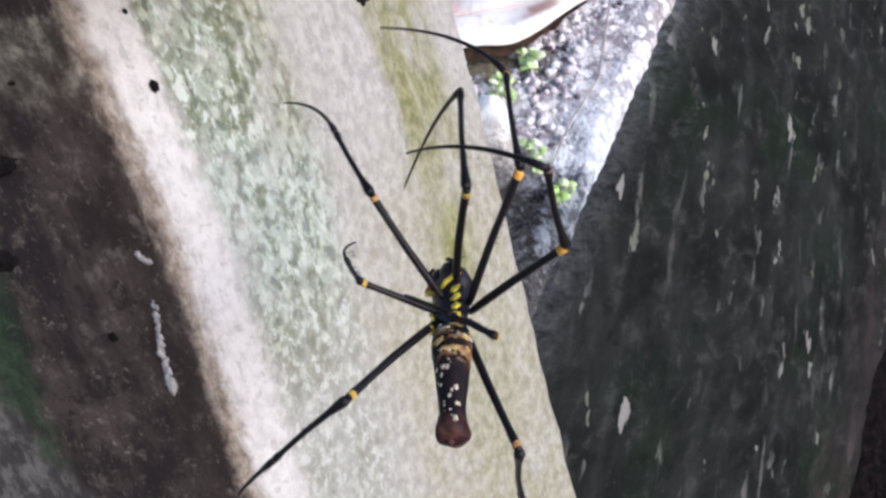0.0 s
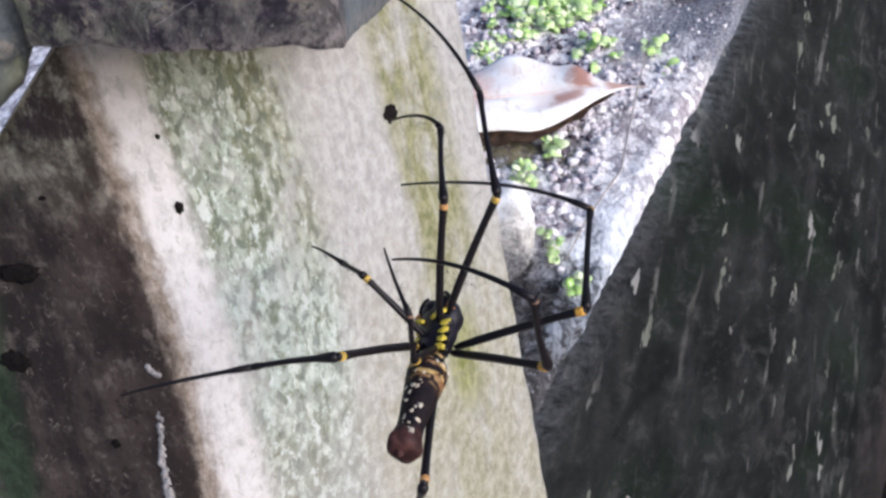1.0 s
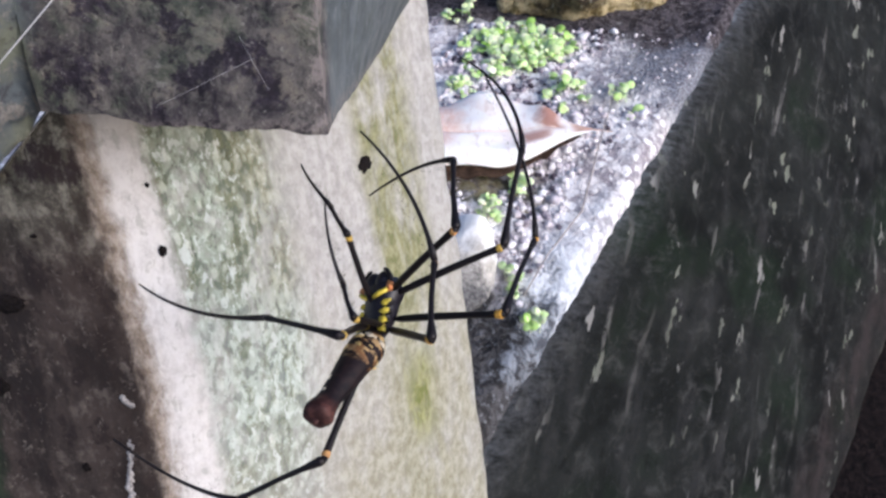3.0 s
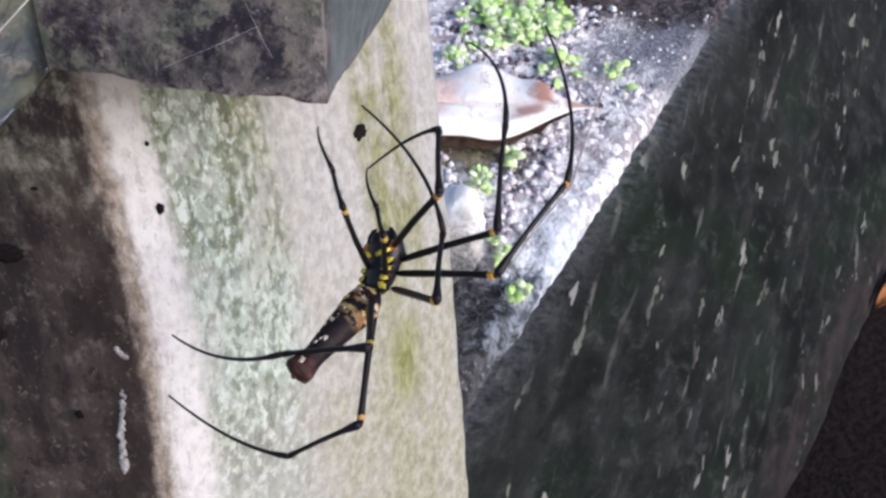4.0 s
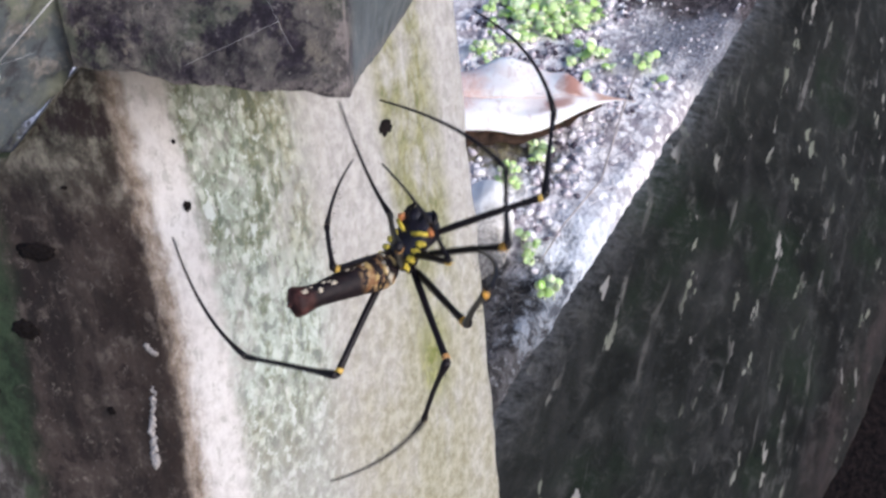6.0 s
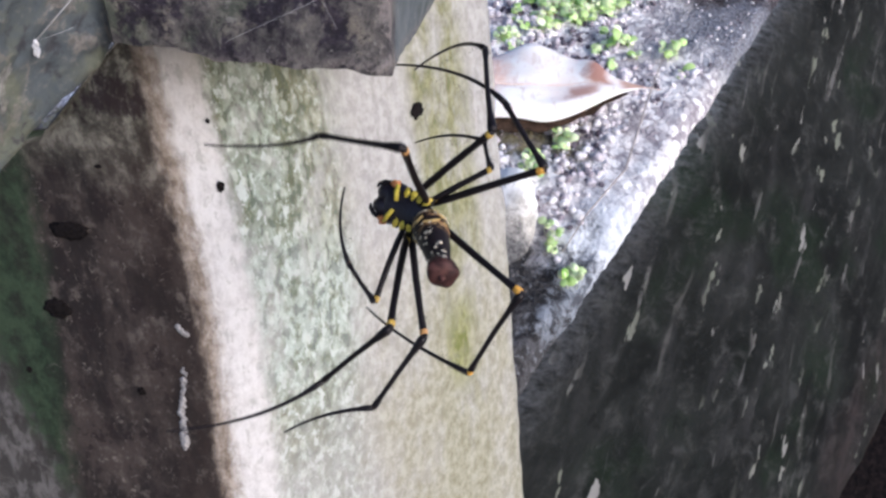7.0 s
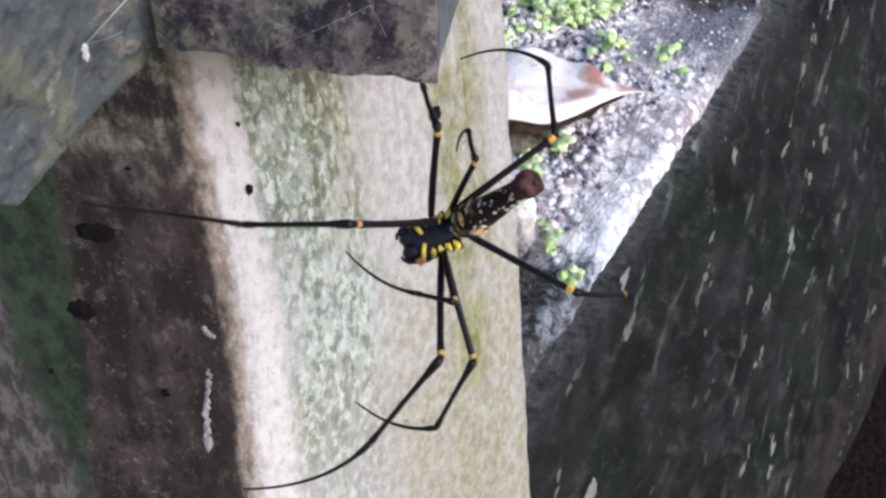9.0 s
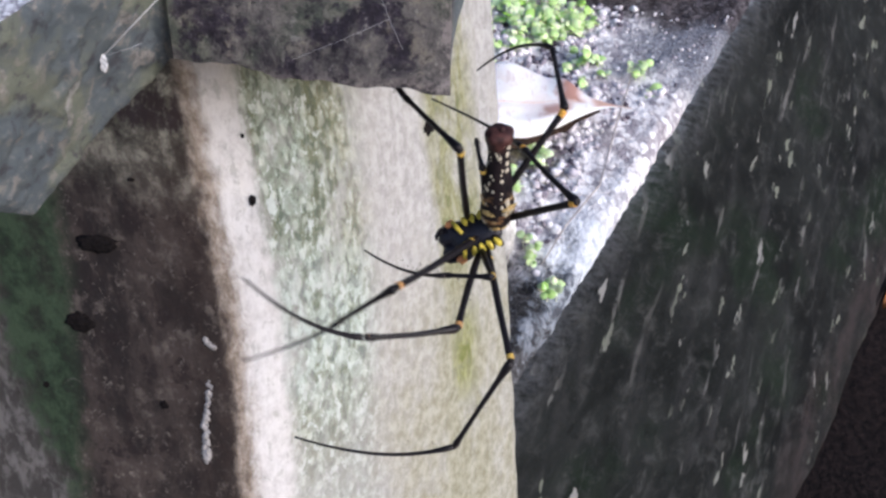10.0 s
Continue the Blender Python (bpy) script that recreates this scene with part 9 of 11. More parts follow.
    walk(femurs[5], [
        (0, limb((-2.3, 1.8, 2), (-4.5, -21.6, 22.8), (0.06, 0.66, 0.75))), (0.25, limb((-2.1, 2.1, 2), (-2.1, -20.5, 23.8), (0.05, 0.69, 0.72))),
        (0.5, limb((-2, 2.4, 2), (0, -18.9, 25), (0.02, 0.74, 0.68))), (0.75, limb((-2, 2.4, 1.8), (1.2, -18.4, 25.2), (-0.00, 0.75, 0.66))),
        (1, limb((-1.8, 2.8, 2), (3.5, -17, 25.7), (-0.04, 0.76, 0.65))), (1.25, limb((-1.3, 3.7, 2), (8.4, -11.8, 27.5), (-0.15, 0.82, 0.55))),
        (1.5, limb((-1.2, 4.6, 2), (12, -6.3, 28.3), (-0.28, 0.83, 0.48))), (1.75, limb((-1.3, 3.8, 2.2), (12.9, -10, 26.5), (-0.29, 0.75, 0.60))),
        (2, limb((-1.5, 2.8, 2), (12.6, -14.6, 23.9), (-0.27, 0.66, 0.70))), (2.25, limb((-1.5, 3.4, 2.2), (14.5, -11.4, 24.7), (-0.35, 0.65, 0.67))),
        (2.5, limb((-1.7, 3.5, 2), (16, -8.1, 25.1), (-0.43, 0.63, 0.65))), (2.75, limb((-1.8, 2.8, 1.6), (16.7, -8.6, 24.3), (-0.46, 0.58, 0.67))),
        (3, limb((-1.9, 2.3, 1.4), (17.2, -9.9, 23.1), (-0.47, 0.53, 0.71))), (3.25, limb((-1.9, 1.8, 1.2), (17.6, -12, 21.5), (-0.45, 0.47, 0.76))),
        (3.5, limb((-1.8, 1.4, 0.9), (17.8, -14.4, 19.6), (-0.42, 0.42, 0.80))), (3.75, limb((-1.6, 1, 0.6), (18, -16.9, 17.2), (-0.38, 0.38, 0.85))),
        (4, limb((-1.2, 0.5, -0.1), (18.6, -19.1, 14.4), (-0.33, 0.32, 0.89))),
        (4.25, limb((-0.8, 0.3, -1.2), (19.1, -21.5, 9.4), (-0.24, 0.24, 0.94))),
        (4.5, limb((-0.6, 0.5, -2), (20.2, -21.9, 5.1), (-0.16, 0.16, 0.97))),
        (4.75, limb((-0.2, 0.5, -1.8), (23.8, -19.1, 3.5), (-0.12, 0.12, 0.99))), (5, limb((0.4, 0.5, -1.5), (26.7, -15.9, 3), (-0.11, 0.10, 0.99))),
        (5.25, limb((-0.1, 0.4, -0.6), (26, -14.6, 8), (-0.23, 0.16, 0.96))), (5.5, limb((-0.9, 0.5, 0.4), (22.3, -17.1, 12), (-0.30, 0.22, 0.93))),
        (5.75, limb((-1.3, 1.3, 0.4), (15, -23.4, 11.1), (-0.27, 0.23, 0.94))), (6, limb((-1.7, 0.5, -0.1), (5.5, -29.6, 5.1), (-0.19, 0.12, 0.97))),
        (6.25, limb((-4.7, 0.6, 0.2), (-16.3, -28.6, 0.6), (-0.15, 0.07, 0.99))), (6.5, limb((-4.7, 1.4, 0.9), (-22, -23.7, 8.4), (0.03, 0.27, 0.96))),
        (6.75, limb((-4.7, 2.3, 1.4), (-22.7, -18.8, 16), (0.21, 0.43, 0.88))), (7, limb((-4.7, 2.9, 1.5), (-21.9, -14.8, 20.9), (0.34, 0.52, 0.78))),
        (7.25, limb((-4.5, 3.3, 1.4), (-22.4, -12.3, 21.9), (0.40, 0.53, 0.75))),
        (7.5, limb((-4.5, 3.7, 1.8), (-24.4, -15.6, 16.5), (0.28, 0.38, 0.88))),
        (7.75, limb((-4.5, 3.8, 1.7), (-25.8, -13.4, 16.9), (0.32, 0.37, 0.87))), (8, limb((-4.5, 4, 1.6), (-28.2, -8.9, 17.5), (0.38, 0.36, 0.85))),
        (8.25, limb((-4.5, 4.7, 1.3), (-34.7, 5.9, 9.9), (0.27, 0.28, 0.92))), (8.5, limb((-4.5, 5.4, 1.1), (-33.1, 18.1, -0.3), (0.07, 0.27, 0.96))),
        (8.75, limb((-4.5, 5.4, 1.3), (-32.5, 14.4, 12), (0.39, 0.11, 0.92))), (9, limb((-4.5, 5.2, 1.5), (-29.2, 3.4, 20.7), (0.60, 0.11, 0.79))),
        (9.25, limb((-4.5, 5.8, 0.5), (-29, 5.9, 20.2), (0.63, 0.09, 0.78))), (9.5, limb((-4.5, 5.7, -0.4), (-28.7, 10.4, 19), (0.63, 0.04, 0.78))),
        (9.75, limb((-4.5, 4.9, 0.1), (-30.4, 7, 17.7), (0.56, 0.03, 0.83))), (10, limb((-4.5, 4.1, 0.8), (-32.4, 2.8, 15), (0.45, 0.02, 0.89))),
    ])
    walk(tibias[5], [
        (0, limb((-4.5, -21.6, 22.8), (-32.2, -24.2, 22.4), (-0.01, -0.00, 1.00))),
        (0.25, limb((-2.1, -20.5, 23.8), (-29.7, -22.7, 22.4), (-0.05, -0.00, 1.00))),
        (0.5, limb((0, -18.9, 25), (-27.8, -20.1, 23.9), (-0.04, -0.00, 1.00))),
        (0.75, limb((1.2, -18.4, 25.2), (-26.5, -15.8, 25), (-0.01, -0.00, 1.00))),
        (1, limb((3.5, -17, 25.7), (-23.5, -10.9, 27), (0.04, -0.01, 1.00))), (1.25, limb((8.4, -11.8, 27.5), (-19, -6.8, 28.5), (0.03, -0.01, 1.00))),
        (1.5, limb((12, -6.3, 28.3), (-15.4, -1.9, 29.1), (0.03, -0.01, 1.00))),
        (1.75, limb((12.9, -10, 26.5), (-13.1, -0.4, 27.2), (0.03, -0.01, 1.00))),
        (2, limb((12.6, -14.6, 23.9), (-11.6, -0.9, 25), (0.04, -0.02, 1.00))),
        (2.25, limb((14.5, -11.4, 24.7), (-10.4, 0.8, 25.7), (0.03, -0.01, 1.00))), (2.5, limb((16, -8.1, 25.1), (-9.9, 2, 26), (0.03, -0.01, 1.00))),
        (2.75, limb((16.7, -8.6, 24.3), (-9.6, 0.5, 25.5), (0.04, -0.02, 1.00))),
        (3, limb((17.2, -9.9, 23.1), (-9.5, -2.4, 24.4), (0.05, -0.02, 1.00))), (3.25, limb((17.6, -12, 21.5), (-9.6, -6.4, 23), (0.05, -0.02, 1.00))),
        (3.5, limb((17.8, -14.4, 19.6), (-9.7, -11.1, 21.2), (0.06, -0.01, 1.00))),
        (3.75, limb((18, -16.9, 17.2), (-9.7, -16.2, 18.8), (0.06, -0.01, 1.00))),
        (4, limb((18.6, -19.1, 14.4), (-9.1, -20.9, 15.3), (0.03, -0.01, 1.00))),
        (4.25, limb((19.1, -21.5, 9.4), (-8.5, -24.4, 7), (-0.08, -0.02, 1.00))),
        (4.5, limb((20.2, -21.9, 5.1), (-6.5, -25.7, -1.5), (-0.23, -0.04, 0.97))),
        (4.75, limb((23.8, -19.1, 3.5), (1.3, -28.4, -10), (-0.46, -0.15, 0.87))),
        (5, limb((26.7, -15.9, 3), (9.7, -29.5, -14.4), (-0.57, -0.28, 0.77))), (5.25, limb((26, -14.6, 8), (6.6, -29.4, -5.2), (-0.44, -0.21, 0.87))),
        (5.5, limb((22.3, -17.1, 12), (0.7, -33.5, 5.8), (-0.22, -0.07, 0.97))),
        (5.75, limb((15, -23.4, 11.1), (-8.2, -38.1, 6.7), (-0.16, -0.05, 0.99))),
        (6, limb((5.5, -29.6, 5.1), (-20.9, -38, 2.5), (-0.09, -0.03, 1.00))),
        (6.25, limb((-16.3, -28.6, 0.6), (-41.7, -17.8, 3.9), (0.09, -0.09, 0.99))),
        (6.5, limb((-22, -23.7, 8.4), (-44.6, -7.6, 9.5), (0.02, -0.03, 1.00))),
        (6.75, limb((-22.7, -18.8, 16), (-44.3, -1.6, 12.5), (-0.10, 0.07, 0.99))),
        (7, limb((-21.9, -14.8, 20.9), (-43.3, 1.4, 13.7), (-0.21, 0.15, 0.97))),
        (7.25, limb((-22.4, -12.3, 21.9), (-43.7, 3, 12.7), (-0.27, 0.19, 0.94))),
        (7.5, limb((-24.4, -15.6, 16.5), (-45.8, 1.5, 11.5), (-0.15, 0.10, 0.98))),
        (7.75, limb((-25.8, -13.4, 16.9), (-48.2, 2.2, 11.2), (-0.17, 0.12, 0.98))),
        (8, limb((-28.2, -8.9, 17.5), (-51.1, 5.3, 11), (-0.19, 0.13, 0.97))), (8.25, limb((-34.7, 5.9, 9.9), (-56, 23.7, 8.9), (-0.04, 0.01, 1.00))),
        (8.5, limb((-33.1, 18.1, -0.3), (-51.7, 38, 5.4), (0.13, -0.16, 0.98))),
        (8.75, limb((-32.5, 14.4, 12), (-46.9, 38.2, 14.3), (0.06, -0.06, 1.00))),
        (9, limb((-29.2, 3.4, 20.7), (-43.2, 27.4, 19.6), (-0.01, 0.04, 1.00))),
        (9.25, limb((-29, 5.9, 20.2), (-43.5, 28.2, 12.2), (-0.15, 0.25, 0.96))),
        (9.5, limb((-28.7, 10.4, 19), (-43.3, 30.4, 6.3), (-0.25, 0.38, 0.89))), (9.75, limb((-30.4, 7, 17.7), (-45, 28.3, 7.5), (-0.20, 0.31, 0.93))),
        (10, limb((-32.4, 2.8, 15), (-47.3, 25.8, 10.2), (-0.10, 0.15, 0.98))),
    ])
    walk(metatarsi[5], [
        (0, limb((-32.2, -24.2, 22.4), (-69.4, -18.8, 11.5), (-0.30, -0.64, 0.71))),
        (0.25, limb((-29.7, -22.7, 22.4), (-68.2, -21.9, 15.2), (-0.15, -0.64, 0.75))),
        (0.5, limb((-27.8, -20.1, 23.9), (-66.7, -22.8, 20.7), (-0.02, -0.64, 0.77))),
        (0.75, limb((-26.5, -15.8, 25), (-65.4, -17.9, 27.9), (0.09, -0.61, 0.79))),
        (1, limb((-23.5, -10.9, 27), (-61.6, -11.5, 36.1), (0.20, -0.58, 0.79))),
        (1.25, limb((-19, -6.8, 28.5), (-56.3, -8.4, 40.2), (0.27, -0.56, 0.78))),
        (1.5, limb((-15.4, -1.9, 29.1), (-51.9, -2.9, 43.2), (0.31, -0.58, 0.75))),
        (1.75, limb((-13.1, -0.4, 27.2), (-47.9, 5.3, 44.2), (0.27, -0.60, 0.75))),
        (2, limb((-11.6, -0.9, 25), (-44.1, 9.4, 44.2), (0.25, -0.61, 0.75))),
        (2.25, limb((-10.4, 0.8, 25.7), (-42.7, 11.6, 44.9), (0.20, -0.67, 0.72))),
        (2.5, limb((-9.9, 2, 26), (-42.7, 12.4, 44.6), (0.13, -0.74, 0.65))),
        (2.75, limb((-9.6, 0.5, 25.5), (-43.2, 10.5, 42.8), (0.05, -0.82, 0.57))),
        (3, limb((-9.5, -2.4, 24.4), (-44.3, 6.3, 40), (-0.01, -0.89, 0.46))),
        (3.25, limb((-9.6, -6.4, 23), (-45.7, 0.4, 36.5), (-0.05, -0.94, 0.35))),
        (3.5, limb((-9.7, -11.1, 21.2), (-46.9, -6.4, 32.4), (-0.05, -0.97, 0.24))),
        (3.75, limb((-9.7, -16.2, 18.8), (-47.6, -13, 27.8), (-0.05, -0.99, 0.15))),
        (4, limb((-9.1, -20.9, 15.3), (-47.4, -18.2, 22.5), (-0.06, -1.00, 0.07))),
        (4.25, limb((-8.5, -24.4, 7), (-47.1, -22.6, 12.8), (-0.05, -1.00, -0.04))),
        (4.5, limb((-6.5, -25.7, -1.5), (-45.4, -23.3, 2.7), (-0.08, -0.98, -0.18))),
        (4.75, limb((1.3, -28.4, -10), (-37, -31.9, -17.3), (0.14, -0.96, -0.26))),
        (5, limb((9.7, -29.5, -14.4), (-22.9, -42.1, -31.9), (0.44, -0.87, -0.20))),
        (5.25, limb((6.6, -29.4, -5.2), (-29.8, -43.2, -8.7), (0.36, -0.87, -0.34))),
        (5.5, limb((0.7, -33.5, 5.8), (-35.6, -41.2, 17.9), (0.07, -0.92, -0.39))),
        (5.75, limb((-8.2, -38.1, 6.7), (-46, -35, 16.3), (-0.17, -0.91, -0.38))),
        (6, limb((-20.9, -38, 2.5), (-55.9, -22.7, 11), (-0.44, -0.83, -0.34))),
        (6.25, limb((-41.7, -17.8, 3.9), (-58, 13.5, 20.7), (-0.91, -0.40, -0.14))),
        (6.5, limb((-44.6, -7.6, 9.5), (-59.9, 24.1, 26.6), (-0.92, -0.32, -0.22))),
        (6.75, limb((-44.3, -1.6, 12.5), (-64, 26.7, 30.9), (-0.85, -0.32, -0.42))),
        (7, limb((-43.3, 1.4, 13.7), (-68.5, 25.9, 30.9), (-0.72, -0.30, -0.63))),
        (7.25, limb((-43.7, 3, 12.7), (-72.2, 26, 26.3), (-0.58, -0.26, -0.77))),
        (7.5, limb((-45.8, 1.5, 11.5), (-72.7, 28.9, 19.4), (-0.51, -0.27, -0.82))),
        (7.75, limb((-48.2, 2.2, 11.2), (-76.7, 28.9, 9.8), (-0.37, -0.44, -0.82))),
        (8, limb((-51.1, 5.3, 11), (-78.7, 31.2, 1.1), (-0.29, -0.60, -0.75))),
        (8.25, limb((-56, 23.7, 8.9), (-74.9, 53, -8.9), (-0.47, -0.66, -0.59))),
        (8.5, limb((-51.7, 38, 5.4), (-64.3, 69.4, -14.3), (-0.75, -0.54, -0.38))),
        (8.75, limb((-46.9, 38.2, 14.3), (-54.3, 75.1, 3.8), (-0.92, -0.27, -0.29))),
        (9, limb((-43.2, 27.4, 19.6), (-46.7, 66.4, 20.4), (-0.96, -0.08, -0.26))),
        (9.25, limb((-43.5, 28.2, 12.2), (-43.7, 66.2, 2.7), (-0.97, -0.06, -0.24))),
        (9.5, limb((-43.3, 30.4, 6.3), (-38.6, 64.9, -11.6), (-0.97, 0.00, -0.25))),
        (9.75, limb((-45, 28.3, 7.5), (-35, 65.7, 1.6), (-0.93, 0.20, -0.30))),
        (10, limb((-47.3, 25.8, 10.2), (-32.6, 59.1, 24.4), (-0.84, 0.48, -0.26))),
    ])
    walk(femurs[6], [
        (0, limb((1.4, 0.5, -2), (11.6, -30.8, -5.1), (0.03, -0.09, 1.00))), (0.25, limb((1.1, 0.5, -2), (12, -30.6, -3.7), (0.02, -0.05, 1.00))),
        (0.5, limb((0.7, 0.5, -2), (11.5, -30.7, -2.3), (0.00, -0.01, 1.00))), (0.75, limb((0.4, 0.4, -2.1), (9.4, -31.3, -0.1), (-0.02, 0.06, 1.00))),
        (1, limb((0.2, 0.5, -2), (6.7, -31.6, 1.9), (-0.03, 0.12, 0.99))), (1.25, limb((-0.2, 0.6, -1.6), (8.1, -30.9, 4.2), (-0.04, 0.17, 0.98))),
        (1.5, limb((-0.9, 0.5, -1.2), (7.9, -30.4, 6.5), (-0.06, 0.23, 0.97))), (1.75, limb((-2, 0.3, -1.6), (-1.8, -32, 5), (-0.04, 0.20, 0.98))),
        (2, limb((-2.7, 0.5, -2), (-8.9, -31.5, 3.5), (-0.03, 0.17, 0.98))), (2.25, limb((-2.1, 0.5, -1.6), (-5.4, -31.1, 7.4), (-0.01, 0.27, 0.96))),
        (2.5, limb((-1.4, 0.5, -1.4), (-2, -30.3, 10.5), (-0.00, 0.36, 0.93))),
        (2.75, limb((-1.1, 0.5, -1.3), (-1.1, -30.5, 10.1), (-0.00, 0.34, 0.94))), (3, limb((-0.9, 0.5, -1.1), (0.2, -30.9, 9), (-0.00, 0.31, 0.95))),
        (3.25, limb((-0.8, 0.5, -0.9), (1.6, -31.4, 7.2), (-0.00, 0.25, 0.97))),
        (3.5, limb((-0.7, 0.5, -0.8), (2.9, -31.8, 4.8), (-0.00, 0.17, 0.99))), (3.75, limb((-0.5, 0.5, -0.8), (3.7, -32.2, 1.8), (0.01, 0.08, 1.00))),
        (4, limb((-0.3, 0.5, -1), (3.9, -32.3, -1.5), (0.01, -0.01, 1.00))), (4.25, limb((0.1, 0.5, -1.5), (1.2, -31.2, -10.8), (0.02, -0.28, 0.96))),
        (4.5, limb((0.3, 0.5, -1.8), (-2.3, -27.4, -19.3), (-0.01, -0.53, 0.85))),
        (4.75, limb((0.6, 0.5, -1.9), (-3.2, -25.9, -21.4), (-0.04, -0.59, 0.81))),
        (5, limb((1, 0.5, -1.9), (-2.2, -25.8, -21.6), (-0.04, -0.59, 0.80))),
        (5.25, limb((1.1, 0.5, -1.6), (14.9, -28.4, -9.9), (-0.11, -0.32, 0.94))),
        (5.5, limb((1.2, 0.5, -1.3), (27.4, -17.8, 7), (-0.35, -0.07, 0.93))), (5.75, limb((1.4, 0.7, -1.2), (22.7, -7, 22.9), (-0.73, 0.08, 0.68))),
        (6, limb((1.3, 0.5, -0.9), (16, -0.6, 28.7), (-0.89, 0.09, 0.44))), (6.25, limb((0.2, 0.6, -1.9), (11.2, -26.9, 12.9), (-0.74, 0.06, 0.67))),
        (6.5, limb((0.7, 1, -1.3), (7, -24.5, 18.8), (-0.70, 0.33, 0.64))), (6.75, limb((2, 1.3, -0.6), (9.5, -16.1, 26.4), (-0.70, 0.50, 0.52))),
        (7, limb((3.3, 1.2, 0), (14.4, -7.5, 29.9), (-0.73, 0.53, 0.43))), (7.25, limb((4, 0.8, 0.5), (15.9, -4.7, 30.9), (-0.76, 0.52, 0.39))),
        (7.5, limb((3.9, 0.5, 0.7), (14, -16.7, 27.1), (-0.67, 0.48, 0.57))), (7.75, limb((3.6, 0.6, 0.9), (12.9, -14.1, 29), (-0.66, 0.55, 0.51))),
        (8, limb((3.4, 0.7, 1), (11.4, -9.5, 31.4), (-0.68, 0.62, 0.39))), (8.25, limb((3.5, 1, 0.9), (8.7, -4.3, 33.1), (-0.72, 0.66, 0.23))),
        (8.5, limb((3.7, 1.6, 0.8), (5.4, 0.7, 33.8), (-0.74, 0.67, 0.06))), (8.75, limb((3.3, 1.9, 1), (3.4, 3.2, 34), (-0.75, 0.66, -0.02))),
        (9, limb((2.8, 2.2, 1.1), (2.7, 8.1, 33.7), (-0.79, 0.61, -0.11))), (9.25, limb((2.7, 3.7, 0.6), (3.7, 28.7, 22.2), (-0.96, 0.21, -0.19))),
        (9.5, limb((2.5, 4.9, -0.5), (5.4, 37.6, 4), (-0.99, 0.07, 0.14))), (9.75, limb((1.1, 5.1, 0.2), (-0.9, 33.8, 16.4), (-0.93, -0.23, 0.29))),
        (10, limb((-0.9, 5, 1.6), (-9, 16.1, 31.7), (-0.85, -0.53, -0.03))),
    ])
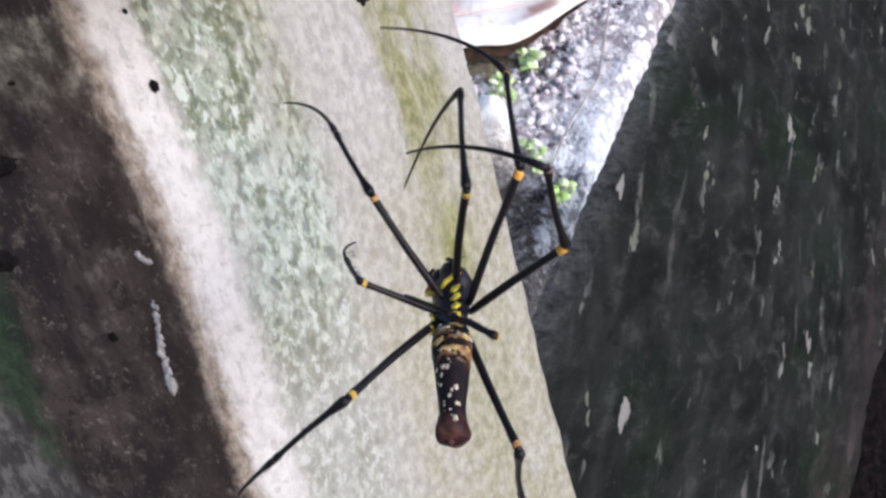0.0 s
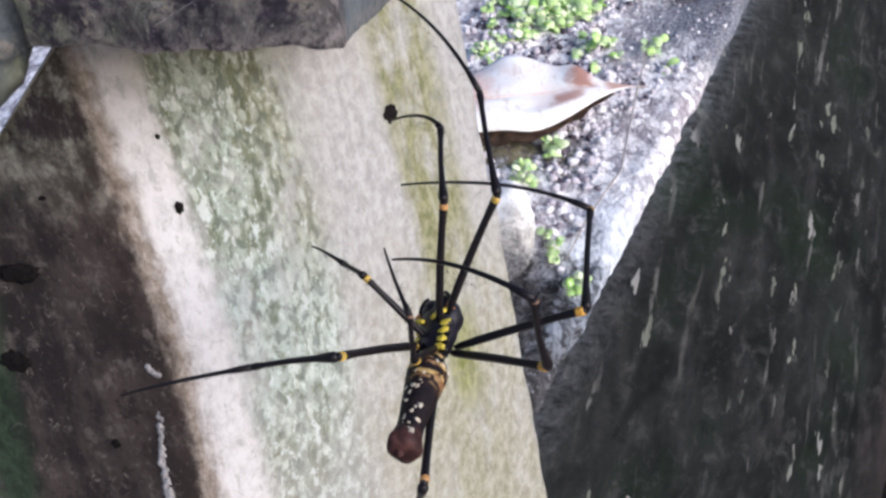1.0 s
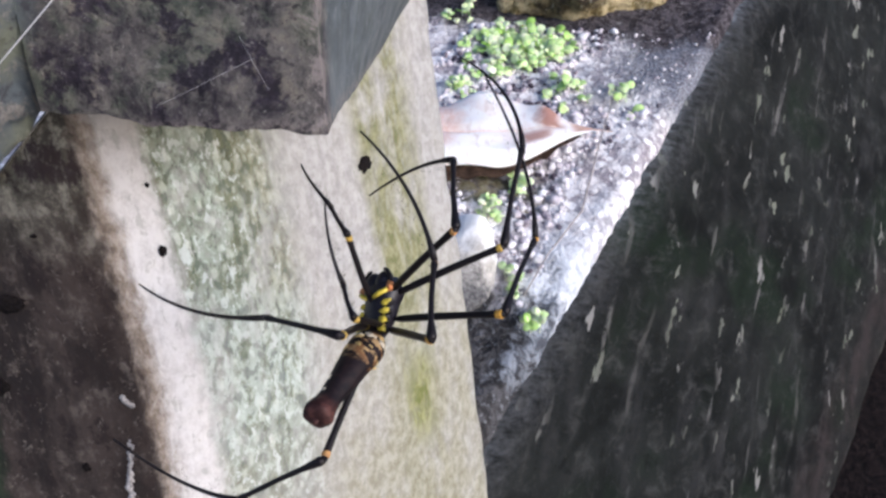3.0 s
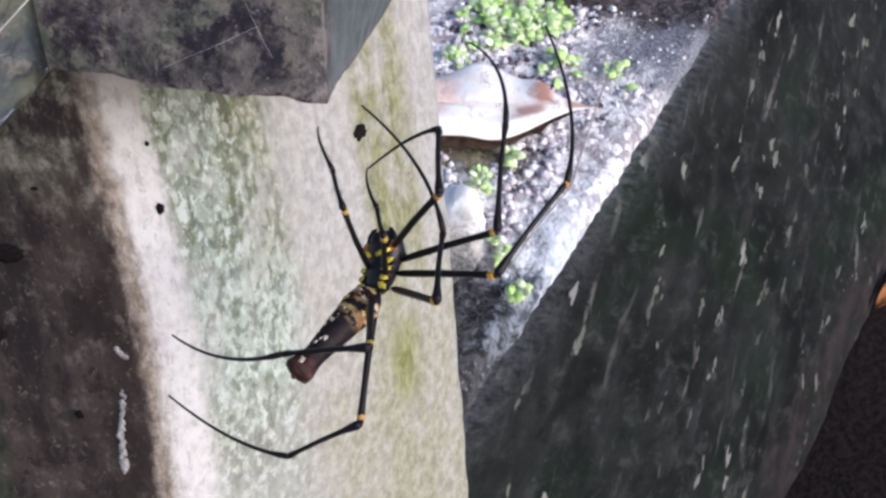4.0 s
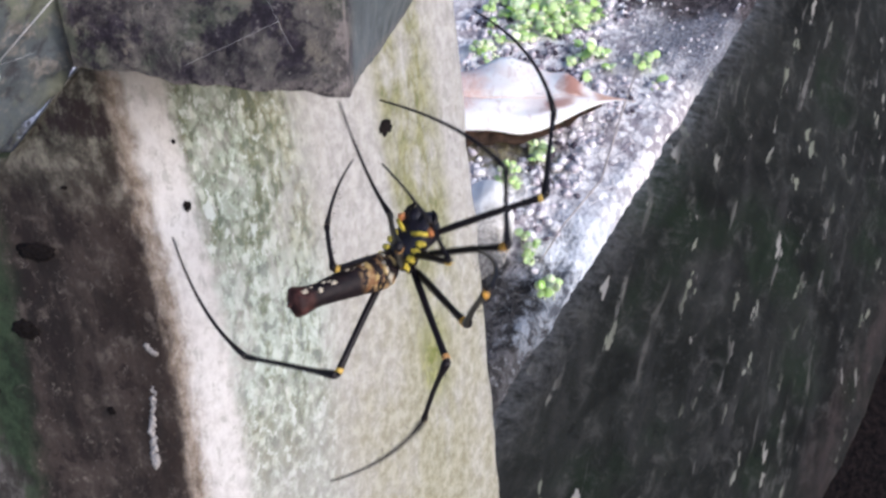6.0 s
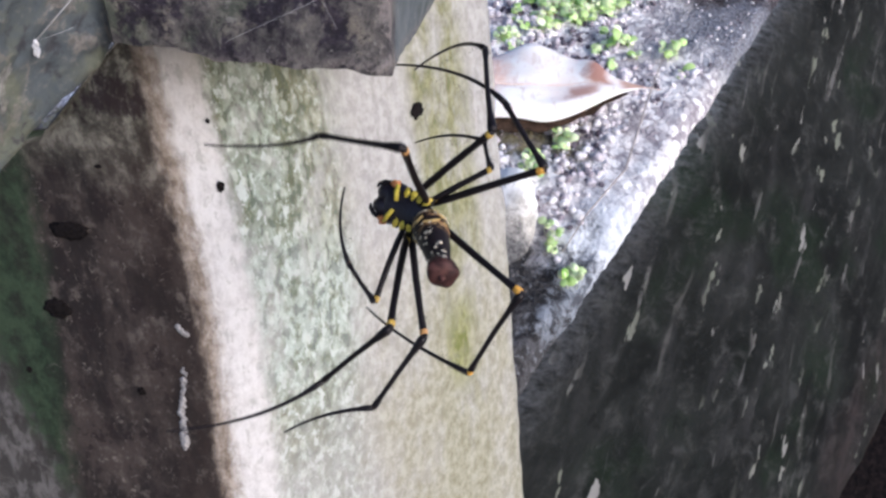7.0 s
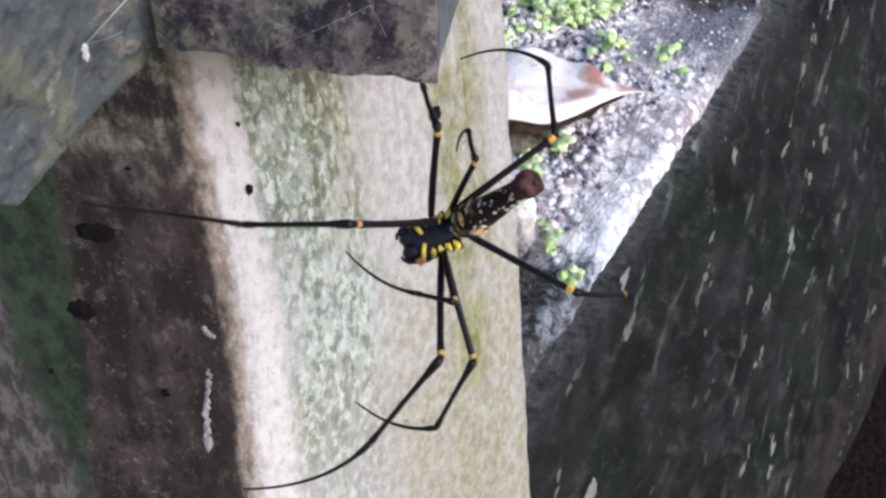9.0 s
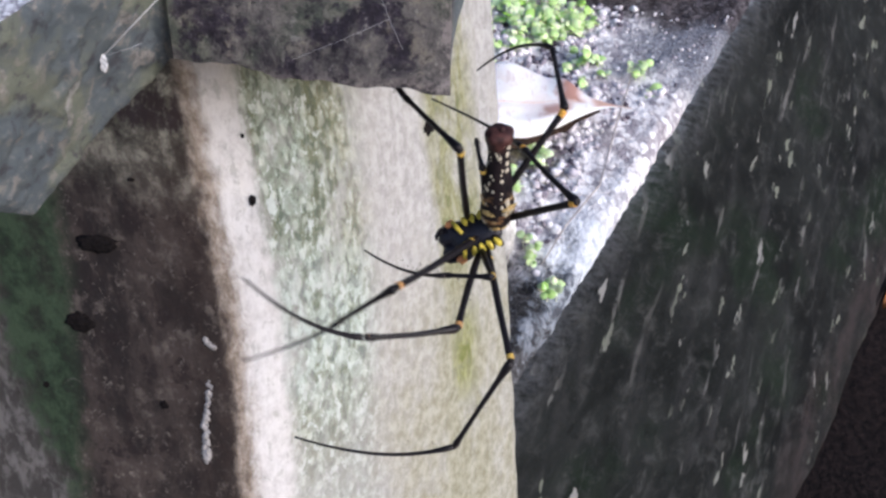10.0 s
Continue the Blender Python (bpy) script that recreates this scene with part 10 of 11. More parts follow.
    walk(tibias[6], [
        (0, limb((11.6, -30.8, -5.1), (-7.6, -29.9, -24.1), (-0.70, 0.03, 0.71))),
        (0.25, limb((12, -30.6, -3.7), (-7.7, -31.9, -22), (-0.68, 0.02, 0.73))),
        (0.5, limb((11.5, -30.7, -2.3), (-8.5, -33.6, -20.1), (-0.66, -0.00, 0.75))),
        (0.75, limb((9.4, -31.3, -0.1), (-10.3, -31, -18.5), (-0.68, -0.00, 0.73))),
        (1, limb((6.7, -31.6, 1.9), (-13, -29.2, -16.2), (-0.68, 0.02, 0.74))),
        (1.25, limb((8.1, -30.9, 4.2), (-14.3, -33.6, -10.5), (-0.55, 0.01, 0.84))),
        (1.5, limb((7.9, -30.4, 6.5), (-16.5, -37.7, -2.2), (-0.35, 0.03, 0.94))),
        (1.75, limb((-1.8, -32, 5), (-27.7, -35.5, -1.8), (-0.26, 0.02, 0.97))),
        (2, limb((-8.9, -31.5, 3.5), (-35.2, -31.3, -2), (-0.20, 0.02, 0.98))),
        (2.25, limb((-5.4, -31.1, 7.4), (-32, -35.4, 6.3), (-0.04, 0.03, 1.00))),
        (2.5, limb((-2, -30.3, 10.5), (-27.3, -38.9, 13.3), (0.09, 0.06, 0.99))),
        (2.75, limb((-1.1, -30.5, 10.1), (-26.3, -39.5, 13.1), (0.10, 0.06, 0.99))),
        (3, limb((0.2, -30.9, 9), (-25.1, -39.8, 11.7), (0.09, 0.05, 0.99))), (3.25, limb((1.6, -31.4, 7.2), (-23.8, -39.9, 9.2), (0.06, 0.04, 1.00))),
        (3.5, limb((2.9, -31.8, 4.8), (-22.7, -40.3, 5.7), (0.03, 0.02, 1.00))),
        (3.75, limb((3.7, -32.2, 1.8), (-21.8, -40.8, 1.4), (-0.02, 0.00, 1.00))),
        (4, limb((3.9, -32.3, -1.5), (-21.3, -41.5, -3.7), (-0.08, -0.02, 1.00))),
        (4.25, limb((1.2, -31.2, -10.8), (-23.6, -40.6, -15.7), (-0.17, -0.06, 0.98))),
        (4.5, limb((-2.3, -27.4, -19.3), (-26.3, -37.4, -26.2), (-0.24, -0.09, 0.97))),
        (4.75, limb((-3.2, -25.9, -21.4), (-26.9, -36.8, -28.1), (-0.23, -0.09, 0.97))),
        (5, limb((-2.2, -25.8, -21.6), (-25.5, -38, -27.6), (-0.20, -0.08, 0.98))),
        (5.25, limb((14.9, -28.4, -9.9), (-8.3, -37.9, -19.8), (-0.34, -0.14, 0.93))),
        (5.5, limb((27.4, -17.8, 7), (5.9, -25.3, -7.4), (-0.50, -0.19, 0.84))),
        (5.75, limb((22.7, -7, 22.9), (2.1, -5.4, 5.6), (-0.64, -0.14, 0.75))), (6, limb((16, -0.6, 28.7), (-2.1, 8.5, 10.9), (-0.70, -0.02, 0.71))),
        (6.25, limb((11.2, -26.9, 12.9), (-8.8, -17.6, -2.6), (-0.61, 0.01, 0.79))),
        (6.5, limb((7, -24.5, 18.8), (-11, -8.1, 7.2), (-0.51, 0.05, 0.86))), (6.75, limb((9.5, -16.1, 26.4), (-2.6, 6.3, 17.7), (-0.43, 0.11, 0.89))),
        (7, limb((14.4, -7.5, 29.9), (9.6, 18.6, 25.4), (-0.33, 0.10, 0.94))),
        (7.25, limb((15.9, -4.7, 30.9), (17.3, 22.2, 30.8), (-0.25, 0.02, 0.97))),
        (7.5, limb((14, -16.7, 27.1), (19.6, 9, 32.8), (-0.23, -0.16, 0.96))),
        (7.75, limb((12.9, -14.1, 29), (19.6, 11.8, 32.5), (-0.16, -0.09, 0.98))),
        (8, limb((11.4, -9.5, 31.4), (19.8, 16.1, 31.6), (-0.09, 0.02, 1.00))),
        (8.25, limb((8.7, -4.3, 33.1), (17.7, 20.7, 29.2), (-0.02, 0.16, 0.99))),
        (8.5, limb((5.4, 0.7, 33.8), (13.4, 25.5, 27.1), (0.03, 0.25, 0.97))), (8.75, limb((3.4, 3.2, 34), (11.5, 28.7, 31.4), (-0.01, 0.10, 0.99))),
        (9, limb((2.7, 8.1, 33.7), (11, 33.5, 37), (-0.07, -0.11, 0.99))), (9.25, limb((3.7, 28.7, 22.2), (12.8, 54, 22), (-0.02, 0.01, 1.00))),
        (9.5, limb((5.4, 37.6, 4), (13.8, 63.1, 2.5), (0.00, 0.06, 1.00))), (9.75, limb((-0.9, 33.8, 16.4), (4.3, 59.3, 9.5), (0.05, 0.25, 0.97))),
        (10, limb((-9, 16.1, 31.7), (-9.9, 40.2, 19.5), (0.03, 0.45, 0.89))),
    ])
    walk(metatarsi[6], [
        (0, limb((-7.6, -29.9, -24.1), (-37.4, -28.1, -48.4), (0.62, -0.17, -0.77))),
        (0.25, limb((-7.7, -31.9, -22), (-36.2, -31.5, -47.9), (0.66, -0.17, -0.73))),
        (0.5, limb((-8.5, -33.6, -20.1), (-37.1, -34.1, -45.9), (0.66, -0.17, -0.73))),
        (0.75, limb((-10.3, -31, -18.5), (-41.8, -29, -40.7), (0.56, -0.16, -0.81))),
        (1, limb((-13, -29.2, -16.2), (-47.7, -25.4, -32.5), (0.41, -0.13, -0.90))),
        (1.25, limb((-14.3, -33.6, -10.5), (-51, -36.8, -21.6), (0.30, -0.13, -0.95))),
        (1.5, limb((-16.5, -37.7, -2.2), (-53.7, -47, -6.2), (0.15, -0.17, -0.97))),
        (1.75, limb((-27.7, -35.5, -1.8), (-63.7, -35.9, 11.7), (-0.34, -0.20, -0.92))),
        (2, limb((-35.2, -31.3, -2), (-63.4, -25.1, 23.5), (-0.68, -0.14, -0.72))),
        (2.25, limb((-32, -35.4, 6.3), (-61.8, -25.9, 28.9), (-0.63, -0.24, -0.74))),
        (2.5, limb((-27.3, -38.9, 13.3), (-59.5, -28.1, 31.6), (-0.55, -0.41, -0.73))),
        (2.75, limb((-26.3, -39.5, 13.1), (-58.6, -28.8, 31.2), (-0.54, -0.52, -0.66))),
        (3, limb((-25.1, -39.8, 11.7), (-57.3, -28.7, 29.8), (-0.54, -0.60, -0.59))),
        (3.25, limb((-23.8, -39.9, 9.2), (-55.9, -28.6, 27.3), (-0.54, -0.64, -0.55))),
        (3.5, limb((-22.7, -40.3, 5.7), (-54.7, -29, 23.9), (-0.53, -0.67, -0.52))),
        (3.75, limb((-21.8, -40.8, 1.4), (-54, -30.1, 19.6), (-0.52, -0.68, -0.51))),
        (4, limb((-21.3, -41.5, -3.7), (-54, -32.2, 14.5), (-0.49, -0.69, -0.53))),
        (4.25, limb((-23.6, -40.6, -15.7), (-56.6, -34.5, 3.2), (-0.46, -0.67, -0.58))),
        (4.5, limb((-26.3, -37.4, -26.2), (-58.5, -34.4, -5.3), (-0.46, -0.63, -0.62))),
        (4.75, limb((-26.9, -36.8, -28.1), (-55.4, -35.8, -2.3), (-0.55, -0.59, -0.59))),
        (5, limb((-25.5, -38, -27.6), (-50.7, -37, 1.6), (-0.64, -0.56, -0.53))),
        (5.25, limb((-8.3, -37.9, -19.8), (-44.8, -34.4, -8), (-0.30, -0.62, -0.72))),
        (5.5, limb((5.9, -25.3, -7.4), (-30.2, -25, -20.9), (0.23, -0.74, -0.63))),
        (5.75, limb((2.1, -5.4, 5.6), (-34.3, 2.1, -4.4), (0.07, -0.66, -0.75))),
        (6, limb((-2.1, 8.5, 10.9), (-34.5, 29.4, 11), (-0.26, -0.39, -0.88))),
        (6.25, limb((-8.8, -17.6, -2.6), (-41.1, 3.3, -4.5), (-0.19, -0.38, -0.91))),
        (6.5, limb((-11, -8.1, 7.2), (-37.3, 20, 8.6), (-0.29, -0.22, -0.93))),
        (6.75, limb((-2.6, 6.3, 17.7), (-22.7, 39.2, 17.9), (-0.25, -0.15, -0.96))),
        (7, limb((9.6, 18.6, 25.4), (-4.5, 54.4, 24.2), (-0.17, -0.10, -0.98))),
        (7.25, limb((17.3, 22.2, 30.8), (10.2, 60.1, 30.4), (-0.07, -0.03, -1.00))),
        (7.5, limb((19.6, 9, 32.8), (19.5, 45.7, 44.5), (0.02, 0.30, -0.95))), (7.75, limb((19.6, 11.8, 32.5), (23, 49.7, 38.2), (0.08, 0.14, -0.99))),
        (8, limb((19.8, 16.1, 31.6), (25.9, 54.1, 29.8), (0.13, -0.07, -0.99))),
        (8.25, limb((17.7, 20.7, 29.2), (26.3, 58.1, 25.7), (0.12, -0.12, -0.99))),
        (8.5, limb((13.4, 25.5, 27.1), (24.6, 62.4, 26.8), (0.13, -0.05, -0.99))),
        (8.75, limb((11.5, 28.7, 31.4), (25.3, 63.7, 39.8), (0.17, 0.17, -0.97))), (9, limb((11, 33.5, 37), (26.6, 66, 50.6), (0.17, 0.31, -0.94))),
        (9.25, limb((12.8, 54, 22), (29.6, 86.8, 33.3), (0.09, 0.28, -0.96))), (9.5, limb((13.8, 63.1, 2.5), (31.8, 96.8, 7.4), (-0.04, 0.17, -0.98))),
        (9.75, limb((4.3, 59.3, 9.5), (17.4, 95.5, 7.8), (-0.16, 0.01, -0.99))),
        (10, limb((-9.9, 40.2, 19.5), (-9.2, 77.9, 11.9), (-0.16, -0.19, -0.97))),
    ])
    walk(femurs[7], [
        (0, limb((3.1, 0.7, -0.9), (15.2, -10.3, 1.8), (-0.12, 0.11, 0.99))), (0.25, limb((2.6, 0.6, -1), (11.9, -11.3, 6.1), (-0.28, 0.32, 0.91))),
        (0.5, limb((2.3, 0.5, -0.9), (8.7, -11.7, 8.5), (-0.33, 0.46, 0.82))), (0.75, limb((2.4, 1.3, 0.2), (8.1, -10.7, 10.2), (-0.33, 0.51, 0.79))),
        (1, limb((2.3, 1.5, 0.9), (7.9, -10.4, 11.1), (-0.32, 0.53, 0.79))), (1.25, limb((1.6, 1, 0.9), (8.8, -9.6, 11.4), (-0.33, 0.54, 0.77))),
        (1.5, limb((1.2, 0.6, 0.7), (9.4, -8.7, 11.8), (-0.38, 0.55, 0.74))), (1.75, limb((1.3, 0.4, 0.4), (7.6, -10.1, 11.8), (-0.38, 0.57, 0.73))),
        (2, limb((1.6, 0.6, 0.4), (6.1, -10.5, 12), (-0.36, 0.60, 0.71))), (2.25, limb((1.8, 0.6, 0.1), (6.5, -9.3, 12.6), (-0.37, 0.66, 0.66))),
        (2.5, limb((2.1, 0.7, -0.1), (7.1, -7.7, 13.4), (-0.40, 0.70, 0.59))), (2.75, limb((2.3, 1.2, 0), (8, -5.7, 14.1), (-0.45, 0.72, 0.53))),
        (3, limb((2.6, 1.8, 0), (9.6, -2.4, 14.6), (-0.53, 0.71, 0.46))), (3.25, limb((2.9, 2.4, 0.1), (11.4, 1.5, 14.4), (-0.64, 0.65, 0.42))),
        (3.5, limb((3.1, 2.9, 0.1), (12.7, 5, 13.6), (-0.73, 0.53, 0.44))), (3.75, limb((3.2, 3.1, 0.1), (13.2, 7.2, 12.8), (-0.78, 0.39, 0.49))),
        (4, limb((3.1, 2.9, 0.2), (12.9, 7.5, 12.8), (-0.81, 0.27, 0.53))), (4.25, limb((2.9, 2.2, 0.2), (11.9, 4, 14.1), (-0.83, 0.20, 0.52))),
        (4.5, limb((2.8, 1.8, 0.1), (11.1, 0.8, 14.5), (-0.84, 0.18, 0.50))), (4.75, limb((2.7, 2.3, 0.4), (10.7, 2.8, 15), (-0.87, 0.15, 0.47))),
        (5, limb((2.7, 2.8, 0.5), (10.2, 5.5, 15.2), (-0.89, 0.08, 0.44))), (5.25, limb((1.6, 3, 0.8), (8, 6.7, 15.8), (-0.92, -0.00, 0.39))),
        (5.5, limb((0.9, 2.8, 1), (7.4, 6.9, 15.8), (-0.91, -0.07, 0.42))), (5.75, limb((1.7, 3.7, 0.6), (11.2, 7.3, 13.7), (-0.80, -0.07, 0.60))),
        (6, limb((3, 4.3, 0.5), (17.2, 5, 9.2), (-0.52, -0.05, 0.85))), (6.25, limb((4.5, 2.3, 0.1), (20.3, -2.4, -2.2), (0.08, -0.22, 0.97))),
        (6.5, limb((4.4, 1.7, 0), (18.9, -5.4, -4.3), (0.18, -0.22, 0.96))), (6.75, limb((4.3, 1.3, 0.1), (17.7, -7.6, -4.1), (0.18, -0.19, 0.97))),
        (7, limb((4.2, 1, 0.3), (16.9, -9.2, -3.1), (0.14, -0.15, 0.98))), (7.25, limb((4.2, 0.7, 0.6), (16.2, -10.3, -2.5), (0.13, -0.14, 0.98))),
        (7.5, limb((4, 0.5, 0.2), (14.3, -10.8, -6.4), (0.27, -0.29, 0.92))), (7.75, limb((4.2, 0.5, 0.3), (15.3, -10.7, -5.1), (0.22, -0.24, 0.94))),
        (8, limb((4.4, 0.5, 0.5), (16.1, -10.7, -3.3), (0.15, -0.17, 0.97))), (8.25, limb((4.1, 0.4, 0.5), (15.5, -11.7, -0.2), (0.03, -0.03, 1.00))),
        (8.5, limb((3.9, 0.5, 0.6), (14.3, -12.2, 3.5), (-0.11, 0.13, 0.99))), (8.75, limb((4.1, 0.6, 0.6), (12.9, -12.7, 5.5), (-0.17, 0.24, 0.96))),
        (9, limb((4.5, 0.5, 0.5), (12.1, -12.5, 7.7), (-0.23, 0.36, 0.90))), (9.25, limb((4.6, 1.2, 0.8), (12, -6.3, 13.7), (-0.49, 0.60, 0.64))),
        (9.5, limb((4.5, 1.8, 0.8), (12, 0.7, 15.6), (-0.70, 0.59, 0.40))), (9.75, limb((4.2, 1.3, 0.9), (11.6, -1.6, 15.5), (-0.70, 0.55, 0.46))),
        (10, limb((4, 0.8, 0.9), (11.2, -6.2, 14.1), (-0.62, 0.49, 0.61))),
    ])
    walk(tibias[7], [
        (0, limb((15.2, -10.3, 1.8), (8.3, -3.8, 7.1), (0.35, -0.34, 0.87))),
        (0.25, limb((11.9, -11.3, 6.1), (11.3, -7.4, 16.2), (0.49, -0.81, 0.34))),
        (0.5, limb((8.7, -11.7, 8.5), (13.4, -10.5, 18.3), (0.21, -0.98, 0.02))),
        (0.75, limb((8.1, -10.7, 10.2), (13.5, -9, 19.6), (0.08, -0.99, 0.14))), (1, limb((7.9, -10.4, 11.1), (14, -7.7, 19.8), (-0.03, -0.95, 0.31))),
        (1.25, limb((8.8, -9.6, 11.4), (7.6, -1.2, 18.3), (-0.06, -0.64, 0.77))),
        (1.5, limb((9.4, -8.7, 11.8), (1.9, -1, 13.4), (-0.19, -0.37, 0.91))),
        (1.75, limb((7.6, -10.1, 11.8), (4.9, -0.6, 16.5), (-0.09, -0.46, 0.88))), (2, limb((6.1, -10.5, 12), (8.3, -2.4, 19), (-0.14, -0.63, 0.77))),
        (2.25, limb((6.5, -9.3, 12.6), (6, -0.2, 18.5), (-0.11, -0.54, 0.83))), (2.5, limb((7.1, -7.7, 13.4), (3.1, 1.6, 17.4), (-0.08, -0.42, 0.90))),
        (2.75, limb((8, -5.7, 14.1), (2.8, 3.7, 16.2), (-0.09, -0.27, 0.96))), (3, limb((9.6, -2.4, 14.6), (3.6, 6.8, 14.8), (-0.13, -0.11, 0.99))),
        (3.25, limb((11.4, 1.5, 14.4), (5, 10.3, 13.3), (-0.16, 0.01, 0.99))), (3.5, limb((12.7, 5, 13.6), (6.2, 13.7, 11.9), (-0.16, 0.06, 0.98))),
        (3.75, limb((13.2, 7.2, 12.8), (6.9, 15.9, 11.2), (-0.14, 0.08, 0.99))), (4, limb((12.9, 7.5, 12.8), (6.5, 16.2, 11.4), (-0.12, 0.08, 0.99))),
        (4.25, limb((11.9, 4, 14.1), (5.5, 12.8, 13.6), (-0.05, 0.01, 1.00))), (4.5, limb((11.1, 0.8, 14.5), (5, 9.8, 15.1), (0.01, -0.06, 1.00))),
        (4.75, limb((10.7, 2.8, 15), (4.1, 11.4, 15.6), (0.01, -0.06, 1.00))), (5, limb((10.2, 5.5, 15.2), (2.9, 13.6, 15.6), (0.01, -0.04, 1.00))),
        (5.25, limb((8, 6.7, 15.8), (-1.1, 12.9, 15.6), (-0.03, -0.01, 1.00))), (5.5, limb((7.4, 6.9, 15.8), (-2.7, 11, 15.1), (-0.06, 0.01, 1.00))),
        (5.75, limb((11.2, 7.3, 13.7), (1.2, 11.1, 11.9), (-0.16, 0.05, 0.99))), (6, limb((17.2, 5, 9.2), (8.1, 11, 8.8), (-0.05, -0.01, 1.00))),
        (6.25, limb((20.3, -2.4, -2.2), (21.5, 7.9, 1.1), (-0.08, -0.29, 0.95))),
        (6.5, limb((18.9, -5.4, -4.3), (22.9, 4.7, -4.5), (0.04, 0.01, 1.00))),
        (6.75, limb((17.7, -7.6, -4.1), (22.8, 1.3, -7.7), (0.18, 0.27, 0.95))), (7, limb((16.9, -9.2, -3.1), (22.5, -1.5, -8.5), (0.28, 0.40, 0.87))),
        (7.25, limb((16.2, -10.3, -2.5), (22.5, -3.3, -8), (0.30, 0.40, 0.86))),
        (7.5, limb((14.3, -10.8, -6.4), (21.7, -3, -8.3), (0.08, 0.15, 0.98))),
        (7.75, limb((15.3, -10.7, -5.1), (22.8, -3.2, -7.5), (0.12, 0.18, 0.98))),
        (8, limb((16.1, -10.7, -3.3), (24.1, -4.1, -6.6), (0.20, 0.22, 0.95))),
        (8.25, limb((15.5, -11.7, -0.2), (24.1, -6.1, -4), (0.26, 0.24, 0.94))),
        (8.5, limb((14.3, -12.2, 3.5), (23.3, -7.3, -0.5), (0.29, 0.23, 0.93))), (8.75, limb((12.9, -12.7, 5.5), (22, -9.3, 0.6), (0.39, 0.24, 0.89))),
        (9, limb((12.1, -12.5, 7.7), (21.1, -10.8, 1.8), (0.50, 0.23, 0.83))), (9.25, limb((12, -6.3, 13.7), (21.1, -6.7, 7.7), (0.55, 0.17, 0.82))),
        (9.5, limb((12, 0.7, 15.6), (21.3, -1.5, 10.4), (0.51, 0.11, 0.86))), (9.75, limb((11.6, -1.6, 15.5), (20.7, -2.8, 9.6), (0.55, 0.06, 0.83))),
        (10, limb((11.2, -6.2, 14.1), (19.8, -5.1, 7.5), (0.61, 0.07, 0.79))),
    ])
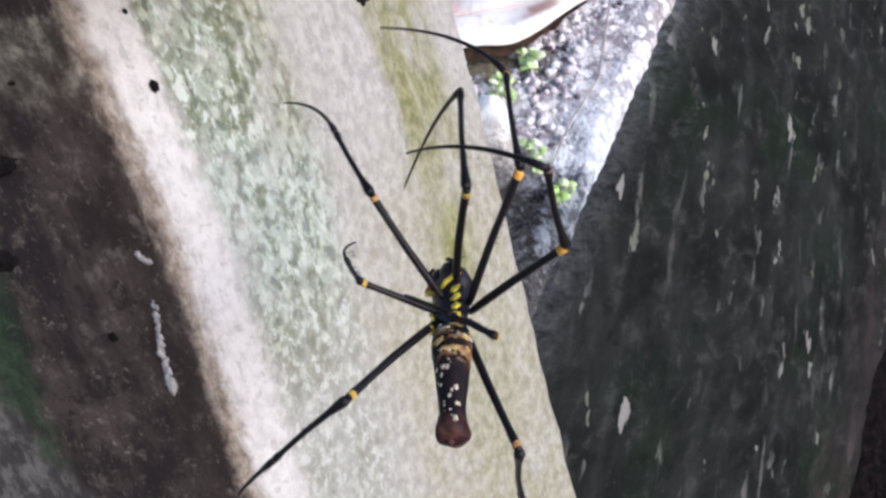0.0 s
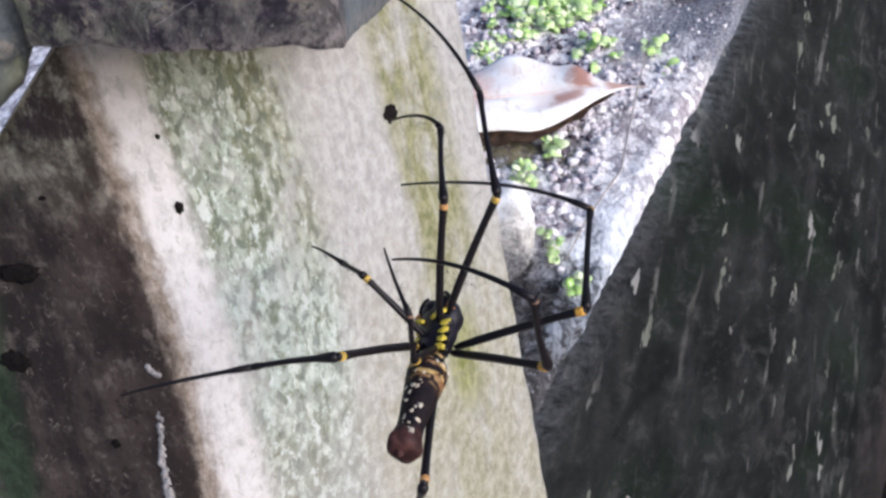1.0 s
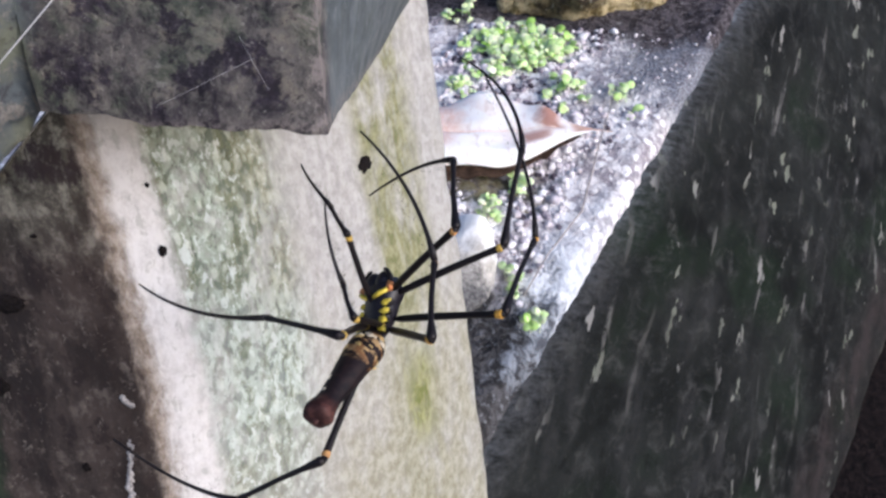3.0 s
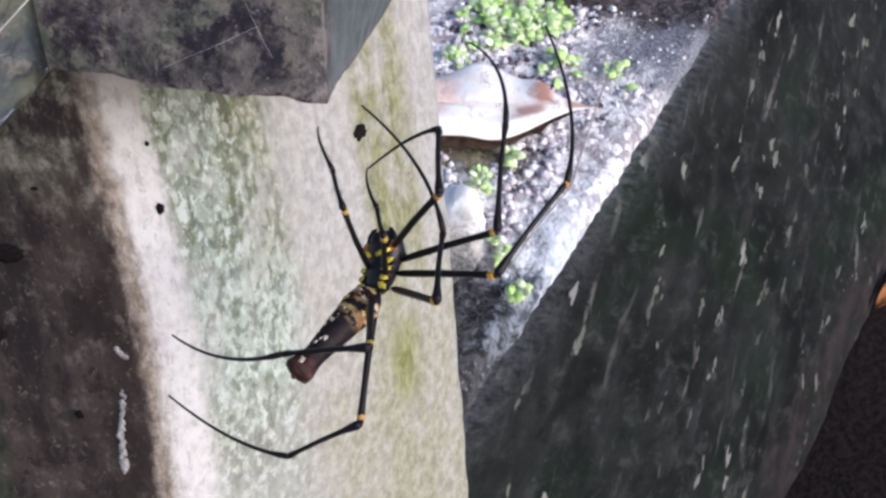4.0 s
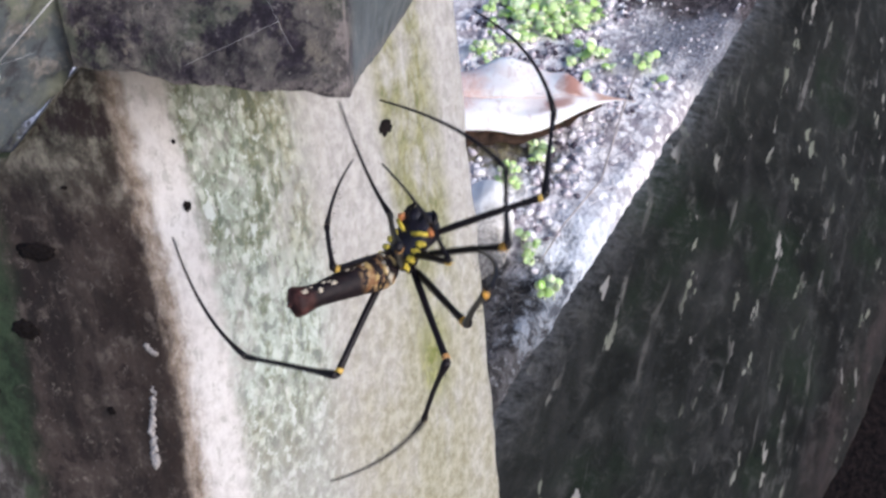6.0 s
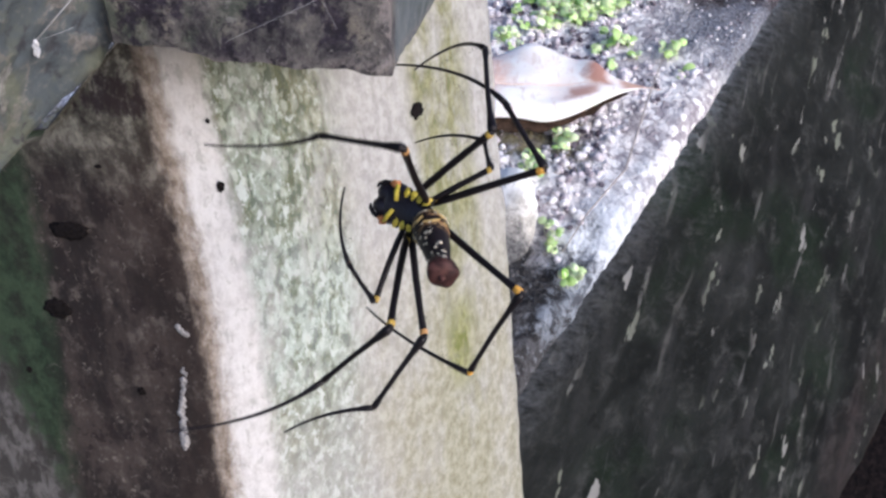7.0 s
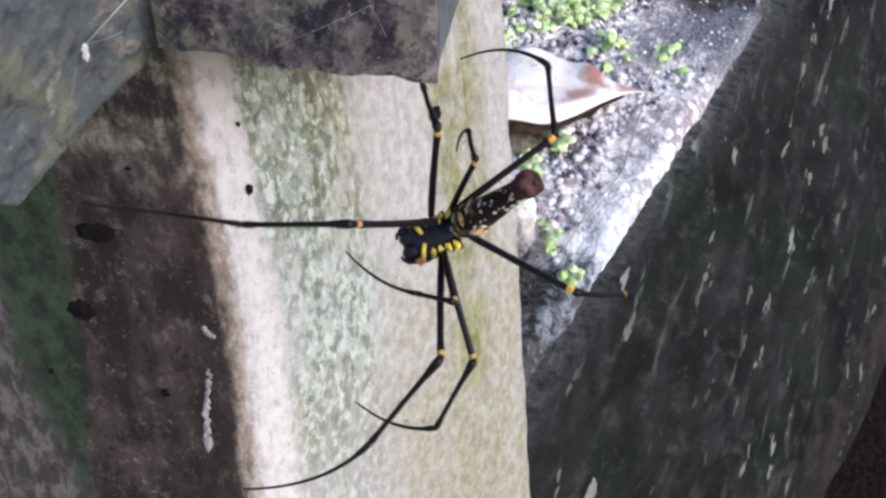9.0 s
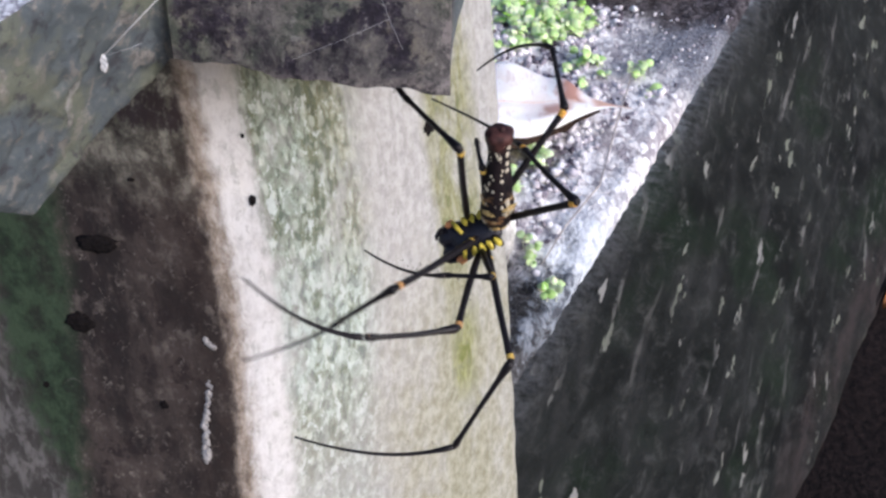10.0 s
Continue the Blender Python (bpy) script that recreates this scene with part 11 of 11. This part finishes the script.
    walk(metatarsi[7], [
        (0, limb((8.3, -3.8, 7.1), (-6.6, 9, 7.6), (0.08, 0.06, 0.99))), (0.25, limb((11.3, -7.4, 16.2), (-4.2, 4.4, 13.8), (-0.02, 0.17, 0.98))),
        (0.5, limb((13.4, -10.5, 18.3), (-1.7, 2.1, 18.8), (0.12, 0.10, 0.99))), (0.75, limb((13.5, -9, 19.6), (2.3, 6.9, 22.8), (0.27, -0.01, 0.96))),
        (1, limb((14, -7.7, 19.8), (6.4, 9.9, 24.3), (0.37, -0.08, 0.93))), (1.25, limb((7.6, -1.2, 18.3), (-3.4, 14.8, 21.7), (0.34, 0.03, 0.94))),
        (1.5, limb((1.9, -1, 13.4), (-10.2, 13.8, 18.1), (0.36, 0.00, 0.93))), (1.75, limb((4.9, -0.6, 16.5), (-2.8, 17, 20.6), (0.38, -0.05, 0.92))),
        (2, limb((8.3, -2.4, 19), (6.8, 16.4, 24.5), (0.42, -0.22, 0.88))), (2.25, limb((6, -0.2, 18.5), (5.8, 17.6, 26.9), (0.42, -0.38, 0.82))),
        (2.5, limb((3.1, 1.6, 17.4), (3.6, 18.3, 27.7), (0.37, -0.50, 0.78))), (2.75, limb((2.8, 3.7, 16.2), (3, 20.6, 26.2), (0.30, -0.49, 0.82))),
        (3, limb((3.6, 6.8, 14.8), (1.5, 24.7, 22.6), (0.22, -0.36, 0.91))), (3.25, limb((5, 10.3, 13.3), (-0.7, 28.7, 17.3), (0.10, -0.18, 0.98))),
        (3.5, limb((6.2, 13.7, 11.9), (-2.9, 31.1, 12), (0.01, 0.00, 1.00))), (3.75, limb((6.9, 15.9, 11.2), (-4.4, 31.8, 8.4), (-0.07, 0.12, 0.99))),
        (4, limb((6.5, 16.2, 11.4), (-5.7, 31.3, 7.8), (-0.10, 0.15, 0.98))), (4.25, limb((5.5, 12.8, 13.6), (-6.9, 27.8, 11), (-0.07, 0.11, 0.99))),
        (4.5, limb((5, 9.8, 15.1), (-7.6, 24.7, 13), (-0.06, 0.10, 0.99))), (4.75, limb((4.1, 11.4, 15.6), (-9.9, 24.7, 11.5), (-0.13, 0.17, 0.98))),
        (5, limb((2.9, 13.6, 15.6), (-12.4, 24.4, 9.7), (-0.19, 0.25, 0.95))),
        (5.25, limb((-1.1, 12.9, 15.6), (-18.3, 20.3, 9.7), (-0.21, 0.26, 0.94))),
        (5.5, limb((-2.7, 11, 15.1), (-21.4, 15.8, 11.3), (-0.13, 0.24, 0.96))),
        (5.75, limb((1.2, 11.1, 11.9), (-17.5, 17.1, 13), (0.11, 0.17, 0.98))), (6, limb((8.1, 11, 8.8), (-9.3, 17.9, 14.9), (0.38, 0.13, 0.92))),
        (6.25, limb((21.5, 7.9, 1.1), (8.5, 17.7, 12.1), (0.68, 0.09, 0.73))), (6.5, limb((22.9, 4.7, -4.5), (12, 17.9, 5.2), (0.77, 0.17, 0.62))),
        (6.75, limb((22.8, 1.3, -7.7), (13.8, 17.7, -1.5), (0.82, 0.26, 0.50))), (7, limb((22.5, -1.5, -8.5), (15.6, 16.8, -7.1), (0.88, 0.30, 0.37))),
        (7.25, limb((22.5, -3.3, -8), (18.1, 15.7, -10.6), (0.93, 0.26, 0.27))),
        (7.5, limb((21.7, -3, -8.3), (20.6, 16.6, -10.1), (0.97, 0.08, 0.24))),
        (7.75, limb((22.8, -3.2, -7.5), (21.1, 16.3, -9.4), (0.98, 0.10, 0.18))),
        (8, limb((24.1, -4.1, -6.6), (21.7, 15.2, -9.4), (0.98, 0.14, 0.12))), (8.25, limb((24.1, -6.1, -4), (22.5, 12, -11.4), (0.99, 0.12, 0.08))),
        (8.5, limb((23.3, -7.3, -0.5), (23.2, 8.2, -12.6), (0.99, 0.08, 0.09))), (8.75, limb((22, -9.3, 0.6), (23.3, 4.1, -13.8), (0.99, 0.02, 0.11))),
        (9, limb((21.1, -10.8, 1.8), (22.2, 0.3, -14.4), (1.00, 0.00, 0.07))),
        (9.25, limb((21.1, -6.7, 7.7), (22.4, -2.4, -11.5), (1.00, -0.03, 0.06))),
        (9.5, limb((21.3, -1.5, 10.4), (22.6, -3.5, -9.1), (1.00, -0.05, 0.07))),
        (9.75, limb((20.7, -2.8, 9.6), (22.3, -2.1, -9.9), (1.00, -0.06, 0.08))), (10, limb((19.8, -5.1, 7.5), (21.9, 1.2, -11), (0.99, -0.08, 0.08))),
    ])

motions()
